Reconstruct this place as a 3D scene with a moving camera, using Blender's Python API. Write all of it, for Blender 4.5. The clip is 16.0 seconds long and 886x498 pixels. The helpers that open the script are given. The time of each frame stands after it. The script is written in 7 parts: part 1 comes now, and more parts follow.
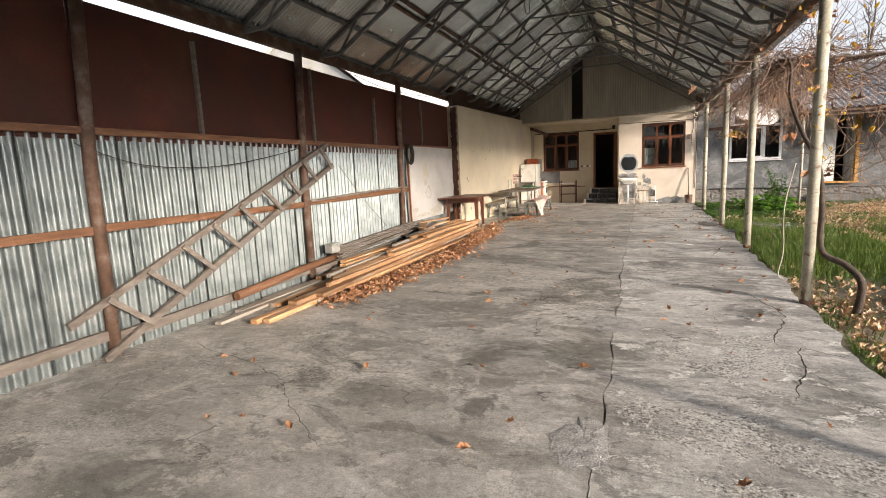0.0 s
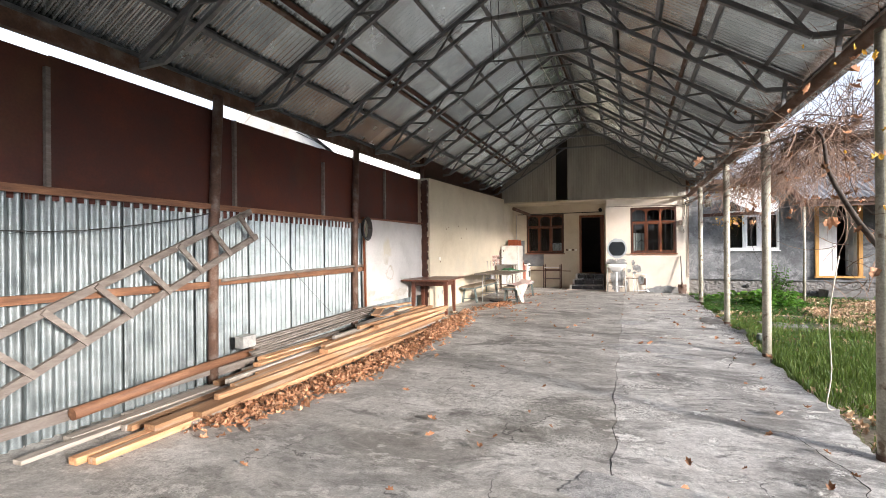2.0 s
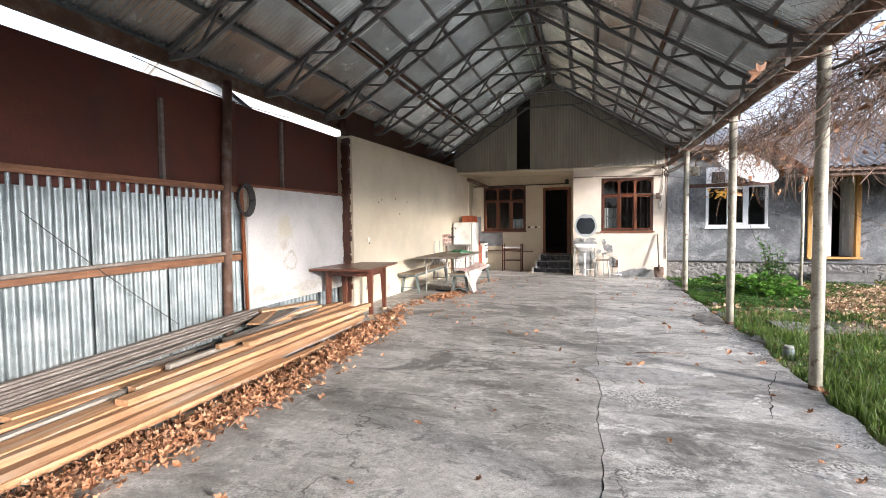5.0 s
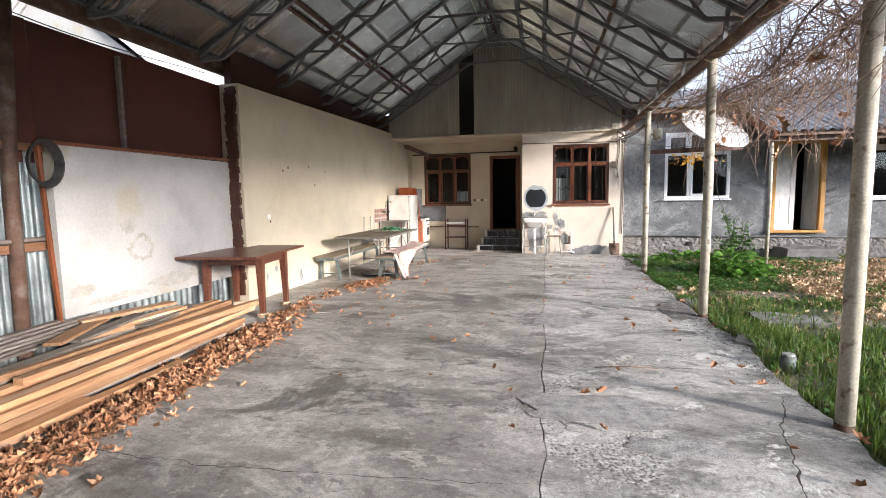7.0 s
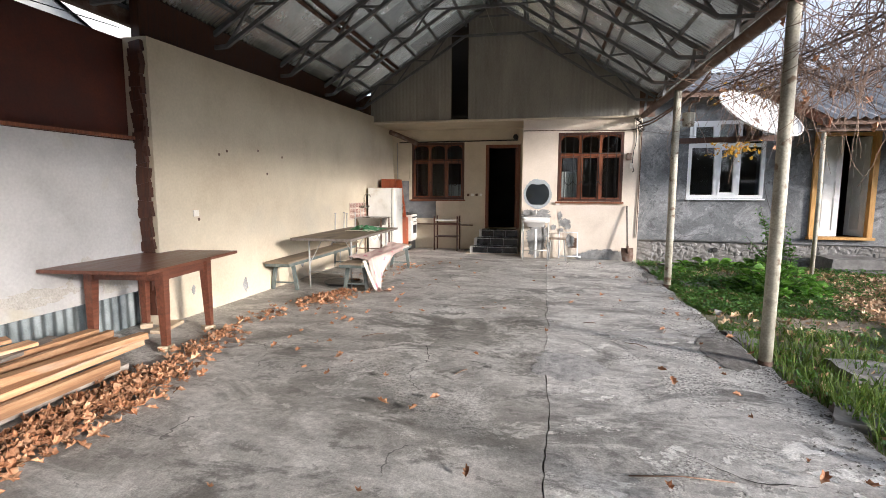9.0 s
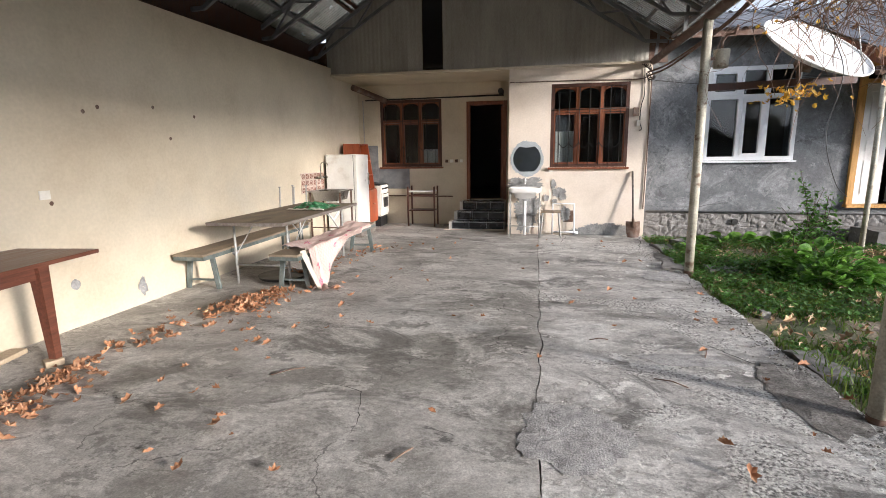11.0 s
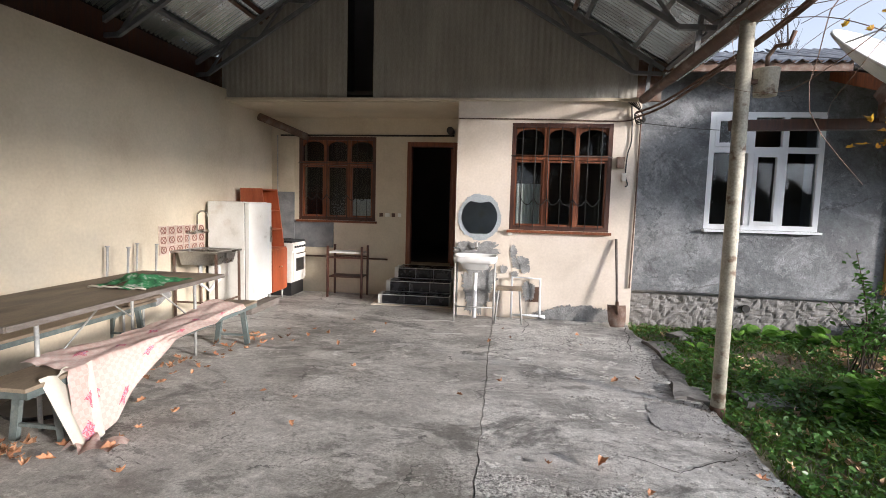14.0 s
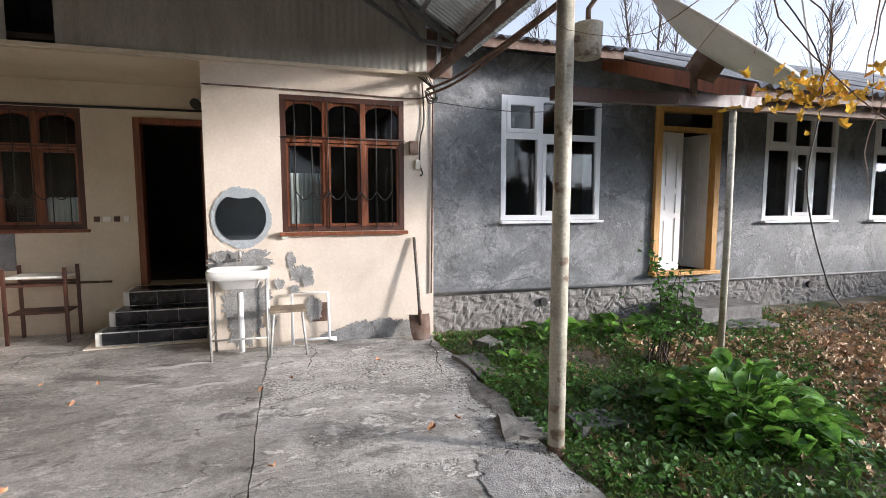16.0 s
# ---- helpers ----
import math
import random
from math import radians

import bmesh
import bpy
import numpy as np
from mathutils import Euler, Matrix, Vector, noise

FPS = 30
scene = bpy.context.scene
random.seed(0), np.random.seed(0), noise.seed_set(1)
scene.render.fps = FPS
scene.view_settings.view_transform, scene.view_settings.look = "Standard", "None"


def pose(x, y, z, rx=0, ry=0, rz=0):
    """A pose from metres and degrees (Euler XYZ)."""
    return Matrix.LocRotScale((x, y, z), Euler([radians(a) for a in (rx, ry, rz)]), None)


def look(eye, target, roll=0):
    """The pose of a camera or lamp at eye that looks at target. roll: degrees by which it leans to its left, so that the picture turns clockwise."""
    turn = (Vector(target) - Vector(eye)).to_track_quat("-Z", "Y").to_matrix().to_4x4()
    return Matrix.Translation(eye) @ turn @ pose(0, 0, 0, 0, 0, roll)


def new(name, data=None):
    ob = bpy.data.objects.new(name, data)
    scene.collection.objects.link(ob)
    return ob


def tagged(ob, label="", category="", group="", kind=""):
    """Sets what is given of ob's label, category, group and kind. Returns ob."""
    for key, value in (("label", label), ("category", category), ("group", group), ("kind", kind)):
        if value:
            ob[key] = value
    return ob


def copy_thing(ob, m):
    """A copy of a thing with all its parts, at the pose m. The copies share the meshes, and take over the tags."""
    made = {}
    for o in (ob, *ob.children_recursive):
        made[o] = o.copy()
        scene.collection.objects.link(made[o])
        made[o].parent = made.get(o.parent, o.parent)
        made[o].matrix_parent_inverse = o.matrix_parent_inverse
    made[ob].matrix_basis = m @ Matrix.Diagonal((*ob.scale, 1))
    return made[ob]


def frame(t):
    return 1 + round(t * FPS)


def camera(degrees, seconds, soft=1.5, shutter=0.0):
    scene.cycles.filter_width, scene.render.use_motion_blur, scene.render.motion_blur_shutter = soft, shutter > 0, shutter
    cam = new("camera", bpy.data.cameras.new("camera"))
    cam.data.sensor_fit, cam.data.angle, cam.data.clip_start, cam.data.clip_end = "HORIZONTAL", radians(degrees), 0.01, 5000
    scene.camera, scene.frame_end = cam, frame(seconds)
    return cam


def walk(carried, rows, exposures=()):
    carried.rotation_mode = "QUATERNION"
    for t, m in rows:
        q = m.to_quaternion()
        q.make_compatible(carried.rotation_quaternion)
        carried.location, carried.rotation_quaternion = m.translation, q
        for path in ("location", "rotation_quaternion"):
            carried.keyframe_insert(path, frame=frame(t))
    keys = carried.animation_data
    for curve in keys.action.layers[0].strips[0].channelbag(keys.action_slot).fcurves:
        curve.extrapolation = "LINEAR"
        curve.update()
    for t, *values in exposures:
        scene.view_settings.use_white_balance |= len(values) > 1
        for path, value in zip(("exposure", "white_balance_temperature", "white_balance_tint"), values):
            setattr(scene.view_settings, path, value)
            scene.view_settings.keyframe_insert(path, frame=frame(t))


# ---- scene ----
cam = camera(83.0, 16.0, soft=0.6)
METRES, EYE, TILT, LEAN, TURN = 12.6, 1.5, 0.0, 0.0, 22.0
ROWS = [
    (0.0, 0.0, 0.0, 0.0, -0.41, -8.9, 2.62),
    (0.5, 0.0066, 0.0263, -0.0047, 0.5, -8.3, 2.65),
    (1.0, 0.014, 0.0571, -0.005, 0.61, -8.07, 2.68),
    (1.5, 0.0286, 0.0879, -0.004, 0.88, -7.44, 2.3),
    (2.0, 0.0382, 0.1179, -0.0006, -1.6, -0.03, 0.45),
    (2.5, 0.0455, 0.1471, 0.0133, -2.79, 14.23, -0.84),
    (3.0, 0.0567, 0.1746, 0.0173, 0.31, 21.64, -2.27),
    (3.5, 0.0599, 0.2058, 0.0132, -0.13, 17.15, -1.88),
    (4.0, 0.0671, 0.2389, 0.0066, -3.06, 6.64, -0.48),
    (6.5, 0.1344, 0.3903, 0.0012, -7.73, -5.66, 0.7),
    (7.0, 0.148, 0.4191, 0.0011, -10.57, -5.91, 0.87),
    (7.5, 0.164, 0.4489, 0.0038, -10.86, -5.93, 0.29),
    (8.0, 0.1707, 0.4807, 0.0039, -10.77, -6.07, -0.08),
    (8.5, 0.181, 0.5092, 0.0033, -10.44, -6.19, -0.25),
    (11.0, 0.2398, 0.6566, 0.0035, -11.6, -10.64, 0.74),
    (11.5, 0.2536, 0.6824, 0.004, -12.77, -10.8, 1.02),
    (12.0, 0.2709, 0.7066, 0.0067, -12.73, -10.09, 0.62),
    (12.5, 0.283, 0.7349, 0.0067, -12.92, -9.51, 0.27),
    (13.0, 0.2967, 0.7623, 0.0074, -13.11, -7.89, -0.01),
    (13.5, 0.3124, 0.791, 0.009, -12.52, -6.06, -0.72),
    (14.0, 0.3201, 0.8241, 0.0092, -15.13, -5.11, -1.57),
    (14.5, 0.3316, 0.8487, 0.01, -20.5, -5.0, -0.22),
    (15.0, 0.3512, 0.8709, 0.0118, -27.89, -4.72, -0.26),
    (15.5, 0.3613, 0.8933, 0.0107, -35.85, -4.85, -0.55),
    (16.0, 0.3695, 0.9146, 0.0094, -39.01, -5.38, -0.03),
]

WALK_ROWS = [(t, pose(0, 0, EYE, TILT, LEAN, TURN) @ pose(METRES * x, METRES * y, METRES * z, 90 + pitch, roll, yaw)) for t, x, y, z, yaw, pitch, roll in ROWS]
walk(cam, WALK_ROWS, exposures=[(0.0, 1.18, 6380, 13), (0.5, 1.33, 5980, 13), (1.5, 1.52, 5800, 13), (2.0, 1.58, 5750, 13), (2.5, 1.42, 5700, 13), (3.0, 1.98, 5640, 13), (3.6, 2.4, 5600, 13), (4.2, 1.85, 5600, 13), (6.3, 1.5, 5650, 13), (8.5, 1.3, 5660, 13), (11.0, 1.19, 5660, 13), (12.5, 1.12, 5660, 13), (14.5, 1.12, 5580, 13), (16.0, 1.2, 5560, 13)])

# ---- world and sun ----
world = bpy.data.worlds.new("world")
scene.world = world
world.use_nodes = True
wn = world.node_tree.nodes
sky = wn.new("ShaderNodeTexSky")
sky.sky_type = "NISHITA"
sky.sun_disc = False
SUN_FROM = Vector((0.87, -0.44, 0.22)).normalized()
sky.sun_elevation = math.asin(SUN_FROM.z)
sky.sun_rotation = math.atan2(SUN_FROM.x, SUN_FROM.y)
sky.air_density, sky.dust_density, sky.ozone_density = 1.0, 2.4, 1.2
wn["Background"].inputs["Strength"].default_value = 0.15
haze = wn.new("ShaderNodeHueSaturation")
haze.inputs["Saturation"].default_value = 0.2
world.node_tree.links.new(sky.outputs["Color"], haze.inputs["Color"])
world.node_tree.links.new(haze.outputs["Color"], wn["Background"].inputs["Color"])
sun = new("sun", bpy.data.lights.new("sun", "SUN"))
sun.data.energy, sun.data.angle, sun.data.color = 2.8, radians(7.0), (1.0, 0.85, 0.66)
sun.matrix_basis = look((30, -20, 12), Vector((30, -20, 12)) - SUN_FROM)


# ---- materials ----
def surf(name, stops, scale=3.0, detail=6.0, rough=(0.6, 0.85), metal=0.0, bump=0.0, bump_scale=60.0, rand=0.0,
         stain=None, stain_scale=0.8, stain_lo=0.52, stain_hi=0.68, stretch=(1, 1, 1), fine=0.12, island=False):
    """A rough weathered surface: a colour ramp on noise, fine speckle, large stains, relief."""
    m = bpy.data.materials.new(name)
    m.use_nodes = True
    nt = m.node_tree
    N, L = nt.nodes, nt.links
    bsdf = N["Principled BSDF"]
    tc = N.new("ShaderNodeTexCoord")
    mp = N.new("ShaderNodeMapping")
    mp.inputs["Scale"].default_value = stretch
    L.new(tc.outputs["Object"], mp.inputs["Vector"])
    vec = mp.outputs["Vector"]
    info = N.new("ShaderNodeObjectInfo")
    geo = N.new("ShaderNodeNewGeometry")
    rnd = geo.outputs["Random Per Island"] if island else info.outputs["Random"]
    n1 = N.new("ShaderNodeTexNoise")
    n1.noise_dimensions = "4D"
    n1.inputs["Scale"].default_value, n1.inputs["Detail"].default_value = scale, detail
    n1.inputs["Roughness"].default_value = 0.62
    L.new(vec, n1.inputs["Vector"])
    mw = N.new("ShaderNodeMath")
    mw.operation = "MULTIPLY"
    mw.inputs[1].default_value = 9.0 if rand else 0.0
    L.new(rnd, mw.inputs[0])
    L.new(mw.outputs[0], n1.inputs["W"])
    ramp = N.new("ShaderNodeValToRGB")
    el = ramp.color_ramp.elements
    pos = [0.3 + 0.4 * k / max(1, len(stops) - 1) for k in range(len(stops))]
    el[0].position, el[0].color = pos[0], (*stops[0], 1)
    el[1].position, el[1].color = pos[-1], (*stops[-1], 1)
    for p, c in list(zip(pos, stops))[1:-1]:
        e = el.new(p)
        e.color = (*c, 1)
    L.new(n1.outputs["Fac"], ramp.inputs["Fac"])
    col = ramp.outputs["Color"]
    if stain:
        n2 = N.new("ShaderNodeTexNoise")
        n2.inputs["Scale"].default_value, n2.inputs["Detail"].default_value = stain_scale, 5.0
        L.new(vec, n2.inputs["Vector"])
        r2 = N.new("ShaderNodeMapRange")
        r2.inputs["From Min"].default_value, r2.inputs["From Max"].default_value = stain_lo, stain_hi
        L.new(n2.outputs["Fac"], r2.inputs["Value"])
        mx = N.new("ShaderNodeMix")
        mx.data_type = "RGBA"
        L.new(r2.outputs["Result"], mx.inputs["Factor"])
        L.new(col, mx.inputs["A"])
        mx.inputs["B"].default_value = (*stain, 1)
        col = mx.outputs["Result"]
    n3 = N.new("ShaderNodeTexNoise")
    n3.inputs["Scale"].default_value, n3.inputs["Detail"].default_value = bump_scale, 4.0
    L.new(vec, n3.inputs["Vector"])
    hs = N.new("ShaderNodeHueSaturation")
    mv = N.new("ShaderNodeMapRange")
    mv.inputs["From Min"].default_value, mv.inputs["From Max"].default_value = 0.3, 0.7
    mv.inputs["To Min"].default_value, mv.inputs["To Max"].default_value = 1 - fine, 1 + fine
    L.new(n3.outputs["Fac"], mv.inputs["Value"])
    val = mv.outputs["Result"]
    if rand:
        rr = N.new("ShaderNodeMapRange")
        rr.inputs["To Min"].default_value, rr.inputs["To Max"].default_value = 1 - rand, 1 + rand
        L.new(rnd, rr.inputs["Value"])
        mm = N.new("ShaderNodeMath")
        mm.operation = "MULTIPLY"
        L.new(val, mm.inputs[0])
        L.new(rr.outputs["Result"], mm.inputs[1])
        val = mm.outputs[0]
    L.new(val, hs.inputs["Value"])
    L.new(col, hs.inputs["Color"])
    L.new(hs.outputs["Color"], bsdf.inputs["Base Color"])
    r = N.new("ShaderNodeMapRange")
    r.inputs["From Min"].default_value, r.inputs["From Max"].default_value = 0.3, 0.7
    r.inputs["To Min"].default_value, r.inputs["To Max"].default_value = rough
    L.new(n1.outputs["Fac"], r.inputs["Value"])
    L.new(r.outputs["Result"], bsdf.inputs["Roughness"])
    bsdf.inputs["Metallic"].default_value = metal
    if bump:
        b = N.new("ShaderNodeBump")
        b.inputs["Strength"].default_value, b.inputs["Distance"].default_value = bump, 0.01
        add = N.new("ShaderNodeMath")
        add.operation = "ADD"
        L.new(n3.outputs["Fac"], add.inputs[0])
        L.new(n1.outputs["Fac"], add.inputs[1])
        L.new(add.outputs[0], b.inputs["Height"])
        L.new(b.outputs["Normal"], bsdf.inputs["Normal"])
    return m


def concrete_material(name, dark, mid, light, flake, relief, worn=1.0):
    """Old trowelled concrete: clouds, streaks across the walk, flaked pale patches, worn pitted areas, damp blotches, grit."""
    m = bpy.data.materials.new(name)
    m.use_nodes = True
    N, L = m.node_tree.nodes, m.node_tree.links
    bsdf = N["Principled BSDF"]
    tc = N.new("ShaderNodeTexCoord")

    def nz(scale, detail, stretch, rough=0.6, dist=0.0, shift=0.0):
        mp = N.new("ShaderNodeMapping")
        mp.inputs["Scale"].default_value = stretch
        mp.inputs["Location"].default_value = (shift, shift * 0.7, 0)
        L.new(tc.outputs["Object"], mp.inputs["Vector"])
        n = N.new("ShaderNodeTexNoise")
        n.inputs["Scale"].default_value, n.inputs["Detail"].default_value = scale, detail
        n.inputs["Roughness"].default_value, n.inputs["Distortion"].default_value = rough, dist
        L.new(mp.outputs["Vector"], n.inputs["Vector"])
        return n.outputs["Fac"]

    def rng_map(v, lo, hi, a=0.0, b=1.0):
        r = N.new("ShaderNodeMapRange")
        r.inputs["From Min"].default_value, r.inputs["From Max"].default_value = lo, hi
        r.inputs["To Min"].default_value, r.inputs["To Max"].default_value = a, b
        L.new(v, r.inputs["Value"])
        return r.outputs["Result"]

    def math2(op, a, b):
        x = N.new("ShaderNodeMath")
        x.operation = op
        for key, v in ((0, a), (1, b)):
            if isinstance(v, float):
                x.inputs[key].default_value = v
            else:
                L.new(v, x.inputs[key])
        return x.outputs[0]

    def mix(f, a, b):
        x = N.new("ShaderNodeMix")
        x.data_type = "RGBA"
        L.new(f, x.inputs["Factor"])
        for key, v in (("A", a), ("B", b)):
            if isinstance(v, tuple):
                x.inputs[key].default_value = (*v, 1)
            else:
                L.new(v, x.inputs[key])
        return x.outputs["Result"]

    cloud = nz(1.1, 8, (0.7, 1.3, 1), 0.65, 0.4)
    streak = nz(1.5, 9, (0.95, 1.3, 1), 0.72, 0.9)
    drag = nz(2.1, 12, (0.55, 1.9, 1), 0.7, 0.6, 13.0)
    blot = nz(0.9, 9, (0.8, 1.2, 1), 0.72, 0.8)
    warp = nz(1.8, 4, (1, 1, 1), 0.6)
    vm = N.new("ShaderNodeVectorMath")
    vm.operation = "MULTIPLY_ADD"
    cmb = N.new("ShaderNodeCombineXYZ")
    L.new(warp, cmb.inputs["X"]), L.new(cloud, cmb.inputs["Y"])
    vm.inputs[1].default_value = (0.9, 0.9, 0.0)
    L.new(cmb.outputs["Vector"], vm.inputs[0])
    L.new(tc.outputs["Object"], vm.inputs[2])
    vor = N.new("ShaderNodeTexVoronoi")
    vor.feature = "DISTANCE_TO_EDGE"
    vor.inputs["Scale"].default_value = 0.75
    L.new(vm.outputs["Vector"], vor.inputs["Vector"])
    flk = nz(3.0, 10, (0.85, 1.25, 1), 0.75, 0.3)
    grit = nz(95, 3, (1, 1, 1))
    speck = nz(22, 6, (1, 1, 1), 0.7)
    pit = nz(48, 5, (1, 1, 1), 0.65, 0.0, 5.0)
    area = rng_map(nz(0.8, 10, (0.9, 1.2, 1), 0.7, 0.5, 31.0), 0.53, 0.57, 0.0, worn)
    col = mix(rng_map(cloud, 0.38, 0.58), dark, mid)
    col = mix(rng_map(streak, 0.5, 0.64, 0, 0.75), col, light)
    col = mix(rng_map(streak, 0.44, 0.36, 0, 0.7), col, dark)
    col = mix(rng_map(drag, 0.56, 0.585, 0, 0.45 * worn), col, tuple(0.75 * c for c in dark))
    col = mix(rng_map(drag, 0.44, 0.41, 0, 0.35 * worn), col, light)
    col = mix(rng_map(flk, 0.565, 0.59, 0, flake), col, light)
    col = mix(rng_map(flk, 0.425, 0.4, 0, 0.6), col, tuple(0.65 * c for c in dark))
    col = mix(rng_map(blot, 0.56, 0.62, 0, 0.8), col, tuple(0.6 * c for c in dark))
    col = mix(math2("MULTIPLY", area, rng_map(pit, 0.44, 0.58, 0.0, 0.85)), col, light)
    col = mix(math2("MULTIPLY", area, rng_map(pit, 0.46, 0.36, 0.0, 0.9)), col, tuple(0.4 * c for c in dark))
    hair = rng_map(vor.outputs["Distance"], 0.006, 0.002, 0, 0.7)
    cut = math2("MULTIPLY", hair, rng_map(warp, 0.52, 0.56))
    col = mix(cut, col, (0.05, 0.047, 0.043))
    hs = N.new("ShaderNodeHueSaturation")
    L.new(math2("MULTIPLY", rng_map(grit, 0.3, 0.7, 0.78, 1.22), rng_map(speck, 0.3, 0.7, 0.76, 1.24)), hs.inputs["Value"])
    L.new(col, hs.inputs["Color"])
    L.new(hs.outputs["Color"], bsdf.inputs["Base Color"])
    L.new(rng_map(cloud, 0.3, 0.7, 0.42, 0.75), bsdf.inputs["Roughness"])
    b = N.new("ShaderNodeBump")
    b.inputs["Strength"].default_value, b.inputs["Distance"].default_value = relief, 0.014
    h = math2("ADD", rng_map(flk, 0.55, 0.59, 0, 0.6), speck)
    h = math2("ADD", h, math2("MULTIPLY", area, rng_map(pit, 0.36, 0.6, -0.5, 0.5)))
    L.new(h, b.inputs["Height"])
    L.new(b.outputs["Normal"], bsdf.inputs["Normal"])
    return m


CONCRETE = concrete_material("concrete", (0.22, 0.207, 0.185), (0.43, 0.41, 0.378), (0.64, 0.618, 0.58), 0.55, 0.45, 0.4)
# garden-side strip: rougher and more worn, its sunlit paleness put into the colour
CONCRETE_R = concrete_material("concrete_worn_sunlit", (0.23, 0.22, 0.203), (0.54, 0.52, 0.49), (0.77, 0.753, 0.715), 0.9, 0.9, 1.0)
MORTAR = surf("rough_mortar", [(0.2, 0.195, 0.19), (0.38, 0.37, 0.36), (0.5, 0.49, 0.47)], 14, 8, (0.8, 0.95), bump=1.0, bump_scale=110, fine=0.35)
ZINC = surf("galvanised_sheet", [(0.095, 0.113, 0.117), (0.175, 0.2, 0.204), (0.26, 0.285, 0.285)], 5, 7, (0.32, 0.5), metal=0.55, bump=0.06, bump_scale=130, rand=0.1, fine=0.18)
ROOF_ZINC = surf("roof_sheet", [(0.31, 0.35, 0.36), (0.47, 0.52, 0.535), (0.61, 0.655, 0.665)], 3.0, 9, (0.17, 0.3), metal=0.9, rand=0.32, bump_scale=120, fine=0.12,
                 stain=(0.34, 0.36, 0.36), stain_scale=1.2)
RUST = surf("rusty_brown_sheet", [(0.036, 0.0085, 0.0045), (0.062, 0.0142, 0.007), (0.1, 0.025, 0.011)], 2.2, 8, (0.55, 0.8), bump=0.12, bump_scale=50, rand=0.15,
            stain=(0.07, 0.026, 0.009), stain_scale=0.9, stain_lo=0.6, stain_hi=0.75)
STEEL = surf("grey_painted_steel", [(0.1, 0.104, 0.108), (0.17, 0.175, 0.18), (0.25, 0.25, 0.25)], 6, 6, (0.5, 0.75), metal=0.15, bump_scale=80, rand=0.1)
POSTRUST = surf("rusted_pipe", [(0.06, 0.035, 0.025), (0.13, 0.075, 0.05), (0.24, 0.2, 0.17)], 7, 8, (0.6, 0.85), metal=0.2, bump=0.3, bump_scale=60)
POSTPAINT = surf("cream_painted_pipe", [(0.27, 0.25, 0.195), (0.42, 0.395, 0.315), (0.5, 0.475, 0.39)], 8, 8, (0.5, 0.75), bump=0.15, bump_scale=70,
                 stain=(0.17, 0.12, 0.08), stain_scale=10, stain_lo=0.59, stain_hi=0.68, fine=0.2)
WOODRAIL = surf("brown_wood_rail", [(0.09, 0.04, 0.02), (0.17, 0.08, 0.04), (0.27, 0.14, 0.07)], 5, 8, (0.6, 0.8), bump=0.3, bump_scale=40, stretch=(6, 0.6, 6))
OLDWOOD = surf("weathered_grey_wood", [(0.1, 0.082, 0.068), (0.165, 0.14, 0.12), (0.23, 0.205, 0.18)], 6, 8, (0.7, 0.9), bump=0.4, bump_scale=50, stretch=(5, 0.8, 5), rand=0.12)
CREAM = surf("cream_plaster", [(0.47, 0.40, 0.29), (0.56, 0.49, 0.365), (0.62, 0.55, 0.42)], 1.4, 8, (0.75, 0.9), bump=0.1, bump_scale=35, fine=0.05,
             stain=(0.5, 0.45, 0.35), stain_scale=1.1, stain_lo=0.58, stain_hi=0.75)
PINKCREAM = surf("pale_cream_plaster", [(0.56, 0.48, 0.39), (0.66, 0.58, 0.485), (0.72, 0.64, 0.55)], 1.6, 8, (0.75, 0.9), bump=0.1, bump_scale=35, fine=0.05)
WHITEWASH = surf("whitewashed_plaster", [(0.33, 0.322, 0.305), (0.42, 0.412, 0.395), (0.48, 0.472, 0.455)], 1.5, 9, (0.8, 0.95), bump=0.15, bump_scale=40, fine=0.06,
                 stain=(0.4, 0.37, 0.3), stain_scale=1.6, stain_lo=0.57, stain_hi=0.66)
GREYRENDER = concrete_material("grey_cement_render", (0.085, 0.091, 0.097), (0.165, 0.173, 0.181), (0.3, 0.308, 0.316), 0.45, 0.5, 0.0)
STONE = surf("grey_stone_base", [(0.1, 0.097, 0.09), (0.175, 0.168, 0.16), (0.26, 0.25, 0.24)], 6, 9, (0.8, 0.95), bump=0.7, bump_scale=25, rand=0.15)
GABLE = surf("grey_white_gable_sheet", [(0.26, 0.242, 0.205), (0.34, 0.32, 0.275), (0.4, 0.378, 0.33)], 2, 7, (0.55, 0.75), rand=0.06, stretch=(2, 2, 0.4), bump_scale=60)
BROWNWOOD = surf("varnished_brown_wood", [(0.085, 0.025, 0.009), (0.17, 0.053, 0.019), (0.26, 0.09, 0.033)], 5, 7, (0.35, 0.55), bump=0.1, bump_scale=50, stretch=(8, 8, 0.7), rand=0.1)
DARKWOOD = surf("dark_brown_wood", [(0.03, 0.012, 0.008), (0.06, 0.022, 0.012), (0.1, 0.036, 0.018)], 5, 7, (0.4, 0.65), bump=0.15, bump_scale=50, stretch=(8, 8, 0.7))
WHITEPVC = surf("white_plastic_frame", [(0.76, 0.77, 0.78), (0.8, 0.81, 0.82), (0.83, 0.84, 0.85)], 3, 4, (0.3, 0.4), fine=0.02)
WHITEPAINT = surf("old_white_paint", [(0.6, 0.59, 0.56), (0.72, 0.71, 0.68), (0.78, 0.77, 0.75)], 4, 7, (0.45, 0.65), bump=0.08, bump_scale=50, fine=0.05)
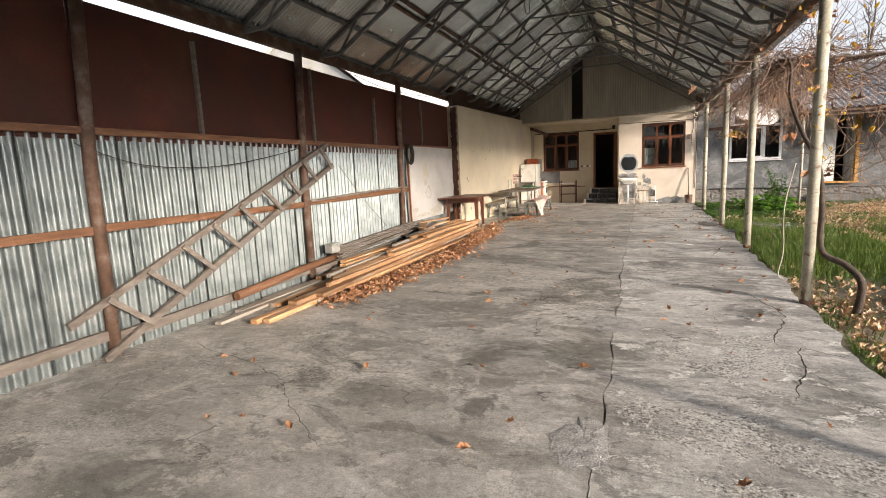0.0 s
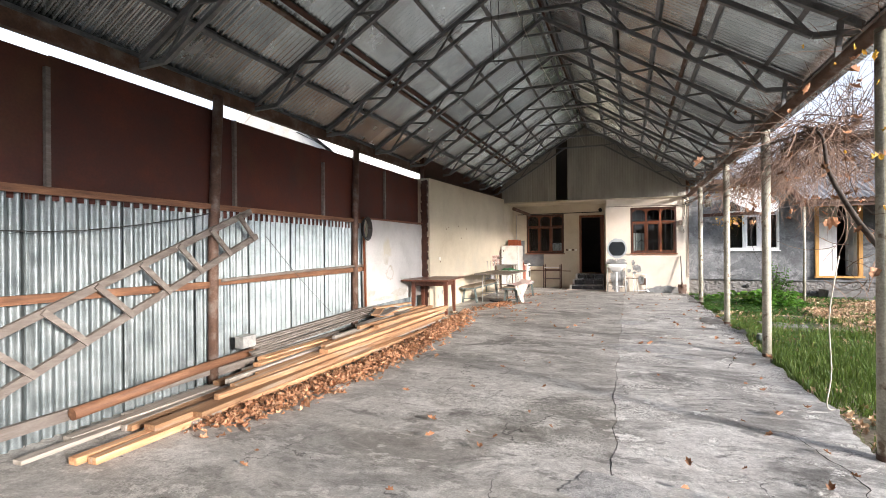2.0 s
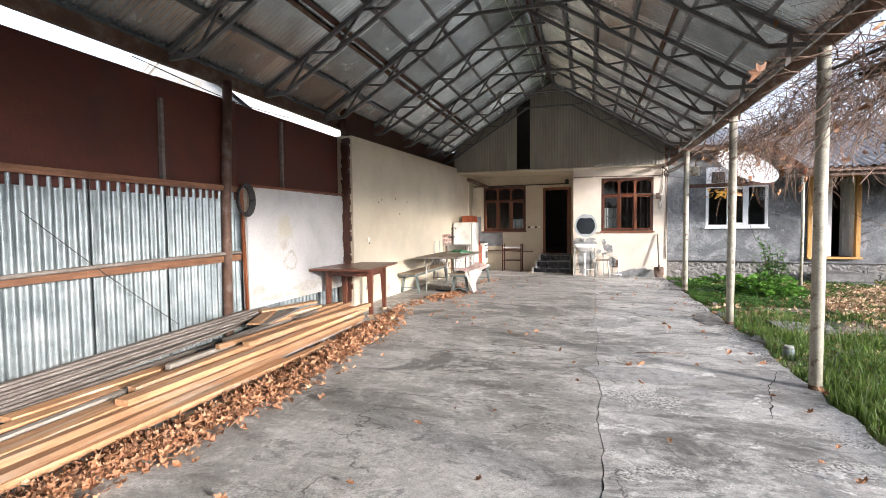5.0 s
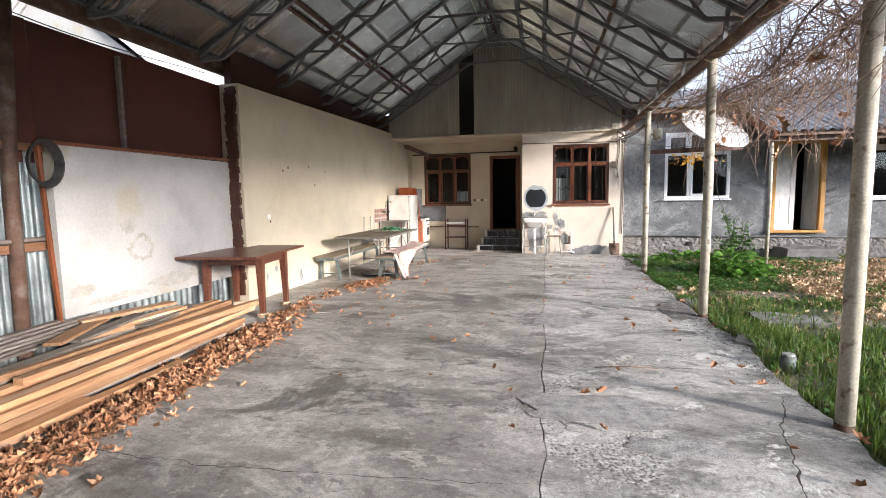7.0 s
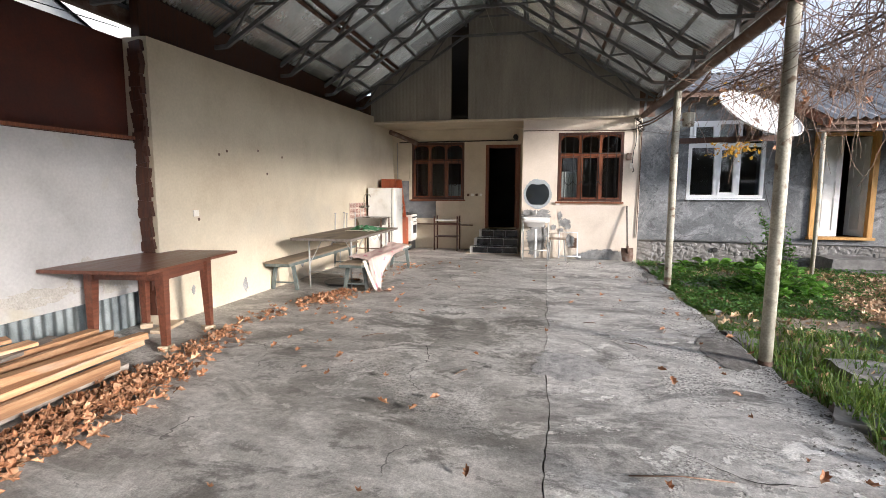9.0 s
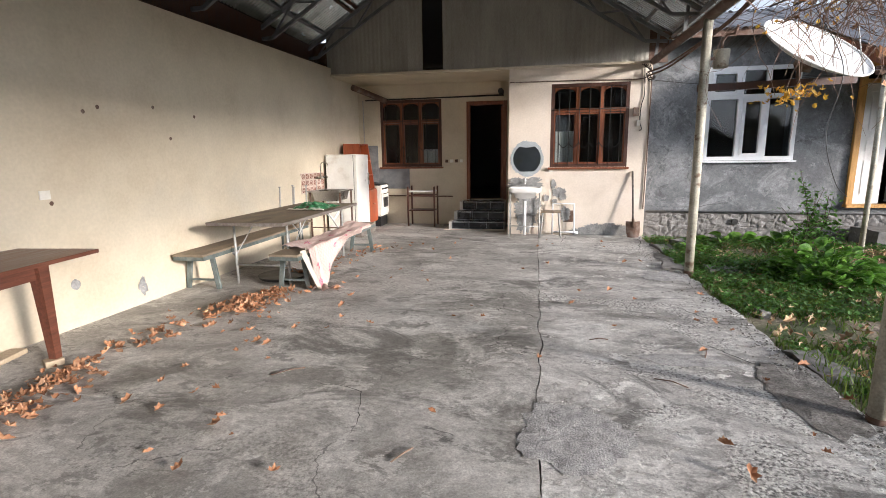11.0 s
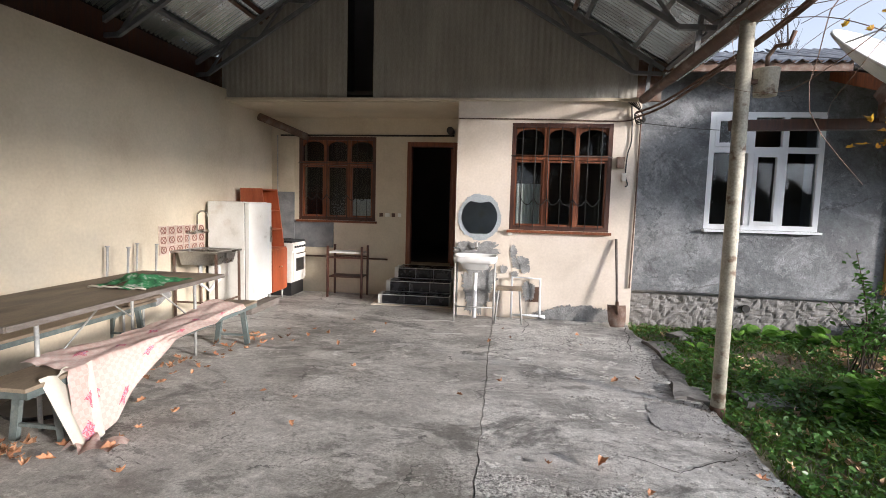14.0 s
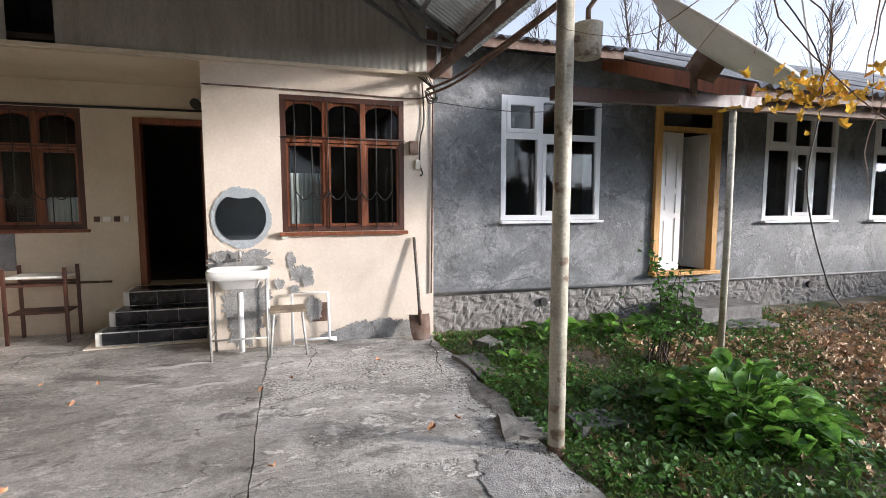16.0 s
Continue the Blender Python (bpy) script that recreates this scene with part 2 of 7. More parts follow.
YELLOWWOOD = surf("ochre_painted_wood", [(0.4, 0.2, 0.05), (0.55, 0.3, 0.08), (0.6, 0.36, 0.13)], 5, 7, (0.5, 0.7), bump=0.1, stretch=(6, 6, 0.8))
# near-black plaster: the shade of unlit interiors is put into its colour
ROOMSHADE = surf("room_shade_plaster", [(0.05, 0.042, 0.035), (0.08, 0.068, 0.057)], 2, 4, (0.8, 0.9))
SLATE = surf("fibre_cement_roofing", [(0.19, 0.19, 0.195), (0.29, 0.29, 0.3), (0.38, 0.38, 0.38)], 3, 8, (0.8, 0.95), bump=0.25, bump_scale=40, rand=0.15)
SOIL = surf("garden_soil", [(0.1, 0.08, 0.058), (0.26, 0.21, 0.155), (0.44, 0.37, 0.29)], 3, 10, (0.85, 0.98), bump=1.0, bump_scale=40, fine=0.35,
            stain=(0.06, 0.085, 0.03), stain_scale=1.0, stain_lo=0.45, stain_hi=0.6)


def glass_material():
    m = bpy.data.materials.new("window_glass")
    m.use_nodes = True
    N, L = m.node_tree.nodes, m.node_tree.links
    N.remove(N["Principled BSDF"])
    tr, gl, mix, fr = N.new("ShaderNodeBsdfTransparent"), N.new("ShaderNodeBsdfGlossy"), N.new("ShaderNodeMixShader"), N.new("ShaderNodeFresnel")
    tr.inputs["Color"].default_value = (0.82, 0.86, 0.86, 1)
    gl.inputs["Roughness"].default_value = 0.03
    fr.inputs["IOR"].default_value = 1.45
    L.new(fr.outputs["Fac"], mix.inputs["Fac"])
    L.new(tr.outputs["BSDF"], mix.inputs[1])
    L.new(gl.outputs["BSDF"], mix.inputs[2])
    L.new(mix.outputs["Shader"], N["Material Output"].inputs["Surface"])
    return m


GLASS = glass_material()


# ---- building helpers ----
def gz(y):
    """Height of the concrete floor: it rises a little towards the house."""
    k = min(1.0, max(0.0, (y - 2.0) / 9.0))
    return 0.0 + 0.13 * k * k * (3 - 2 * k)


def wall_x(y):
    """Face of the long cream wall."""
    return -4.15 + (y - 11.6) * 0.0268


def box(bm, c, s, rot=None, taper=1.0):
    """A box of size s at centre c, turned by rot (degrees xyz); taper narrows its lower end."""
    vs = bmesh.ops.create_cube(bm, size=1.0)["verts"]
    m = pose(*c, *(rot or (0, 0, 0)))
    for v in vs:
        k = taper if v.co.z < 0 else 1.0
        v.co = m @ Vector((v.co.x * s[0] * k, v.co.y * s[1] * k, v.co.z * s[2]))
    return vs


def slab_between(bm, a, b, w, h, up=(0, 0, 1)):
    """A bar with a w x h section from a to b."""
    a, b = Vector(a), Vector(b)
    d = (b - a).normalized()
    u = Vector(up)
    if abs(d.dot(u)) > 0.98:
        u = Vector((0, 1, 0))
    s = d.cross(u).normalized()
    t = s.cross(d).normalized()
    ring = [(s * sx * w + t * sy * h) * 0.5 for sx, sy in ((-1, -1), (1, -1), (1, 1), (-1, 1))]
    A = [bm.verts.new(a + r) for r in ring]
    B = [bm.verts.new(b + r) for r in ring]
    for k in range(4):
        bm.faces.new((A[k], A[(k + 1) % 4], B[(k + 1) % 4], B[k]))
    bm.faces.new(A[::-1])
    bm.faces.new(B)


def tube(bm, pts, r, n=8, r_end=None, cap=True):
    """A round tube through pts."""
    pts = [Vector(p) for p in pts]
    rings = []
    u = None
    for k, p in enumerate(pts):
        d = (pts[min(k + 1, len(pts) - 1)] - pts[max(k - 1, 0)])
        if d.length < 1e-6:
            d = Vector((0, 0, 1))
        d.normalize()
        if u is None:
            u = d.orthogonal().normalized()
        u = (u - d * u.dot(d))
        if u.length < 1e-6:
            u = d.orthogonal()
        u.normalize()
        w = d.cross(u)
        rr = r if r_end is None else r + (r_end - r) * k / max(1, len(pts) - 1)
        rings.append([bm.verts.new(p + (u * math.cos(a) + w * math.sin(a)) * rr) for a in [2 * math.pi * i / n for i in range(n)]])
    for A, B in zip(rings, rings[1:]):
        for i in range(n):
            f = bm.faces.new((A[i], A[(i + 1) % n], B[(i + 1) % n], B[i]))
            f.smooth = True
    if cap:
        bm.faces.new(rings[0][::-1])
        bm.faces.new(rings[-1])


def mesh_from(bm, name, material, bevel=0.0):
    if bevel:
        es = [e for e in bm.edges if len(e.link_faces) == 2 and e.calc_face_angle(0) > 0.7]
        bmesh.ops.bevel(bm, geom=es, offset=bevel, segments=2, profile=0.7, affect="EDGES", clamp_overlap=True)
    bmesh.ops.recalc_face_normals(bm, faces=bm.faces)
    me = bpy.data.meshes.new(name)
    bm.to_mesh(me)
    bm.free()
    me.materials.append(material)
    return me


def part(name, bm, material, parent=None, label="", bevel=0.0):
    """Links a bmesh as one mesh object under a thing or a part."""
    ob = new(name, bm if isinstance(bm, bpy.types.Mesh) else mesh_from(bm, name, material, bevel))
    if parent:
        ob.parent = parent
        ob.matrix_parent_inverse = Matrix() if parent.parent else parent.matrix_basis.inverted()
    return tagged(ob, label)


def thing(name, at, label, category, group="", kind=""):
    ob = new(name)
    ob.empty_display_size = 0.1
    ob.matrix_basis = Matrix.Translation(at)
    return tagged(ob, label, category, group, kind)


def solid(name, bm, material, label, category, kind="", group="", bevel=0.0):
    return tagged(part(name, bm, material, None, "", bevel), label, category, group, kind)


def boxes(items):
    bm = bmesh.new()
    for it in items:
        box(bm, *it)
    return bm


def wall_with_holes(axis_pos, thick, x0, x1, z0, z1, holes):
    """A wall facing -y at y = axis_pos, thick towards +y, with openings (x0, x1, z0, z1) through it."""
    bm = bmesh.new()
    xs = sorted({x0, x1, *[h[0] for h in holes], *[h[1] for h in holes]})
    zs = sorted({z0, z1, *[h[2] for h in holes], *[h[3] for h in holes]})
    for a, b in zip(xs, xs[1:]):
        run = None
        for c, d in zip(zs, zs[1:]):
            mx, mz = (a + b) / 2, (c + d) / 2
            if any(h[0] < mx < h[1] and h[2] < mz < h[3] for h in holes):
                continue
            box(bm, (mx, axis_pos + thick / 2, mz), (b - a, thick, d - c))
    bmesh.ops.remove_doubles(bm, verts=bm.verts, dist=0.0005)
    bm.verts.index_update()
    seen = {}
    for f in bm.faces:
        seen.setdefault(frozenset(v.index for v in f.verts), []).append(f)
    bmesh.ops.delete(bm, geom=[f for fs in seen.values() if len(fs) > 1 for f in fs], context="FACES")
    return bm


def corrugated(origin, across, along, normal, width, length, period, amp, rows=2, sag=0.0, thick=0.0):
    """A corrugated sheet: waves repeat along 'across', ridges run along 'along'."""
    bm = bmesh.new()
    o, a, l, n = Vector(origin), Vector(across), Vector(along), Vector(normal)
    cols = int(width / period * 8)
    grid = []
    for i in range(cols + 1):
        u = width * i / cols
        w = amp * math.cos(2 * math.pi * u / period)
        grid.append([bm.verts.new(o + a * u + l * (length * j / rows) + n * (w + sag * math.sin(math.pi * j / rows))) for j in range(rows + 1)])
    for i in range(cols):
        for j in range(rows):
            f = bm.faces.new((grid[i][j], grid[i + 1][j], grid[i + 1][j + 1], grid[i][j + 1]))
            f.smooth = True
    return bm


rng = random.Random(7)

# ================= the ground and the concrete floor =================
CRACK_X = -0.25


def crack_x(y):
    return CRACK_X + 0.06 * max(0.0, (9.0 - y) / 9.0) + 0.05 * noise.noise((0, y * 0.5, 3.1)) + 0.03 * noise.noise((0, y * 3.2, 7.7)) + 0.014 * noise.noise((0, y * 11, 1.7))


def edge_x(y):
    """Ragged garden edge of the concrete."""
    return 1.5 - 0.03 * (y > 12) + 0.13 * noise.noise((2.0, y * 0.8, 0)) + 0.06 * noise.noise((5.0, y * 3.0, 0)) + 0.025 * noise.noise((9.0, y * 11, 0))


def garden_z(x, y):
    near = max(0.0, 1 - max(0, x - 12) / 30)
    return gz(y) - 0.05 + near * (0.04 * noise.noise((x * 0.7, y * 0.7, 0)) + 0.02 * noise.noise((x * 2.5, y * 2.5, 4)))


def ground_mesh():
    bm = bmesh.new()
    xs = [-400, -120, -40, -15, -6] + [1.0 + 0.12 * k for k in range(0, 110)] + [16, 20, 28, 45, 90, 200, 400]
    ys = [-400, -120, -40, -12, -5] + [-3 + 0.15 * k for k in range(0, 145)] + [20, 24, 32, 60, 150, 400]
    grid = [[bm.verts.new((x, y, garden_z(x, y) if x > 0.9 and abs(x) < 60 else -0.12)) for y in ys] for x in xs]
    for i in range(len(xs) - 1):
        for j in range(len(ys) - 1):
            bm.faces.new((grid[i][j], grid[i + 1][j], grid[i + 1][j + 1], grid[i][j + 1])).smooth = True
    return bm


solid("ground", ground_mesh(), SOIL, "dark garden soil with moss and bare patches", "ground", "structure")


def slab_mesh(y0, y1, left, right, seed, step=0.06, cols=36, relief=0.004):
    bm = bmesh.new()
    rows = max(2, int((y1 - y0) / step))
    grid, low = [], []
    for j in range(rows + 1):
        y = y0 + (y1 - y0) * j / rows
        a, b = left(y), right(y)
        row = []
        for i in range(cols + 1):
            k = i / cols
            x = a + (b - a) * k
            z = gz(y) + relief * noise.noise((x * 1.3, y * 1.3, seed)) + 0.4 * relief * noise.noise((x * 7, y * 7, seed))
            row.append(bm.verts.new((x, y, z)))
        grid.append(row)
    for j in range(rows):
        for i in range(cols):
            bm.faces.new((grid[j][i], grid[j][i + 1], grid[j + 1][i + 1], grid[j + 1][i])).smooth = True
    border = [e for e in bm.edges if e.is_boundary]
    for e in border:
        e.smooth = False
    ret = bmesh.ops.extrude_edge_only(bm, edges=border)
    for v in [g for g in ret["geom"] if isinstance(g, bmesh.types.BMVert)]:
        v.co.z -= 0.11
    return bm


floor = tagged(new("floor"), "worn grey concrete yard floor with cracks and joints", "floor", "", "structure")
JOINTS = [-4.0, -0.9, 2.1, 4.75, 7.9, 11.2, 14.3, 19.0]
for k, (a, b) in enumerate(zip(JOINTS, JOINTS[1:])):
    part("concrete_slab", slab_mesh(a + 0.0012, b - 0.0012, lambda y: -4.6, lambda y: crack_x(y) - 0.0025 - 0.008 * max(0, noise.noise((4, y * 2.5, 0))) - 0.006 * max(0, noise.noise((4, y * 17, 0))), k), CONCRETE, floor)
JOINTS_R = [-4.0, 1.5, 4.4, 9.2, 13.0, 17.79]
for k, (a, b) in enumerate(zip(JOINTS_R, JOINTS_R[1:])):
    part("concrete_slab", slab_mesh(a + 0.0012, b - 0.0012, lambda y: crack_x(y) + 0.0025 + 0.008 * max(0, noise.noise((7, y * 2.9, 0))) + 0.006 * max(0, noise.noise((7, y * 19, 0))), edge_x, 20 + k, 0.05, 22, 0.007), CONCRETE_R, floor)
part("sub_base", boxes([((-1.6, 7.5, -0.09), (5.9, 23, 0.1))]), MORTAR, floor)

# ================= the shed =================
RIDGE_X, RIDGE_Z, PITCH = -1.4, 5.25, 0.62
Y0, Y1 = -4.0, 17.8


def roof_z(x):
    return RIDGE_Z - PITCH * abs(x - RIDGE_X)


roof = thing("shed_roof", (RIDGE_X, 7, 3.3), "galvanised corrugated sheet roof on open steel trusses", "roof", "", "structure")
slope_len = math.hypot(1, PITCH)
HALF = 3.16
for side in (-1, 1):
    down = Vector((side, 0, -PITCH)).normalized()
    nrm = Vector((side * PITCH, 0, 1)).normalized()
    for row in range(2):
        L0 = (HALF if side < 0 else 3.36) * slope_len
        start, length = (0.0, 1.95) if row == 0 else (1.85, L0 - 1.85)
        y = Y0
        while y < Y1 - 0.2:
            w = min(0.84, Y1 + 0.05 - y)
            lift = 0.006 * rng.random() + (0.012 if row == 0 else 0.0)
            bm = corrugated(Vector((RIDGE_X, y, RIDGE_Z + 0.07)) + down * start + nrm * lift, (0, 1, 0), down, nrm, w + 0.06, length, 0.076, 0.019)
            part("roof_sheet", bm, ROOF_ZINC, roof)
            y += 0.84
bm = bmesh.new()
tube(bm, [(RIDGE_X, Y0, RIDGE_Z + 0.1), (RIDGE_X, Y1, RIDGE_Z + 0.1)], 0.09, 8)
part("ridge_cap", bm, ROOF_ZINC, roof)
for side, offs in ((-1, (0.1, 0.6, 1.14, 1.61, 2.08, 2.6, 3.1)), (1, (0.1, 0.64, 1.12, 1.62, 2.02, 2.17, 2.75, 3.15))):
    for off in offs:
        # lengths of angle iron lapped end to end, never quite in line
        a = Y0
        while a < Y1 - 0.1:
            b = min(Y1, a + 3.14)
            shift = 0.014 * (int((a - Y0) / 3.1) % 2)
            x = RIDGE_X + side * (off + shift)
            bm = bmesh.new()
            box(bm, (x, (a + b) / 2, roof_z(x) + 0.022), (0.045, b - a + 0.16, 0.05), (0, side * math.degrees(math.atan(PITCH)), 0))
            part("purlin", bm, POSTRUST if off in (2.02, 2.08) else STEEL, roof)
            a = b
# second, darker batten against the sheets at the lap of the two rows
for side, off in ((-1, 1.99), (1, 0.03)):
    x = RIDGE_X + side * off
    bm = bmesh.new()
    box(bm, (x, (Y0 + Y1) / 2, roof_z(x) + 0.03), (0.06, Y1 - Y0, 0.03), (0, side * math.degrees(math.atan(PITCH)), 0))
    part("lap_batten", bm, DARKWOOD, roof, "dark batten under the sheet lap")


def truss(y):
    t = thing("roof_truss", (RIDGE_X, y, 3.2), "grey painted welded steel roof truss", "truss", "roof trusses")
    depth = 0.25
    for side in (-1, 1):
        P = lambda off, dz=0.0: (RIDGE_X + side * off, y, RIDGE_Z - PITCH * off - 0.03 + dz)
        bm = bmesh.new()
        slab_between(bm, P(0.0), P(3.1), 0.05, 0.05)
        part("top_chord", bm, STEEL, t)
        bm = bmesh.new()
        slab_between(bm, P(0.57, -depth), P(2.75, -depth), 0.045, 0.045)
        slab_between(bm, P(2.75, -depth), P(3.08, -0.06), 0.045, 0.045)
        part("bottom_chord", bm, STEEL, t)
        n = 6
        for k in range(n):
            a = 0.57 + (2.75 - 0.57) * k / n
            b = 0.57 + (2.75 - 0.57) * (k + 1) / n
            bm = bmesh.new()
            if k % 2 == 0:
                slab_between(bm, P(a, -depth), P(b, 0), 0.026, 0.026)
            else:
                slab_between(bm, P(a, 0), P(b, -depth), 0.026, 0.026)
            part("web_bar", bm, STEEL, t)
    bm = bmesh.new()
    slab_between(bm, (RIDGE_X - 0.57, y, RIDGE_Z - PITCH * 0.57 - 0.28), (RIDGE_X + 0.57, y, RIDGE_Z - PITCH * 0.57 - 0.28), 0.045, 0.045)
    part("collar_tie", bm, STEEL, t)
    bm = bmesh.new()
    slab_between(bm, (RIDGE_X - 0.3, y, RIDGE_Z - 0.28), (RIDGE_X + 0.3, y, RIDGE_Z - 0.28), 0.03, 0.03)
    part("web_bar", bm, STEEL, t)
    return t


first = truss(5.04 - 1.57 * 5)
for k in range(1, 14):
    copy_thing(first, Matrix.Translation((RIDGE_X, 5.04 - 1.57 * 5 + 1.57 * k, 3.2)))

# eave beams
bm = bmesh.new()
tube(bm, [(1.52, y, 2.99 + 0.01 * math.sin(y)) for y in (-4, 0, 4, 8, 12, 17.75)], 0.055, 10)
solid("eave_beam", bm, POSTRUST, "rust brown steel pipe beam along the open eave", "beam", "structure")
for y in [5.04 - 1.57 * 5 + 1.57 * k for k in range(14)]:
    bm = bmesh.new()
    slab_between(bm, (1.52, y, 3.03), (1.55, y, roof_z(1.55) - 0.04), 0.04, 0.04)
    part("eave_strut", bm, STEEL, roof)
bm = boxes([((-4.5, (Y0 + Y1) / 2, 3.255), (0.07, Y1 - Y0, 0.14))])
solid("eave_beam", bm, POSTRUST, "dark steel eave beam above the sheet wall", "beam", "structure")

# posts along the garden
for y in (-0.4, 2.7, 5.75, 8.85, 11.6, 15.0):
    t = thing("steel_post", (1.5, y, gz(y) - 0.05), "cream painted steel pipe post with peeling paint", "post", "posts along the garden")
    bm = bmesh.new()
    lean = 0.02 * noise.noise((y, 0, 0))
    tube(bm, [(1.5, y, gz(y) - 0.1), (1.5 + lean, y, 1.5), (1.5 + lean * 0.5, y, 2.95)], 0.05, 14)
    part("pipe", bm, POSTPAINT, t)
    bm = bmesh.new()
    tube(bm, [(1.5, y, gz(y) - 0.1), (1.5, y, gz(y) + 0.035)], 0.053, 14)
    part("rusted_foot", bm, POSTRUST, t, "rusted foot of the pipe")

# sheet wall on the other side
sheet_wall = thing("wall_west", (-4.42, 3, 0), "corrugated galvanised sheet wall under brown rusted panels", "wall", "", "structure")
y = -4.0
while y < 9.1:
    w = 0.8
    top = 2.0
    bm = corrugated((-4.43 + 0.006 * rng.random(), y, -0.05), (0, 1, 0), (0, 0, 1), (1, 0, 0), w + 0.05, top + 0.05, 0.097, 0.021, 1)
    part("corrugated_sheet", bm, ZINC, sheet_wall)
    y += 0.8
bm = corrugated((-4.44, 9.1, 0.0), (0, 1, 0), (0, 0, 1), (1, 0, 0), 2.55, 0.75, 0.097, 0.014, 1)
part("corrugated_sheet", bm, ZINC, sheet_wall)
PANEL_Y = [-4.0, -1.9, 0.0, 1.45, 2.93, 4.2, 5.9, 7.95, 9.1, 10.1, 11.72]
for a, b in zip(PANEL_Y, PANEL_Y[1:]):
    bm = bmesh.new()
    box(bm, (-4.43, (a + b) / 2, 2.475 if b < 6 else 2.43), (0.012, b - a - 0.004, 1.14 + 0.03 * rng.random()), (0.3 * rng.uniform(-1, 1), 0.4 * rng.uniform(-1, 1), 0))
    part("rusted_panel", bm, RUST, sheet_wall)
for a, b in ((-4.0, 2.9), (2.9, 5.85), (5.85, 9.1)):
    bm = bmesh.new()
    slab_between(bm, (-4.38, a, 1.97), (-4.38, b, 1.97), 0.05, 0.06)
    part("upper_rail", bm, WOODRAIL, sheet_wall)
    bm = bmesh.new()
    slab_between(bm, (-4.38, a, 1.14), (-4.38, b, 1.14 + 0.02 * rng.uniform(-1, 1)), 0.05, 0.07)
    part("middle_rail", bm, WOODRAIL, sheet_wall)
    bm = bmesh.new()
    slab_between(bm, (-4.37, a, 0.16), (-4.37, b, 0.2), 0.05, 0.09)
    part("bottom_rail", bm, OLDWOOD, sheet_wall)
for y, z0, z1 in ((4.17, 1.98, 2.95), (6.17, 1.98, 3.0), (7.97, 1.98, 2.8), (9.98, 2.02, 2.95), (1.45, 1.98, 2.95)):
    bm = bmesh.new()
    slab_between(bm, (-4.405, y, z0), (-4.405, y, z1), 0.045, 0.035)
    part("batten", bm, OLDWOOD, sheet_wall)
for y in (-3.5, -0.3, 2.9, 5.8, 8.8):
    bm = bmesh.new()
    tube(bm, [(-4.36, y - 0.02, 0.0), (-4.36, y, 1.6), (-4.37, y + 0.1, 3.2)], 0.055, 12)
    part("pipe_post", bm, POSTRUST, sheet_wall)

# whitewashed panel and the long cream wall
bm = boxes([((-4.36, 10.42, 1.26), (0.08, 2.6, 1.5))])
solid("wall_panel", bm, WHITEWASH, "whitewashed plaster wall panel with flaking patches", "wall", "structure")
bm = bmesh.new()
slab_between(bm, (-4.305, 9.06, 0.45), (-4.305, 9.0, 2.0), 0.03, 0.03)
slab_between(bm, (-4.31, 9.0, 2.02), (-4.31, 11.7, 2.04), 0.03, 0.03)
solid("trim", bm, BROWNWOOD, "thin reddish brown wooden edging of the panel", "trim", "structure")
bm = bmesh.new()
a, b = Vector((wall_x(11.6), 11.6)), Vector((wall_x(19.4), 19.4))
vs = [bm.verts.new((px, py, pz)) for pz in (-0.1, 3.02) for px, py in ((a.x, a.y), (b.x, b.y), (b.x - 0.35, b.y), (a.x - 0.35, a.y))]
for k in (5, 6):
    vs[k].co.z = 3.13
for f in ((0, 1, 2, 3), (4, 5, 6, 7), (0, 1, 5, 4), (1, 2, 6, 5), (2, 3, 7, 6), (3, 0, 4, 7)):
    bm.faces.new([vs[i] for i in f])
solid("wall_long", bm, CREAM, "long cream plastered wall with stains and holes", "wall", "structure")
# plain wall that closes the yard behind
solid("wall_south", boxes([((-1.5, -4.15, 1.3), (6.2, 0.2, 2.8))]), WHITEWASH, "plain whitewashed wall closing the yard", "wall", "structure")

# ================= house front =================
FY, RY = 17.8, 19.05
W2 = (-0.07, 1.2, 1.31, 2.69)
W1 = (-3.48, -2.2, 1.31, 2.65)
DOOR = (-1.69, -0.89, 0.64, 2.58)
solid("wall_front", wall_with_holes(FY, 0.35, -0.78, 1.53, 0.0, 2.99, [W2]), PINKCREAM, "pale cream plastered house front with peeling patches", "wall", "structure")
solid("wall_recess", wall_with_holes(RY, 0.35, -4.3, -0.43, 0.0, 3.0, [W1, DOOR]), CREAM, "cream plastered wall of the recessed porch", "wall", "structure")
solid("wall_return", boxes([((-0.605, 18.6, 1.5), (0.35, 0.9, 2.98))]), CREAM, "cream plastered side wall of the porch recess", "wall", "structure")
solid("ceiling", boxes([((-2.3, 18.44, 2.98), (4.0, 1.25, 0.06))]), CREAM, "cream painted ceiling of the porch recess", "ceiling", "structure")
# rooms behind, their shade put into near-black plaster
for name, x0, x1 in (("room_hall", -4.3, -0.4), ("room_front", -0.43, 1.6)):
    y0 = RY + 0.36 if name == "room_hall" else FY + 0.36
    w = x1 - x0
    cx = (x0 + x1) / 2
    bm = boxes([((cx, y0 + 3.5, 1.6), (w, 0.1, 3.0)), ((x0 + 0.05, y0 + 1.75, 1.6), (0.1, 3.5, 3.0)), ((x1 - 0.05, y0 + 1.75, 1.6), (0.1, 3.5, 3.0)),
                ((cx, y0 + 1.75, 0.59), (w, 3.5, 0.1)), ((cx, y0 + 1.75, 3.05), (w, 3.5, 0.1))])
    solid("wall_inner", bm, ROOMSHADE, "plastered room behind the house front, coloured near black for its shade", "room", "structure")

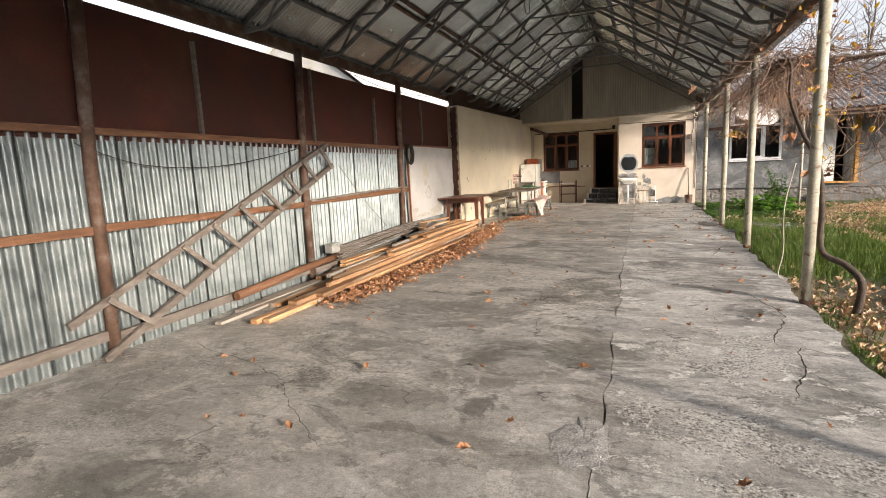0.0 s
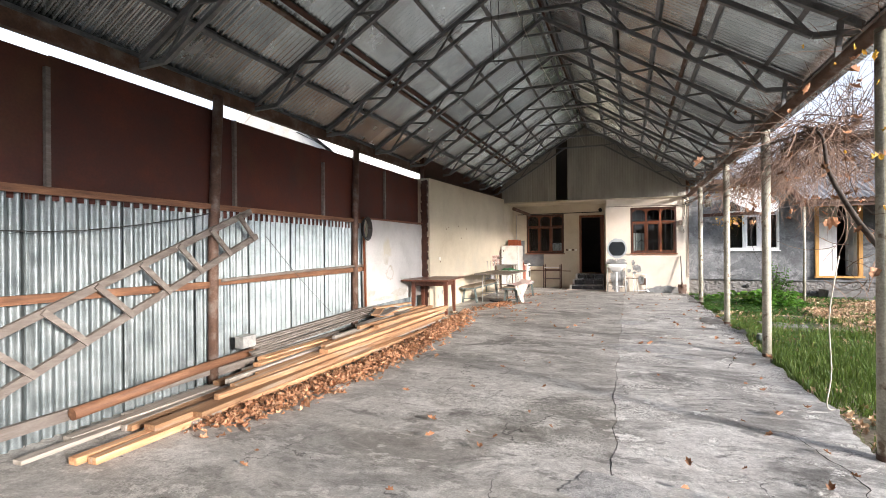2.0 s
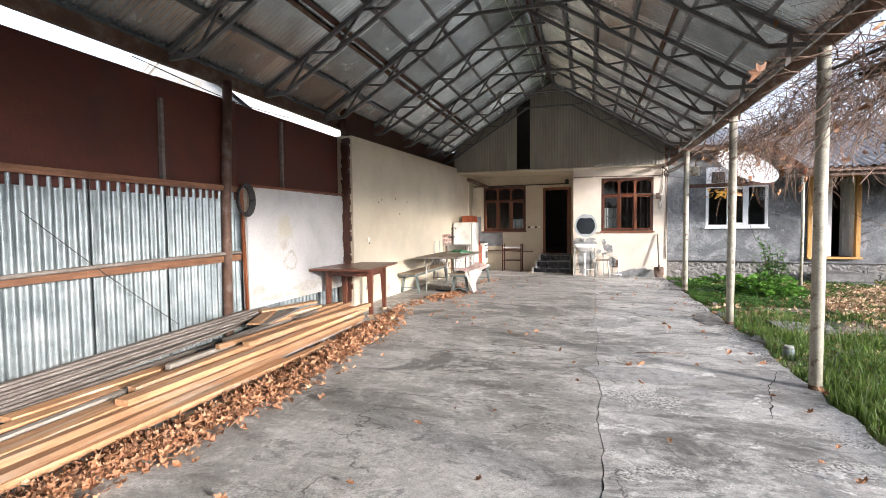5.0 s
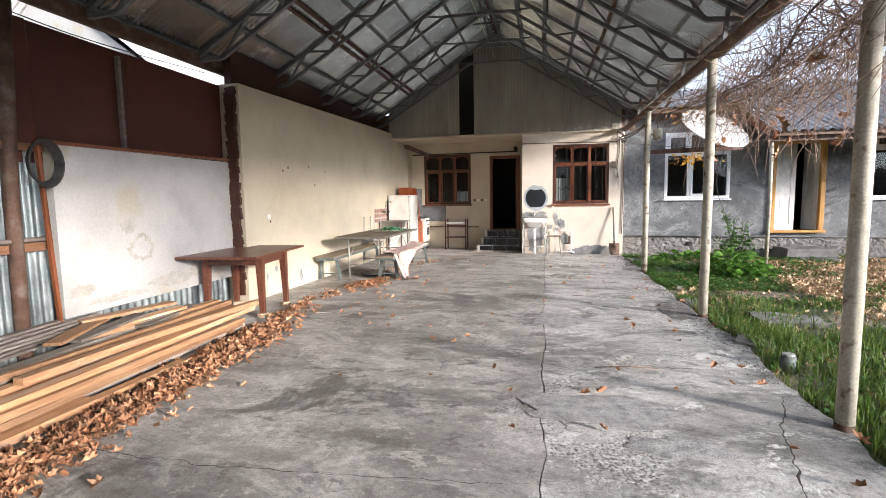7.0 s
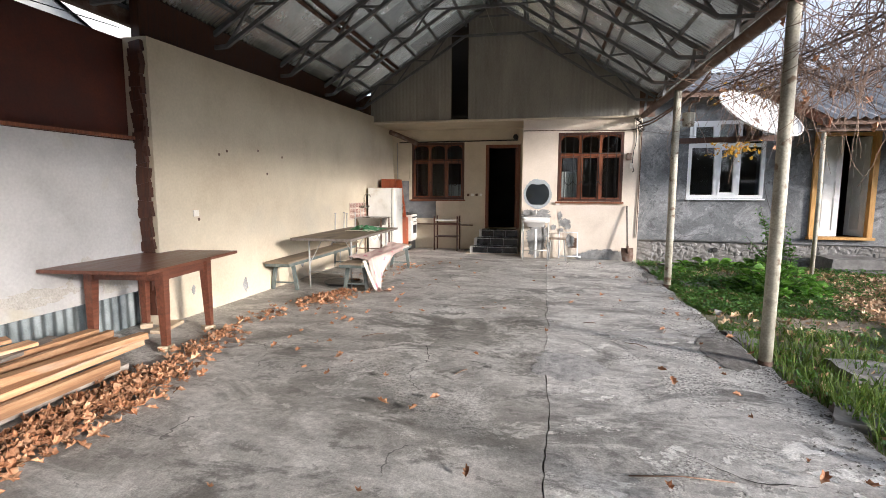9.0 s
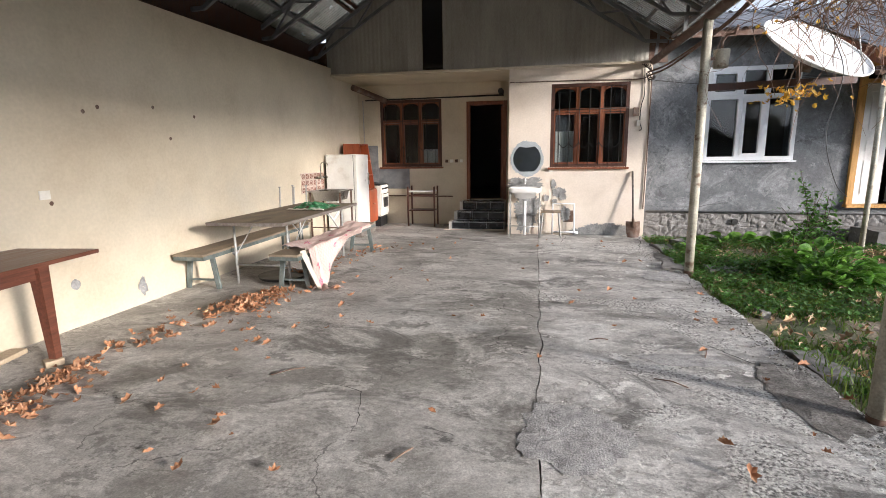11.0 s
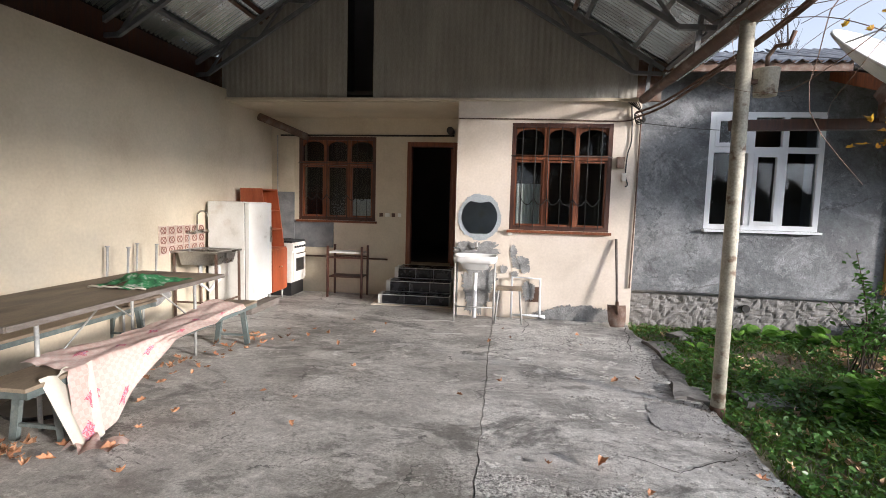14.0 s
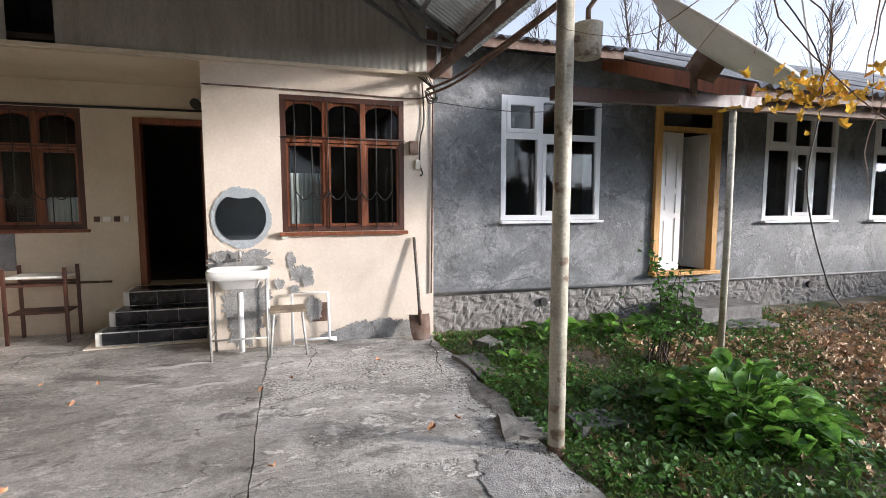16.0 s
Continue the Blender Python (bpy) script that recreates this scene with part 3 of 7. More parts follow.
# gable
gable = thing("wall_gable", (RIDGE_X, FY, 3), "grey white ribbed sheet gable above the house front", "wall", "", "structure")
SLOT = (-2.28, -1.925)
x = -4.05
while x < 1.45:
    w = min(0.5, 1.45 - x)
    cuts = [(x, x + w)]
    if x < SLOT[0] < x + w:
        cuts = [(x, SLOT[0])]
    elif SLOT[0] <= x < SLOT[1]:
        cuts = [(SLOT[1], x + w)] if x + w > SLOT[1] else []
    for a, b in cuts:
        bm = bmesh.new()
        n = max(2, int((b - a) / 0.014))
        low, high = [], []
        for i in range(n + 1):
            px = a + (b - a) * i / n
            py = FY - 0.03 + 0.0032 * math.cos(2 * math.pi * px / 0.076)
            low.append(bm.verts.new((px, py, 2.97)))
            high.append(bm.verts.new((px, py, roof_z(px) + 0.06)))
        for i in range(n):
            bm.faces.new((low[i], low[i + 1], high[i + 1], high[i])).smooth = True
        part("gable_sheet", bm, GABLE, gable)
    x += 0.5 if not (x < SLOT[0] < x + w) else (SLOT[0] - x + 0.001)
# box added behind the slot; its near-black colour stands for shade there
solid("wall_attic", boxes([((-2.1, 18.9, 4.1), (0.9, 0.1, 2.1)), ((-2.1, 18.35, 3.07), (0.9, 1.0, 0.05)), ((-2.55, 18.35, 4.1), (0.06, 1.1, 2.1)), ((-1.65, 18.35, 4.1), (0.06, 1.1, 2.1)), ((-2.1, 18.35, 5.15), (0.9, 1.1, 0.06))]), ROOMSHADE, "added box behind the gable slot, coloured near black for shade", "wall", "structure")
# added dark board: stands in for the shaded roof underside, hides sky
solid("trim", boxes([((-4.36, 14.75, 3.24), (0.1, 6.1, 0.5))]), DARKWOOD, "added dark board standing in for shade above the long wall", "trim", "structure")
solid("trim", boxes([((1.6, 17.83, 3.22), (0.3, 0.06, 0.5)), ((-4.2, 17.83, 3.3), (0.36, 0.06, 0.5))]), POSTRUST, "dark board closing the eave corner", "trim", "structure")
solid("trim", boxes([((-1.28, 17.755, 2.975), (5.5, 0.05, 0.035))]), CREAM, "cream fascia strip under the gable", "trim", "structure", bevel=0.004)

# ================= grey house =================
GY = 18.1
GA, GB, GC, GD = (2.47, 3.86, 1.39, 2.9), (6.62, 8.05, 1.35, 2.9), (8.85, 10.3, 1.34, 2.9), (4.69, 5.76, 0.62, 2.9)
solid("wall_north", wall_with_holes(GY, 0.4, 1.54, 16.0, 0.0, 3.4, [GA, GB, GC, GD]), GREYRENDER, "grey cement rendered house wall with trowel marks", "wall", "structure")
bm = bmesh.new()
cols, rows = 640, 24
grid = []
for i in range(cols + 1):
    px = 1.55 + 14.4 * i / cols
    col = []
    for j in range(rows + 1):
        pz = -0.02 + 0.53 * j / rows
        q = Vector((px * 7.0 + 1.2 * noise.noise((px * 4, pz * 4, 1)), pz * 10.0 + 1.2 * noise.noise((px * 4, pz * 4, 8)), 0.5))
        dist = noise.voronoi(q)[0]
        stone = min(1.0, max(0.0, (dist[1] - dist[0]) * 2.6))
        depth = 0.02 * stone + 0.012 * noise.noise((px * 13, pz * 13, 3)) + 0.006 * noise.noise((px * 40, pz * 40, 5))
        col.append(bm.verts.new((px, GY - 0.028 - depth * (1 if 0 < j < rows else 0), pz)))
    grid.append(col)
for i in range(cols):
    for j in range(rows):
        bm.faces.new((grid[i][j], grid[i + 1][j], grid[i + 1][j + 1], grid[i][j + 1]))
for i in range(cols):
    top = [grid[i][rows], grid[i + 1][rows]]
    back = [bm.verts.new((v.co.x, GY - 0.001, v.co.z)) for v in top]
    bm.faces.new((top[0], top[1], back[1], back[0]))
solid("plinth", bm, STONE, "rough grey stone plinth with smeared mortar", "plinth", "structure")


# rooms behind the grey wall, dimness put into the plaster colour
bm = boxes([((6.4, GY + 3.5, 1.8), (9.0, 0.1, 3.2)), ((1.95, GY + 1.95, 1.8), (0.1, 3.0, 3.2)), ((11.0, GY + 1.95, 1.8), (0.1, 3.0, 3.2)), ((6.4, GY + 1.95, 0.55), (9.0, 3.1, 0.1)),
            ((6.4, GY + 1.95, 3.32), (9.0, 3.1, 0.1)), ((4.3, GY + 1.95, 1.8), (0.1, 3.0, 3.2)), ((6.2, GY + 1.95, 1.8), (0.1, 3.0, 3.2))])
solid("wall_inner", bm, ROOMSHADE, "plastered rooms behind the grey wall, coloured near black for their shade", "room", "structure")

# ================= windows and doors =================
IRON = surf("black_iron_bar", [(0.02, 0.02, 0.02), (0.035, 0.033, 0.03)], 8, 5, (0.45, 0.65), metal=0.3)
CURTAIN = surf("white_curtain", [(0.55, 0.56, 0.55), (0.68, 0.69, 0.68)], 6, 5, (0.85, 0.95), stretch=(6, 1, 0.4))


def wooden_window(name, box4, wall_y, curtains):
    x0, x1, z0, z1 = box4
    w = thing(name, ((x0 + x1) / 2, wall_y, z0), "dark varnished wooden window with iron grille and arched upper panes", "window", "", "structure")
    y = wall_y + 0.05
    fw = 0.055
    bm = boxes([((x0 + fw / 2, y, (z0 + z1) / 2), (fw, 0.1, z1 - z0)), ((x1 - fw / 2, y, (z0 + z1) / 2), (fw, 0.1, z1 - z0)),
                (((x0 + x1) / 2, y, z0 + fw / 2), (x1 - x0 - 2 * fw, 0.1, fw)), (((x0 + x1) / 2, y, z1 - fw / 2), (x1 - x0 - 2 * fw, 0.1, fw))])
    part("window_frame", bm, DARKWOOD, w)
    bm = boxes([(((x0 + x1) / 2, wall_y - 0.01, z0 - 0.02), (x1 - x0 + 0.06, 0.1, 0.035))])
    part("window_sill", bm, BROWNWOOD, w, "", 0.004)
    a, b, c, d = x0 + fw, x1 - fw, z0 + fw, z1 - fw
    zt = c + (d - c) * 0.70
    part("transom", boxes([(((a + b) / 2, y - 0.005, zt), (b - a, 0.085, 0.06))]), BROWNWOOD, w)
    third = (b - a) / 3
    for k in (1, 2):
        part("mullion", boxes([((a + third * k, y - 0.01, (c + d) / 2), (0.058, 0.085, d - c))]), BROWNWOOD, w, "", 0.006)
    for k in range(3):
        l, r = a + third * k + (0.029 if k else 0), a + third * (k + 1) - (0.029 if k < 2 else 0)
        m = (l + r) / 2
        # arched head of the upper light
        bm = bmesh.new()
        n = 10
        top, bot = [], []
        for i in range(n + 1):
            px = l + (r - l) * i / n
            u = 2 * i / n - 1
            pz = d - 0.02 - 0.085 * (1 - math.sqrt(max(0, 1 - u * u)))
            top.append((px, d))
            bot.append((px, pz))
        for face_y in (y - 0.02, y + 0.02):
            T = [bm.verts.new((px, face_y, pz)) for px, pz in top]
            B = [bm.verts.new((px, face_y, pz)) for px, pz in bot]
            for i in range(n):
                bm.faces.new((T[i], T[i + 1], B[i + 1], B[i]))
        part("arched_head", bm, BROWNWOOD, w)
        # casement
        s2 = 0.024
        zc0, zc1 = c + 0.002, zt - 0.04
        bm = boxes([((l + s2 / 2, y - 0.012, (zc0 + zc1) / 2), (s2, 0.05, zc1 - zc0)), ((r - s2 / 2, y - 0.012, (zc0 + zc1) / 2), (s2, 0.05, zc1 - zc0)),
                    ((m, y - 0.012, zc0 + s2 / 2), (r - l - 2 * s2, 0.05, s2)), ((m, y - 0.012, zc1 - s2 / 2), (r - l - 2 * s2, 0.05, s2))])
        part("casement", bm, BROWNWOOD, w)
        for lo, hi in ((c, zt - 0.04), (zt + 0.037, d)):
            p = part("pane", boxes([((m, y + 0.012, (lo + hi) / 2), (r - l, 0.004, hi - lo))]), GLASS, w)
            p.visible_shadow = False
        if k in curtains:
            bm = bmesh.new()
            cols = 24
            hi = zt - 0.04 if curtains[k] > 0.9 else c + (zt - c) * curtains[k]
            g = [[bm.verts.new((l + (r - l) * i / cols, y + 0.07 + 0.012 * math.sin(i * 1.7), pz)) for pz in (c, hi)] for i in range(cols + 1)]
            for i in range(cols):
                bm.faces.new((g[i][0], g[i + 1][0], g[i + 1][1], g[i][1])).smooth = True
            part("curtain", bm, CURTAIN, w, "white half curtain")
    # grille: upright bars and hanging swags
    for k in range(7):
        px = a + (b - a) * (k + 0.5) / 7
        bm = bmesh.new()
        tube(bm, [(px, wall_y - 0.015, z0 + 0.03), (px, wall_y - 0.015, z1 - 0.05)], 0.006, 6)
        part("grille_bar", bm, IRON, w)
    for k in range(6):
        l, r = a + (b - a) * (k + 0.5) / 7, a + (b - a) * (k + 1.5) / 7
        bm = bmesh.new()
        tube(bm, [(l + (r - l) * i / 8, wall_y - 0.02, c + 0.36 - 0.085 * math.sin(math.pi * i / 8)) for i in range(9)], 0.007, 6)
        part("grille_swag", bm, IRON, w)
    bm = bmesh.new()
    tube(bm, [(a - 0.06, wall_y - 0.018, z1 - 0.42), (b + 0.06, wall_y - 0.018, z1 - 0.42)], 0.006, 6)
    part("grille_bar", bm, IRON, w)
    return w


wooden_window("window_1", W1, RY, {2: 0.35})
wooden_window("window_2", W2, FY, {0: 0.62})


def pvc_window(name, box4):
    x0, x1, z0, z1 = box4
    w = thing(name, ((x0 + x1) / 2, GY, z0), "white plastic window in the grey rendered wall", "window", "", "structure")
    y = GY + 0.03
    f = 0.065
    part("window_frame", boxes([((x0 + f / 2, y, (z0 + z1) / 2), (f, 0.07, z1 - z0)), ((x1 - f / 2, y, (z0 + z1) / 2), (f, 0.07, z1 - z0)),
                                (((x0 + x1) / 2, y, z0 + f / 2), (x1 - x0 - 2 * f, 0.07, f)), (((x0 + x1) / 2, y, z1 - f / 2), (x1 - x0 - 2 * f, 0.07, f))]), WHITEPVC, w)
    part("window_sill", boxes([(((x0 + x1) / 2, GY - 0.035, z0 - 0.02), (x1 - x0 + 0.04, 0.1, 0.03))]), WHITEPVC, w, "", 0.004)
    a, b, c, d = x0 + f, x1 - f, z0 + f, z1 - f
    zt = c + (d - c) * 0.70
    part("transom", boxes([(((a + b) / 2, y - 0.003, zt), (b - a, 0.07, 0.075))]), WHITEPVC, w)
    xs = [a, a + (b - a) * 0.36, a + (b - a) * 0.68, b]
    for px in xs[1:3]:
        part("mullion", boxes([((px, y - 0.006, (c + d) / 2), (0.07, 0.07, d - c))]), WHITEPVC, w)
    for k in range(3):
        l, r = xs[k] + (0.035 if k else 0), xs[k + 1] - (0.035 if k < 2 else 0)
        for lo, hi, sash in ((c, zt - 0.037, k == 1), (zt + 0.037, d, k == 0)):
            if sash:
                q = 0.05
                part("sash", boxes([((l + q / 2, y - 0.02, (lo + hi) / 2), (q, 0.06, hi - lo)), ((r - q / 2, y - 0.02, (lo + hi) / 2), (q, 0.06, hi - lo)),
                                    (((l + r) / 2, y - 0.02, lo + q / 2), (r - l - 2 * q, 0.06, q)), (((l + r) / 2, y - 0.02, hi - q / 2), (r - l - 2 * q, 0.06, q))]), WHITEPVC, w, "", 0.004)
            p = part("pane", boxes([(((l + r) / 2, y + 0.01, (lo + hi) / 2), (r - l, 0.004, hi - lo))]), GLASS, w)
            p.visible_shadow = False
    return w


pvc_window("window_3", GA)
pvc_window("window_4", GB)
pvc_window("window_5", GC)

# house door: brown frame, leaf folded into the dark hall
d1 = thing("door_1", ((DOOR[0] + DOOR[1]) / 2, RY, DOOR[2]), "open brown wooden doorway into a dark hall", "door", "", "structure")
x0, x1, z0, z1 = DOOR
for nm, c, sz in (("jamb", (x0 + 0.035, RY + 0.06, (z0 + z1) / 2), (0.07, 0.16, z1 - z0)), ("jamb", (x1 - 0.035, RY + 0.06, (z0 + z1) / 2), (0.07, 0.16, z1 - z0)),
                  ("head", ((x0 + x1) / 2, RY + 0.06, z1 - 0.035), (x1 - x0 - 0.14, 0.16, 0.07))):
    part(nm, boxes([(c, sz)]), BROWNWOOD, d1, "", 0.006)
leaf = part("door_leaf", boxes([((x1 - 0.1, RY + 0.5, (z0 + z1) / 2 - 0.03), (0.045, 0.72, z1 - z0 - 0.1))]), BROWNWOOD, d1)
bm = bmesh.new()
tube(bm, [(x1 - 0.14, RY + 0.8, z0 + 1.0), (x1 - 0.19, RY + 0.8, z0 + 1.0), (x1 - 0.19, RY + 0.7, z0 + 1.0)], 0.009, 8)
part("door_handle", bm, STEEL, leaf)

# grey house door: ochre frame, two white panelled leaves, one ajar
x0, x1, z0, z1 = GD
d2 = thing("door_2", ((x0 + x1) / 2, GY, z0), "white panelled double door ajar in an ochre frame", "door", "", "structure")
for nm, c, sz in (("jamb", (x0 + 0.045, GY + 0.02, (z0 + z1) / 2), (0.09, 0.16, z1 - z0)), ("jamb", (x1 - 0.045, GY + 0.02, (z0 + z1) / 2), (0.09, 0.16, z1 - z0)),
                  ("head", ((x0 + x1) / 2, GY + 0.02, z1 - 0.04), (x1 - x0 - 0.18, 0.16, 0.08)), ("threshold", ((x0 + x1) / 2, GY - 0.02, z0 + 0.02), (x1 - x0 + 0.04, 0.22, 0.05)),
                  ("transom", ((x0 + x1) / 2, GY + 0.02, z1 - 0.3), (x1 - x0 - 0.18, 0.12, 0.06))):
    part(nm, boxes([(c, sz)]), YELLOWWOOD, d2, "", 0.006)
p = part("pane", boxes([(((x0 + x1) / 2, GY + 0.03, z1 - 0.17), (x1 - x0 - 0.18, 0.004, 0.19))]), GLASS, d2)
p.visible_shadow = False


def door_leaf(parent, hinge, width, z0, z1, turn):
    """A leaf with four raised panels, hinged at one edge and turned about it."""
    M = Matrix.Translation((hinge[0], hinge[1], 0)) @ pose(0, 0, 0, 0, 0, turn)
    sgn = 1 if width > 0 else -1
    W = abs(width)
    bm = bmesh.new()
    items = [((0.05, 0, (z0 + z1) / 2), (0.1, 0.04, z1 - z0)), ((W - 0.05, 0, (z0 + z1) / 2), (0.1, 0.04, z1 - z0))]
    zs = [z0, z0 + 0.12, z0 + 0.72, z0 + 0.8, z0 + 1.05, z0 + 1.13, z0 + 1.75, z1]
    for a, b in ((zs[0], zs[1]), (zs[2], zs[3]), (zs[4], zs[5]), (z1 - 0.12, z1)):
        items.append(((W / 2, 0, (a + b) / 2), (W - 0.2, 0.04, b - a)))
    for c, sz in items:
        box(bm, (c[0] * sgn, c[1], c[2]), sz)
    for v in bm.verts:
        v.co = M @ v.co
    lf = part("door_leaf", bm, WHITEPAINT, parent)
    for a, b in ((zs[1], zs[2]), (zs[3], zs[4]), (zs[5], z1 - 0.12)):
        bm = bmesh.new()
        box(bm, (sgn * W / 2, 0, (a + b) / 2), (W - 0.2, 0.008, b - a))
        box(bm, (sgn * W / 2, 0, (a + b) / 2), (W - 0.27, 0.03, b - a - 0.07))
        for v in bm.verts:
            v.co = M @ v.co
        part("panel", bm, WHITEPAINT, lf)
    return lf


door_leaf(d2, (x0 + 0.09, GY + 0.02), 0.44, z0 + 0.05, z1 - 0.34, 8)
door_leaf(d2, (x1 - 0.09, GY + 0.05), -0.44, z0 + 0.05, z1 - 0.34, -76)

# ================= roofs of the grey house =================
gr = thing("house_roof", (6, 18, 3.2), "weathered grey wavy fibre cement roof with timber fascia", "roof", "", "structure")


def wavy(x0, x1, ya, za, yb, zb, name="roof_sheet"):
    """Wavy roofing between two eave lines, in sheets one metre wide."""
    x = x0
    l = Vector((0, yb - ya, zb - za))
    length = l.length
    l.normalize()
    n = Vector((1, 0, 0)).cross(l)
    while x < x1 - 0.05:
        w = min(1.05, x1 - x)
        bm = corrugated(Vector((x, ya, za)) + n * 0.008 * rng.random(), (1, 0, 0), l, n, w, length, 0.15, 0.022, 2)
        part(name, bm, SLATE, gr)
        x += 1.0


wavy(1.62, 4.0, 17.55, 3.38, 19.9, 4.15)
wavy(3.85, 14.0, 15.85, 2.62, 19.9, 4.2)
wavy(1.62, 14.0, 22.3, 3.4, 19.9, 4.18)
part("fascia_board", boxes([((2.7, 17.62, 3.34), (2.2, 0.04, 0.12))]), POSTRUST, gr, "dark brown eave board")
part("fascia_board", boxes([((8.9, 15.95, 2.585), (10.2, 0.04, 0.1))]), POSTRUST, gr, "dark brown eave board")
bm = bmesh.new()
slab_between(bm, (3.86, 15.88, 2.56), (3.86, 18.1, 3.37), 0.04, 0.15)
part("verge_board", bm, BROWNWOOD, gr, "reddish brown verge board")
for k in range(9):
    bm = bmesh.new()
    px = 4.2 + 1.1 * k
    slab_between(bm, (px, 15.95, 2.56), (px, 18.1, 3.34), 0.06, 0.09)
    part("rafter", bm, OLDWOOD, gr)
bm = bmesh.new()
slab_between(bm, (3.8, 16.1, 2.5), (14, 16.1, 2.5), 0.09, 0.1)
part("porch_beam", bm, POSTRUST, gr)
for px, py in ((3.9, 16.12), (9.4, 16.12)):
    t = thing("porch_post", (px, py, 0.05), "thin cream painted pipe post of the porch", "post", "porch posts")
    bm = bmesh.new()
    tube(bm, [(px, py, garden_z(px, py) - 0.05), (px + 0.01, py, 1.3), (px, py, 2.46)], 0.032, 10)
    part("pipe", bm, POSTPAINT, t)

# pipe run along the plinth and vent holes
bm = bmesh.new()
tube(bm, [(1.6, GY - 0.07, 0.53), (5.0, GY - 0.07, 0.52), (12, GY - 0.07, 0.5)], 0.018, 8)
solid("gas_pipe", bm, STEEL, "grey gas pipe along the top of the plinth", "pipe")
for px in (3.05, 7.6):
    bm = bmesh.new()
    tube(bm, [(px, GY - 0.075, 0.36), (px, GY - 0.02, 0.36)], 0.05, 14)
    solid("vent_pipe", bm, IRON, "dark round vent opening in the plinth", "vent")
# stone step at the grey door
for c, sz in (((5.2, 17.55, 0.19), (0.95, 0.7, 0.28)), ((5.25, 17.08, 0.09), (0.8, 0.3, 0.15))):
    bm = bmesh.new()
    box(bm, c, sz)
    bmesh.ops.subdivide_edges(bm, edges=bm.edges, cuts=4, use_grid_fill=True)
    for v in bm.verts:
        v.co += Vector((1, 1, 0.7)) * 0.03 * noise.noise(v.co * 4)
    solid("stone_step", bm, STONE, "rough grey stone step below the white door", "step", "", "garden steps")

# ================= things under the shed =================
BRICKTABLE = surf("red_brown_polished_wood", [(0.075, 0.026, 0.015), (0.13, 0.046, 0.026), (0.18, 0.07, 0.04)], 4, 7, (0.28, 0.5), bump=0.06, bump_scale=40, stretch=(8, 0.6, 8))
PALEWOOD = surf("pale_wood_block", [(0.42, 0.33, 0.22), (0.52, 0.42, 0.3)], 5, 6, (0.7, 0.85))
PLANK = surf("sawn_orange_plank", [(0.26, 0.125, 0.06), (0.43, 0.235, 0.115), (0.56, 0.36, 0.2)], 4, 8, (0.65, 0.85), bump=0.2, bump_scale=45, rand=0.42, stretch=(9, 0.5, 9),
             stain=(0.4, 0.33, 0.25), stain_scale=1.5, stain_lo=0.55, stain_hi=0.7)
GREYPLANK = surf("grey_old_plank", [(0.2, 0.17, 0.14), (0.32, 0.28, 0.24), (0.42, 0.38, 0.33)], 4, 8, (0.7, 0.9), bump=0.25, bump_scale=45, rand=0.2, stretch=(9, 0.5, 9))
BLUEGREEN = surf("worn_blue_green_paint", [(0.06, 0.075, 0.073), (0.105, 0.128, 0.122), (0.19, 0.21, 0.195)], 9, 8, (0.5, 0.75), bump=0.12, bump_scale=60)
TABLETOP = surf("worn_board_tabletop", [(0.12, 0.09, 0.058), (0.215, 0.165, 0.112), (0.31, 0.245, 0.175)], 2.5, 9, (0.5, 0.75), bump=0.1, bump_scale=60, stain=(0.1, 0.075, 0.055), stain_scale=1.6, stretch=(2, 0.7, 2))
GREYTUBE = surf("worn_grey_tube", [(0.25, 0.25, 0.24), (0.4, 0.4, 0.38), (0.5, 0.5, 0.48)], 9, 7, (0.4, 0.65), metal=0.3)
INOX = surf("stainless_sink", [(0.28, 0.27, 0.25), (0.38, 0.37, 0.35), (0.46, 0.45, 0.43)], 4, 6, (0.2, 0.42), metal=0.95)
CHROME = surf("tarnished_chrome", [(0.4, 0.38, 0.35), (0.6, 0.58, 0.55)], 8, 5, (0.15, 0.35), metal=1.0)
ENAMEL = surf("old_white_enamel", [(0.66, 0.63, 0.56), (0.76, 0.74, 0.68), (0.8, 0.79, 0.74)], 3, 7, (0.25, 0.42), fine=0.04, stain=(0.55, 0.48, 0.38), stain_scale=2.5, stain_lo=0.62, stain_hi=0.75)
PORCELAIN = surf("white_porcelain", [(0.76, 0.75, 0.72), (0.82, 0.81, 0.79)], 3, 5, (0.12, 0.25), fine=0.03)
ORANGE = surf("orange_red_veneer", [(0.25, 0.055, 0.018), (0.36, 0.085, 0.03), (0.42, 0.12, 0.045)], 3, 7, (0.3, 0.5), stretch=(3, 3, 0.6), bump_scale=40)
BLACK = surf("black_enamel", [(0.012, 0.012, 0.013), (0.025, 0.025, 0.025)], 5, 4, (0.25, 0.45))
BLACKTILE = surf("black_glazed_tile", [(0.012, 0.013, 0.016), (0.025, 0.026, 0.03)], 5, 5, (0.15, 0.35), rand=0.3)
CEMENT = surf("bare_cement_patch", [(0.15, 0.15, 0.148), (0.25, 0.25, 0.245), (0.36, 0.35, 0.34)], 9, 8, (0.85, 0.95), bump=0.6, bump_scale=60, fine=0.2)
LEAFBROWN = surf("dry_brown_leaf", [(0.17, 0.066, 0.03), (0.35, 0.17, 0.083), (0.55, 0.36, 0.22)], 9, 5, (0.6, 0.85), rand=0.45, island=True)
# paler copy of the dry leaf, with sunlight put into its colour
LEAFSUNLIT = surf("sunlit_garden_leaf", [(0.28, 0.15, 0.085), (0.5, 0.34, 0.2), (0.68, 0.54, 0.37)], 9, 5, (0.5, 0.75), rand=0.4, island=True)
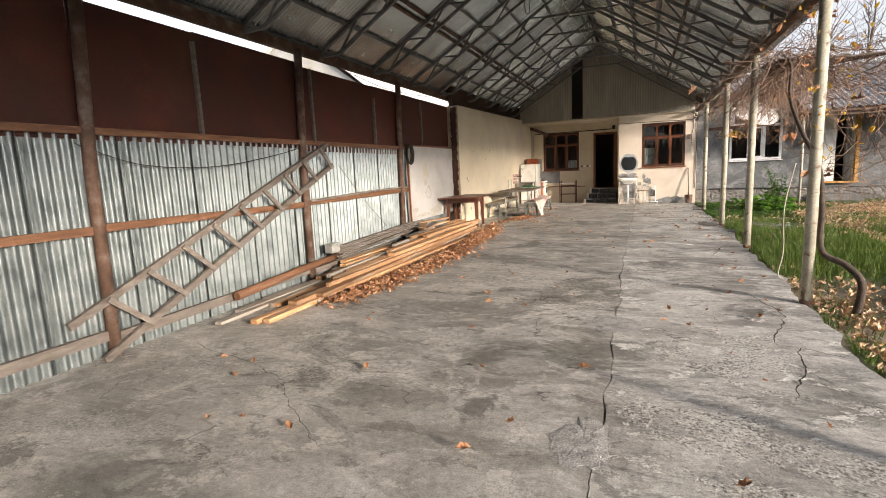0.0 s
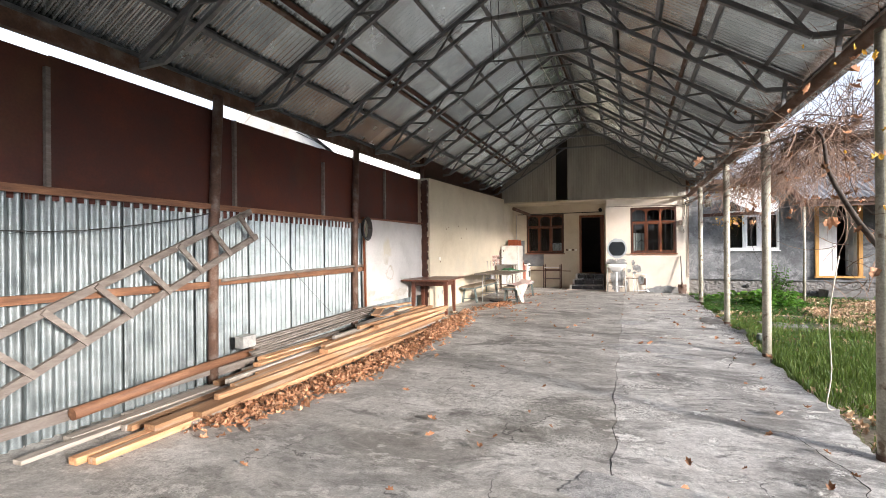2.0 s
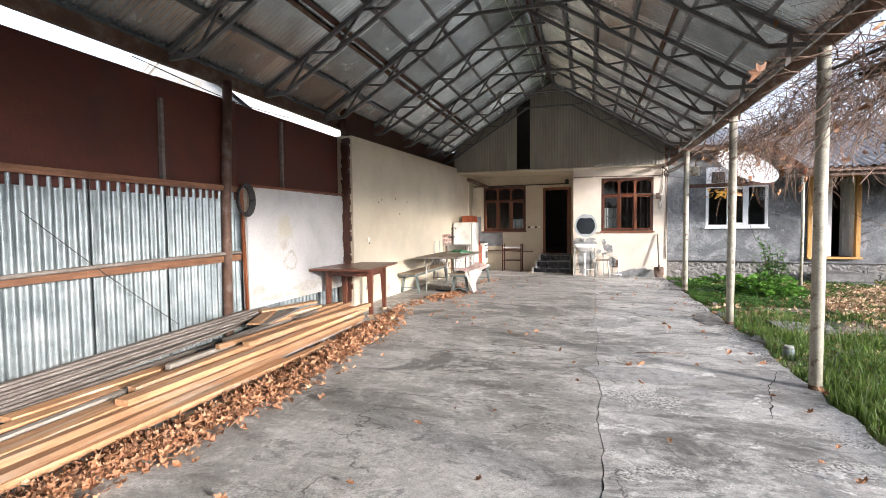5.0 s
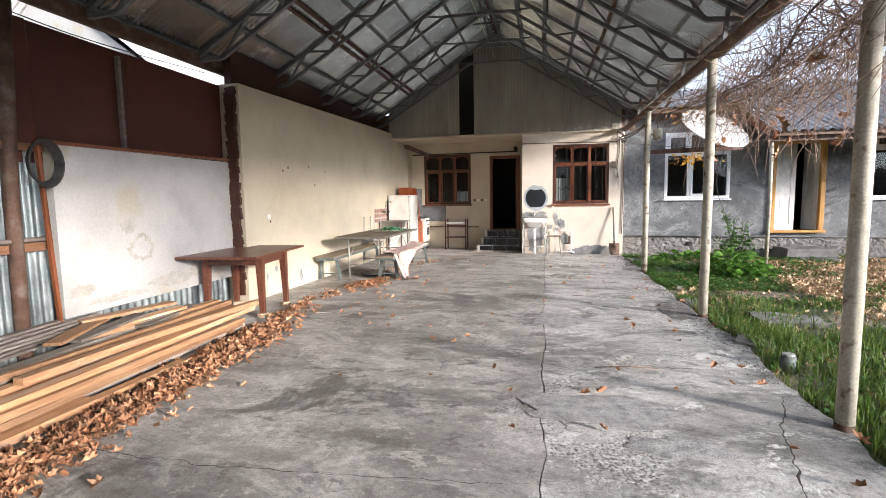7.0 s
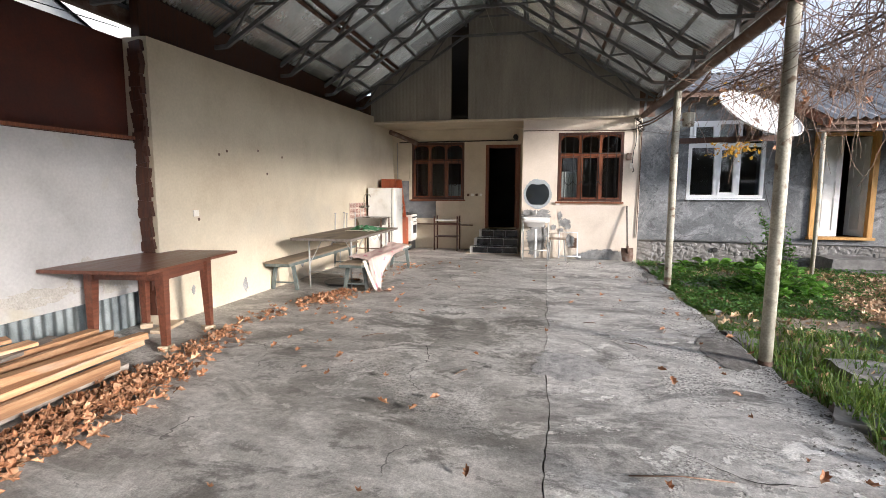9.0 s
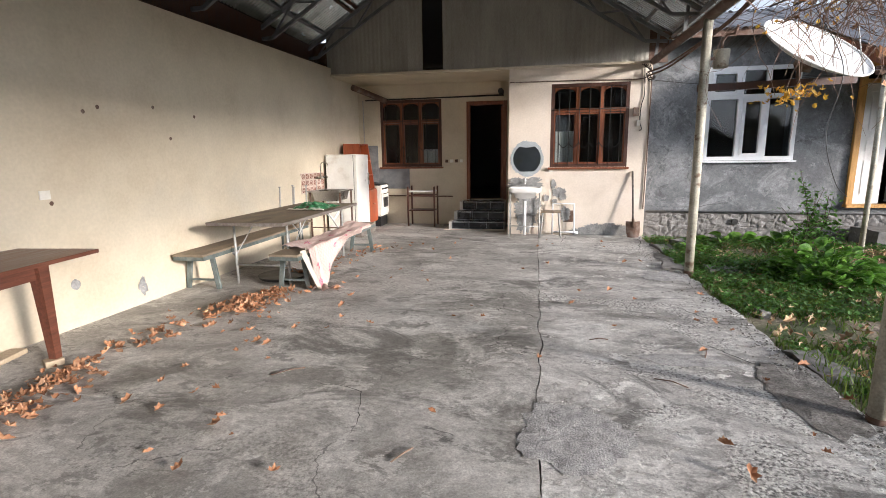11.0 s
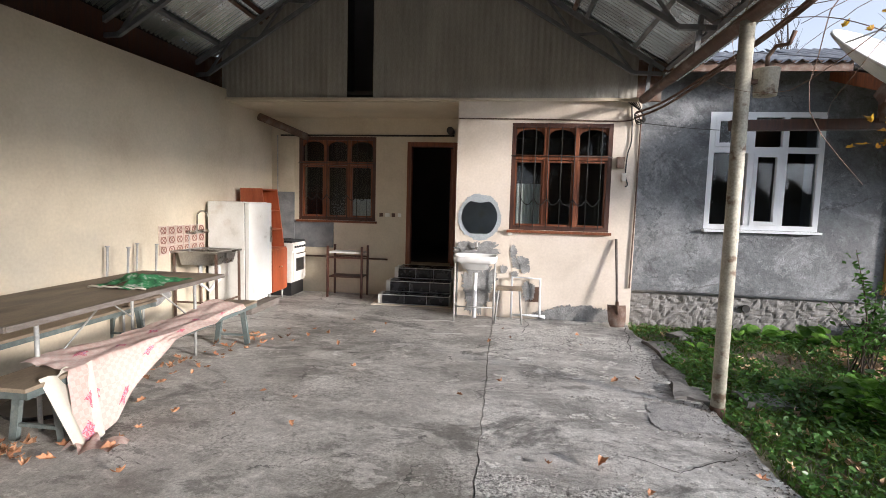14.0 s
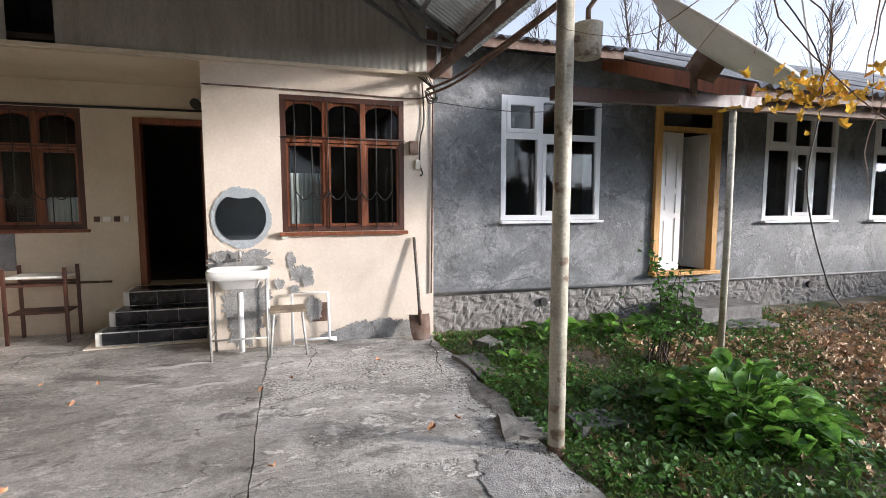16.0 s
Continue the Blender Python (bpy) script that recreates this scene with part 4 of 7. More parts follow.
LEAFGREEN = surf("green_leaf", [(0.045, 0.11, 0.018), (0.075, 0.17, 0.03), (0.12, 0.22, 0.05)], 8, 5, (0.3, 0.5), rand=0.45, island=True)
DOCKLEAF = surf("broad_green_leaf", [(0.06, 0.16, 0.025), (0.13, 0.27, 0.04), (0.22, 0.36, 0.065)], 9, 6, (0.2, 0.34), rand=0.45, bump=0.15, bump_scale=30)
GRASS = surf("grass_blade", [(0.06, 0.11, 0.015), (0.105, 0.17, 0.025), (0.21, 0.235, 0.06)], 3, 4, (0.45, 0.7), rand=0.4, island=True)
YELLOWLEAF = surf("yellow_vine_leaf", [(0.45, 0.24, 0.02), (0.6, 0.38, 0.04), (0.5, 0.18, 0.04)], 9, 5, (0.5, 0.75), rand=0.3, island=True)
BARK = surf("vine_bark", [(0.035, 0.026, 0.02), (0.075, 0.056, 0.043), (0.13, 0.1, 0.078)], 12, 8, (0.8, 0.95), bump=0.6, bump_scale=60)
TWIG = surf("dry_vine_twig", [(0.1, 0.062, 0.042), (0.18, 0.115, 0.08), (0.3, 0.2, 0.145)], 6, 5, (0.75, 0.9), rand=0.3, island=True)
GREENCLOTH = surf("green_printed_cloth", [(0.01, 0.06, 0.025), (0.035, 0.19, 0.07), (0.05, 0.24, 0.09), (0.5, 0.54, 0.47)], 13, 2, (0.75, 0.9), stain=(0.08, 0.02, 0.02), stain_scale=5, stain_lo=0.6, stain_hi=0.66)


def let_light_through(m, share):
    """Thin leaves: part of the light passes through the blade."""
    N, L = m.node_tree.nodes, m.node_tree.links
    bsdf, out = N["Principled BSDF"], N["Material Output"]
    tr, mx = N.new("ShaderNodeBsdfTranslucent"), N.new("ShaderNodeMixShader")
    L.new(bsdf.inputs["Base Color"].links[0].from_socket, tr.inputs["Color"])
    mx.inputs["Fac"].default_value = share
    L.new(bsdf.outputs["BSDF"], mx.inputs[1])
    L.new(tr.outputs["BSDF"], mx.inputs[2])
    L.new(mx.outputs["Shader"], out.inputs["Surface"])


for leafy in (LEAFGREEN, DOCKLEAF, GRASS, YELLOWLEAF):
    let_light_through(leafy, 0.4)


def legs4(t, xs, ys, z0, z1, s0, s1, material, splay=0.0, name="leg"):
    for i, px in enumerate(xs):
        for j, py in enumerate(ys):
            bm = bmesh.new()
            ox, oy = splay * (1 if i else -1), splay * (1 if j else -1)
            vs = box(bm, (0, 0, 0), (s1, s1, 1))
            for v in vs:
                k = (0.5 - v.co.z)
                f = 1 + (s0 / s1 - 1) * k
                v.co = Vector((px + v.co.x * f + ox * k, py + v.co.y * f + oy * k, z1 + (z0 - z1) * k))
            part(name, bm, material, t, "", 0.004)


# brown table
gt = gz(11.0)
t = thing("table", (-3.72, 11.02, gt), "reddish brown wooden table with tapered legs on wood blocks", "table")
bm = boxes([((-3.72, 11.02, gt + 0.745), (0.95, 1.42, 0.03))])
part("tabletop", bm, BRICKTABLE, t, "", 0.005)
for c, sz in (((-3.72, 10.68, gt + 0.675), (0.66, 0.025, 0.11)), ((-3.72, 11.36, gt + 0.675), (0.66, 0.025, 0.11)), ((-4.05, 11.02, gt + 0.675), (0.025, 0.655, 0.11)), ((-3.39, 11.02, gt + 0.675), (0.025, 0.655, 0.11))):
    part("apron", boxes([(c, sz)]), BRICKTABLE, t)
legs4(t, (-4.05, -3.39), (10.69, 11.35), gt + 0.045, gt + 0.73, 0.055, 0.085, BRICKTABLE, 0.012)
t.matrix_basis = Matrix.Translation((-3.9, 11.2, gt)) @ pose(0, 0, 0, 0, 0, 6)
for k, (px, py) in enumerate(((-4.2, 10.83), (-3.54, 10.9), (-4.27, 11.49), (-3.61, 11.56))):
    bm = boxes([((px + 0.01, py, gt + 0.022), (0.11, 0.09, 0.045), (0, 0, 20 * k))])
    solid("wood_block", bm, PALEWOOD, "small pale wood block under a table leg", "block", "", "blocks under the table", 0.004)
bm = boxes([((-4.02, 11.5, gt + 0.02), (0.12, 0.42, 0.035), (0, 0, 12))])
solid("plank", bm, PALEWOOD, "short pale board on the floor beneath the table", "plank", "", "", 0.004)

# long table on tube legs
gl = gz(14.5)
t = thing("long_table", (-3.32, 14.65, gl), "long worn chipboard table on folding grey tube legs", "table")
part("tabletop", boxes([((-3.31, 14.66, gl + 0.725), (0.87, 2.2, 0.028))]), TABLETOP, t, "", 0.004)
part("edge_strip", boxes([((-3.31, 13.555, gl + 0.722), (0.88, 0.012, 0.035)), ((-2.87, 14.66, gl + 0.722), (0.012, 2.2, 0.035))]), OLDWOOD, t, "pale metal edge strip")
for py, inner in ((13.85, 14.35), (15.45, 14.95)):
    for px in (-3.62, -2.98):
        bm = bmesh.new()
        tube(bm, [(px, py, gl), (px, py, gl + 0.71)], 0.014, 8)
        part("leg", bm, GREYTUBE, t)
        bm = bmesh.new()
        tube(bm, [(px, py, gl + 0.33), (px, inner, gl + 0.7)], 0.007, 6)
        part("brace", bm, GREYTUBE, t)
    bm = bmesh.new()
    tube(bm, [(-3.62, py, gl + 0.22), (-2.98, py, gl + 0.22)], 0.011, 8)
    part("cross_bar", bm, GREYTUBE, t)


def bench(x, y0, y1, w, label):
    g = gz((y0 + y1) / 2)
    t = thing("bench", (x, (y0 + y1) / 2, g), label, "bench", "benches by the long table")
    part("seat", boxes([((x, (y0 + y1) / 2, g + 0.405), (w, y1 - y0, 0.024))]), TABLETOP, t, "worn brown board seat", 0.004)
    part("seat_frame", boxes([((x - w / 2 + 0.012, (y0 + y1) / 2, g + 0.372), (0.022, y1 - y0 - 0.02, 0.04)), ((x + w / 2 - 0.012, (y0 + y1) / 2, g + 0.372), (0.022, y1 - y0 - 0.02, 0.04)),
                              ((x, y0 + 0.02, g + 0.372), (w - 0.05, 0.022, 0.04)), ((x, y1 - 0.02, g + 0.372), (w - 0.05, 0.022, 0.04))]), BLUEGREEN, t)
    for py in (y0 + 0.22, y1 - 0.22):
        for sx in (-1, 1):
            bm = bmesh.new()
            slab_between(bm, (x + sx * w * 0.52, py, g), (x + sx * w * 0.36, py, g + 0.36), 0.05, 0.03, (0, 1, 0))
            part("leg", bm, BLUEGREEN, t, "", 0.003)
        bm = bmesh.new()
        slab_between(bm, (x - w * 0.48, py, g + 0.1), (x + w * 0.48, py, g + 0.1), 0.02, 0.02)
        part("stretcher", bm, BLUEGREEN, t)
    return t


bench(-3.88, 13.38, 15.9, 0.36, "long narrow bench with blue green legs against the wall")
bench(-2.86, 13.5, 16.1, 0.32, "long bench with blue green legs under a tablecloth")

# tablecloth draped along the bench and down to the floor
FLORAL = surf("pink_checked_cloth", [(0.52, 0.38, 0.33), (0.58, 0.45, 0.4), (0.62, 0.51, 0.46)], 3, 5, (0.75, 0.9), fine=0.05, bump=0.08, bump_scale=90)
CREAMCLOTH = surf("cream_cloth_back", [(0.5, 0.46, 0.37), (0.58, 0.54, 0.46)], 5, 5, (0.8, 0.9), fine=0.04)
ft = FLORAL.node_tree
chk = ft.nodes.new("ShaderNodeTexChecker")
chk.inputs["Scale"].default_value = 28
chk.inputs["Color1"].default_value, chk.inputs["Color2"].default_value = (1, 1, 1, 1), (0.95, 0.87, 0.85, 1)
mul = ft.nodes.new("ShaderNodeMix")
mul.data_type, mul.blend_type = "RGBA", "MULTIPLY"
mul.inputs["Factor"].default_value = 1.0
base_in = ft.nodes["Principled BSDF"].inputs["Base Color"]
ft.links.new(base_in.links[0].from_socket, mul.inputs["A"])
ftc = ft.nodes.new("ShaderNodeTexCoord")
ft.links.new(ftc.outputs["Object"], chk.inputs["Vector"])
ft.links.new(chk.outputs["Color"], mul.inputs["B"])
ft.links.new(mul.outputs["Result"], base_in)
FLOWER = surf("pink_blue_flower_print", [(0.1, 0.09, 0.36), (0.5, 0.35, 0.4), (0.5, 0.05, 0.1), (0.6, 0.42, 0.4), (0.45, 0.1, 0.2)], 45, 3, (0.75, 0.9))


def drape(u, v):
    """Cloth over the bench: u along the bench (0 near, 1 far), v across towards the yard and down."""
    g = gz(14.5)
    y = 13.75 + 2.05 * u
    hang = max(0.0, 1.0 - u * 2.4) if u > 0.06 else 0.8
    reach = 0.16 + 0.42 * (1 - u) ** 1.5
    wob = 0.03 * math.sin(9 * u + 2.5 * v) + 0.02 * math.sin(23 * u + 5 * v)
    if v < 0.55:
        k = v / 0.55
        return Vector((-3.0 + 0.31 * k, y + 0.02 * k, g + 0.428 + 0.03 * abs(noise.noise((u * 6, v * 5, 2))) + 0.045 * max(0, math.sin(7 * u + 1) * (1 - k))))
    k = (v - 0.55) / 0.45
    drop = min(0.41, 0.03 + 0.62 * hang)
    return Vector((-2.69 + reach * 0.22 * k + wob * k, y - 0.14 * k * hang + 0.02 * k, g + 0.43 - drop * k ** 0.9 + 0.012 * noise.noise((u * 9, v * 9, 1))))


def sheet_of(fn, nu, nv):
    bm = bmesh.new()
    g = [[bm.verts.new(fn(i / nu, j / nv)) for j in range(nv + 1)] for i in range(nu + 1)]
    for i in range(nu):
        for j in range(nv):
            bm.faces.new((g[i][j], g[i + 1][j], g[i + 1][j + 1], g[i][j + 1])).smooth = True
    return bm


t = thing("tablecloth", (-2.8, 14.6, gz(14.5) + 0.42), "crumpled pink checked tablecloth with flowers draped over the bench", "tablecloth")
part("cloth", sheet_of(drape, 60, 26), FLORAL, t)
part("hanging_corner", sheet_of(lambda u, v: Vector((-2.72 + 0.16 * v + 0.025 * math.sin(8 * u), 13.6 + 0.34 * u * (1 - 0.45 * v) - 0.06 * v + 0.12 * v, gz(14) + 0.435 - 0.425 * v + 0.01 * math.sin(14 * u))), 16, 18), CREAMCLOTH, t, "cream reverse of the cloth")
part("floor_fold", sheet_of(lambda u, v: Vector((-2.62 + 0.3 * u, 13.62 + 0.16 * v + 0.03 * math.sin(9 * u), gz(14) + 0.012 + 0.035 * abs(math.sin(7 * u + 3 * v)))), 16, 10), FLORAL, t)
for k, (u, v) in enumerate(((0.08, 0.75), (0.2, 0.9), (0.33, 0.72), (0.5, 0.68), (0.25, 0.4), (0.45, 0.3), (0.65, 0.45), (0.12, 0.3), (0.8, 0.6), (0.05, 0.95))):
    bm = bmesh.new()
    c = [bm.verts.new(drape(u + 0.03 * (0.7 + 0.4 * math.sin(i * 2.4)) * math.cos(a), min(1, v + 0.085 * (0.7 + 0.3 * math.cos(i * 1.9)) * math.sin(a))) + Vector((0.004, -0.002, 0.004))) for i, a in enumerate([2 * math.pi * q / 12 for q in range(12)])]
    m = bm.verts.new(drape(u, v) + Vector((0.005, -0.002, 0.005)))
    for i in range(12):
        bm.faces.new((c[i], c[(i + 1) % 12], m))
    part("flower_print", bm, FLOWER, t, "printed red and blue flower")

# green cloth bag on the table
t = thing("cloth_bag", (-3.3, 15.1, gl + 0.74), "crumpled green printed cloth bag lying on the table", "bag")
part("bag", sheet_of(lambda u, v: Vector((-3.45 + 0.5 * u + 0.03 * math.sin(9 * v), 14.75 + 0.6 * v + 0.04 * math.sin(7 * u), gl + 0.744 + 0.06 * math.sin(math.pi * u) * math.sin(math.pi * v) * (1 + 0.9 * noise.noise((u * 5, v * 5, 0)))
                                          + 0.012 * abs(math.sin(16 * u + 9 * v)))), 26, 26), GREENCLOTH, t)
bm = bmesh.new()
tube(bm, [(-3.45 + 0.5 * u + 0.02, 14.74, gl + 0.75 + 0.012 * abs(math.sin(16 * u))) for u in [q / 14 for q in range(15)]], 0.009, 5)
part("hem", bm, CREAMCLOTH, t, "white hem")

# black tray on the floor
bm = bmesh.new()
bmesh.ops.create_cone(bm, cap_ends=True, segments=32, radius1=0.27, radius2=0.29, depth=0.035, matrix=pose(-3.25, 14.2, gl + 0.02))
solid("round_tray", bm, BLACK, "black round metal lid lying on the floor", "tray", "", "", 0.004)

# upturned stool legs behind the table
t = thing("upturned_stool", (-3.85, 15.75, gl), "stool turned over behind the long table", "stool")
part("seat", boxes([((-3.85, 15.75, gl + 0.44), (0.3, 0.5, 0.03))]), TABLETOP, t)
for px, py in ((-3.97, 15.55), (-3.75, 15.55), (-3.97, 15.95), (-3.75, 15.95)):
    bm = bmesh.new()
    tube(bm, [(px, py, gl + 0.45), (px + 0.01, py + 0.02, gl + 0.98)], 0.011, 8)
    bmesh.ops.create_cone(bm, cap_ends=True, segments=10, radius1=0.02, radius2=0.02, depth=0.012, matrix=pose(px + 0.01, py + 0.02, gl + 0.985))
    part("leg", bm, GREYTUBE, t)
for px in (-3.96, -3.74):
    bm = bmesh.new()
    tube(bm, [(px, 15.75, gl), (px, 15.75, gl + 0.43)], 0.012, 8)
    part("prop", bm, GREYTUBE, t)

# steel kitchen sink on a stand with tiles and tap
g = gz(17)
sx0, sx1, sy0, sy1 = -4.0, -3.42, 16.55, 17.12
t = thing("kitchen_sink", (-3.7, 16.85, g), "stainless double kitchen sink on a rusty angle stand", "sink")
bm = bmesh.new()
rim = [(sx0, sx1, sy0, sy0 + 0.05), (sx0, sx1, sy1 - 0.05, sy1), (sx0, sx0 + 0.06, sy0 + 0.05, sy1 - 0.05), (sx1 - 0.05, sx1, sy0 + 0.05, sy1 - 0.05), (sx0 + 0.06, sx1 - 0.05, 16.81, 16.86)]
for a, b, c, d in rim:
    box(bm, ((a + b) / 2, (c + d) / 2, g + 0.845), (b - a, d - c, 0.022))
part("rim", bm, INOX, t)
for c, d in ((sy0 + 0.05, 16.81), (16.86, sy1 - 0.05)):
    bm = bmesh.new()
    vs = box(bm, ((sx0 + sx1) / 2, (c + d) / 2, g + 0.765), (sx1 - sx0 - 0.11, d - c, 0.15), None, 0.86)
    top = [f for f in bm.faces if f.normal.z > 0.9]
    bmesh.ops.delete(bm, geom=top, context="FACES")
    part("bowl", bm, INOX, t)
bm = bmesh.new()
tube(bm, [(-3.72, 16.7, g + 0.69), (-3.72, 16.7, g + 0.45), (-3.66, 16.78, g + 0.36), (-3.6, 16.9, g + 0.5), (-3.66, 16.98, g + 0.68)], 0.022, 8)
part("drain_pipe", bm, WHITEPVC, t, "white plastic drain pipe")
for px in (sx0 + 0.03, sx1 - 0.03):
    for py in (sy0 + 0.03, sy1 - 0.03):
        part("leg", boxes([((px, py, g + 0.415), (0.025, 0.025, 0.83))]), POSTRUST, t)
part("stand_rail", boxes([((sx1 - 0.03, (sy0 + sy1) / 2, g + 0.25), (0.02, sy1 - sy0 - 0.08, 0.02)), (((sx0 + sx1) / 2, sy0 + 0.03, g + 0.25), (sx1 - sx0 - 0.08, 0.02, 0.02))]), POSTRUST, t)
TILE_A = surf("patterned_tile", [(0.42, 0.33, 0.27), (0.52, 0.42, 0.35), (0.4, 0.28, 0.22)], 3, 4, (0.25, 0.45), rand=0.12)
TILE_B = surf("tile_ornament", [(0.16, 0.05, 0.035), (0.24, 0.09, 0.06)], 20, 3, (0.3, 0.5))
tp = thing("tile_panel", (-4.03, 16.85, g + 0.82), "patterned brown and cream wall tiles above the sink", "tiles")
for i in range(6):
    for j in range(3):
        cy, cz = 16.45 + 0.14 * i, 1.0 + 0.112 * j
        cx = wall_x(cy) + 0.004
        tl = part("tile", boxes([((cx, cy, cz), (0.012, 0.136, 0.108))]), TILE_A, tp)
        bm = bmesh.new()
        tube(bm, [(cx + 0.007, cy + 0.045 * math.cos(a), cz + 0.036 * math.sin(a)) for a in [2 * math.pi * q / 14 for q in range(15)]], 0.006, 4)
        for ang in (45, 135):
            box(bm, (cx + 0.006, cy, cz), (0.004, 0.11, 0.008), (ang, 0, 0))
        part("ornament", bm, TILE_B, tl)
t = thing("tap", (-3.98, 17.0, 1.15), "tarnished chrome mixer tap with swan neck spout", "tap")
bm = bmesh.new()
tube(bm, [(-4.0, 16.86, 1.19), (-3.95, 16.86, 1.19), (-3.95, 17.14, 1.19), (-4.0, 17.14, 1.19)], 0.02, 10)
part("body", bm, CHROME, t)
bm = bmesh.new()
tube(bm, [(-3.95, 17.0, 1.19)] + [(-3.95 + 0.07 * (1 - math.cos(a)), 17.0, 1.38 + 0.07 * math.sin(a)) for a in [math.pi * q / 8 for q in range(9)]], 0.011, 8)
part("spout", bm, CHROME, t)
for py in (16.86, 17.14):
    bm = bmesh.new()
    bmesh.ops.create_cone(bm, cap_ends=True, segments=10, radius1=0.028, radius2=0.02, depth=0.05, matrix=pose(-3.91, py, 1.19, 0, 90, 0))
    part("handle", bm, CHROME, t)
for py in (16.9, 17.08):
    bm = bmesh.new()
    tube(bm, [(-4.0, py, 1.19), (-4.0, py, 0.95)], 0.01, 6)
    part("supply_pipe", bm, GREYTUBE, t)

# fridge on a low wooden stand
t = thing("fridge", (-3.67, 17.5, g), "old white enamel fridge on a low wooden stand", "fridge")
part("stand", boxes([((-3.63, 17.52, g + 0.045), (0.66, 0.8, 0.09))]), OLDWOOD, t, "low wooden stand", 0.004)
part("body", boxes([((-3.69, 17.53, g + 0.775), (0.5, 0.64, 1.34))]), ENAMEL, t, "", 0.014)
part("door", boxes([((-3.405, 17.53, g + 0.8), (0.055, 0.64, 1.28))]), ENAMEL, t, "", 0.014)
part("seal", boxes([((-3.436, 17.53, g + 0.8), (0.012, 0.62, 1.26))]), BLACK, t, "dark rubber seal")
part("handle", boxes([((-3.365, 17.8, g + 1.0), (0.03, 0.025, 0.22))]), CHROME, t, "", 0.005)
part("condenser", boxes([((-3.95, 17.53, g + 0.75), (0.02, 0.55, 1.15))]), BLACK, t, "black condenser at the back")

# orange cabinet with sloping hutch
t = thing("cabinet", (-3.62, 18.17, g), "orange red veneered cabinet with open sloping hutch", "cabinet")
part("body", boxes([((-3.65, 18.17, g + 0.46), (0.46, 0.52, 0.64))]), ORANGE, t, "", 0.005)
for py in (18.05, 18.29):
    dr = part("door", boxes([((-3.412, py, g + 0.46), (0.018, 0.25, 0.6))]), ORANGE, t, "", 0.003)
    bm = boxes([((-3.395, py + (0.08 if py < 18.1 else -0.08), g + 0.5), (0.02, 0.015, 0.015))])
    part("knob", bm, CHROME, dr)
for py in (17.96, 18.38):
    for px in (-3.83, -3.47):
        bm = bmesh.new()
        tube(bm, [(px, py, g), (px, py, g + 0.15)], 0.014, 8, 0.02)
        part("leg", bm, GREYTUBE, t)
for py in (17.93, 18.41):
    bm = bmesh.new()
    pts = [(-3.88, 0.78), (-3.45, 0.78), (-3.56, 1.64), (-3.88, 1.64)]
    A = [bm.verts.new((px, py - 0.01, g + pz)) for px, pz in pts]
    B = [bm.verts.new((px, py + 0.01, g + pz)) for px, pz in pts]
    bm.faces.new(A[::-1]), bm.faces.new(B)
    for i in range(4):
        bm.faces.new((A[i], A[(i + 1) % 4], B[(i + 1) % 4], B[i]))
    part("side_panel", bm, ORANGE, t)
for pz, dx in ((1.63, 0.0), (1.32, 0.05), (1.05, 0.1)):
    part("shelf", boxes([((-3.72 + dx / 2, 18.17, g + pz), (0.3 + dx, 0.46, 0.018))]), ORANGE, t)
part("back_panel", boxes([((-3.875, 18.17, g + 1.2), (0.012, 0.46, 0.84))]), ORANGE, t)

# gas stove
t = thing("stove", (-3.6, 18.74, g), "white enamel gas stove with black hob and oven window", "stove")
part("body", boxes([((-3.6, 18.74, g + 0.52), (0.48, 0.5, 0.62))]), ENAMEL, t, "", 0.008)
part("base", boxes([((-3.6, 18.74, g + 0.1), (0.44, 0.46, 0.2))]), BLACK, t, "black open base")
part("hob", boxes([((-3.6, 18.74, g + 0.84), (0.49, 0.51, 0.025))]), BLACK, t, "black hob", 0.004)
dr = part("oven_door", boxes([((-3.35, 18.74, g + 0.46), (0.025, 0.46, 0.42))]), ENAMEL, t, "", 0.006)
part("oven_window", boxes([((-3.334, 18.74, g + 0.48), (0.008, 0.28, 0.2))]), BLACK, dr, "dark glass")
bm = bmesh.new()
tube(bm, [(-3.31, 18.56, g + 0.66), (-3.31, 18.92, g + 0.66)], 0.009, 8)
part("handle", bm, CHROME, dr)
part("control_panel", boxes([((-3.352, 18.74, g + 0.76), (0.02, 0.48, 0.11))]), ENAMEL, t, "", 0.004)
for k in range(5):
    bm = bmesh.new()
    bmesh.ops.create_cone(bm, cap_ends=True, segments=12, radius1=0.018, radius2=0.015, depth=0.025, matrix=pose(-3.33, 18.56 + 0.09 * k, g + 0.76, 0, 90, 0))
    part("knob", bm, BLACK, t)
for py in (18.62, 18.86):
    bm = bmesh.new()
    tube(bm, [(-3.6 + 0.08 * math.cos(a), py + 0.08 * math.sin(a), g + 0.862) for a in [2 * math.pi * q / 16 for q in range(17)]], 0.008, 6)
    part("burner", bm, BLACK, t)

# grey splash sheet leaning by the stove, shelf rack
solid("splash_sheet", boxes([((-3.25, RY - 0.012, 1.08), (0.72, 0.012, 0.44), (-1, 0, 0))]), STEEL, "grey metal splash sheet fixed on the wall behind the stove", "sheet")
t = thing("shelf_rack", (-2.55, 18.75, g), "small dark metal shelf rack with a pale top", "rack")
for px in (-2.82, -2.28):
    for py in (18.58, 18.92):
        part("upright", boxes([((px, py, g + 0.4), (0.03, 0.03, 0.8))]), DARKWOOD, t)
part("top_shelf", boxes([((-2.55, 18.75, g + 0.7), (0.51, 0.31, 0.025))]), WHITEPAINT, t, "pale board top", 0.003)
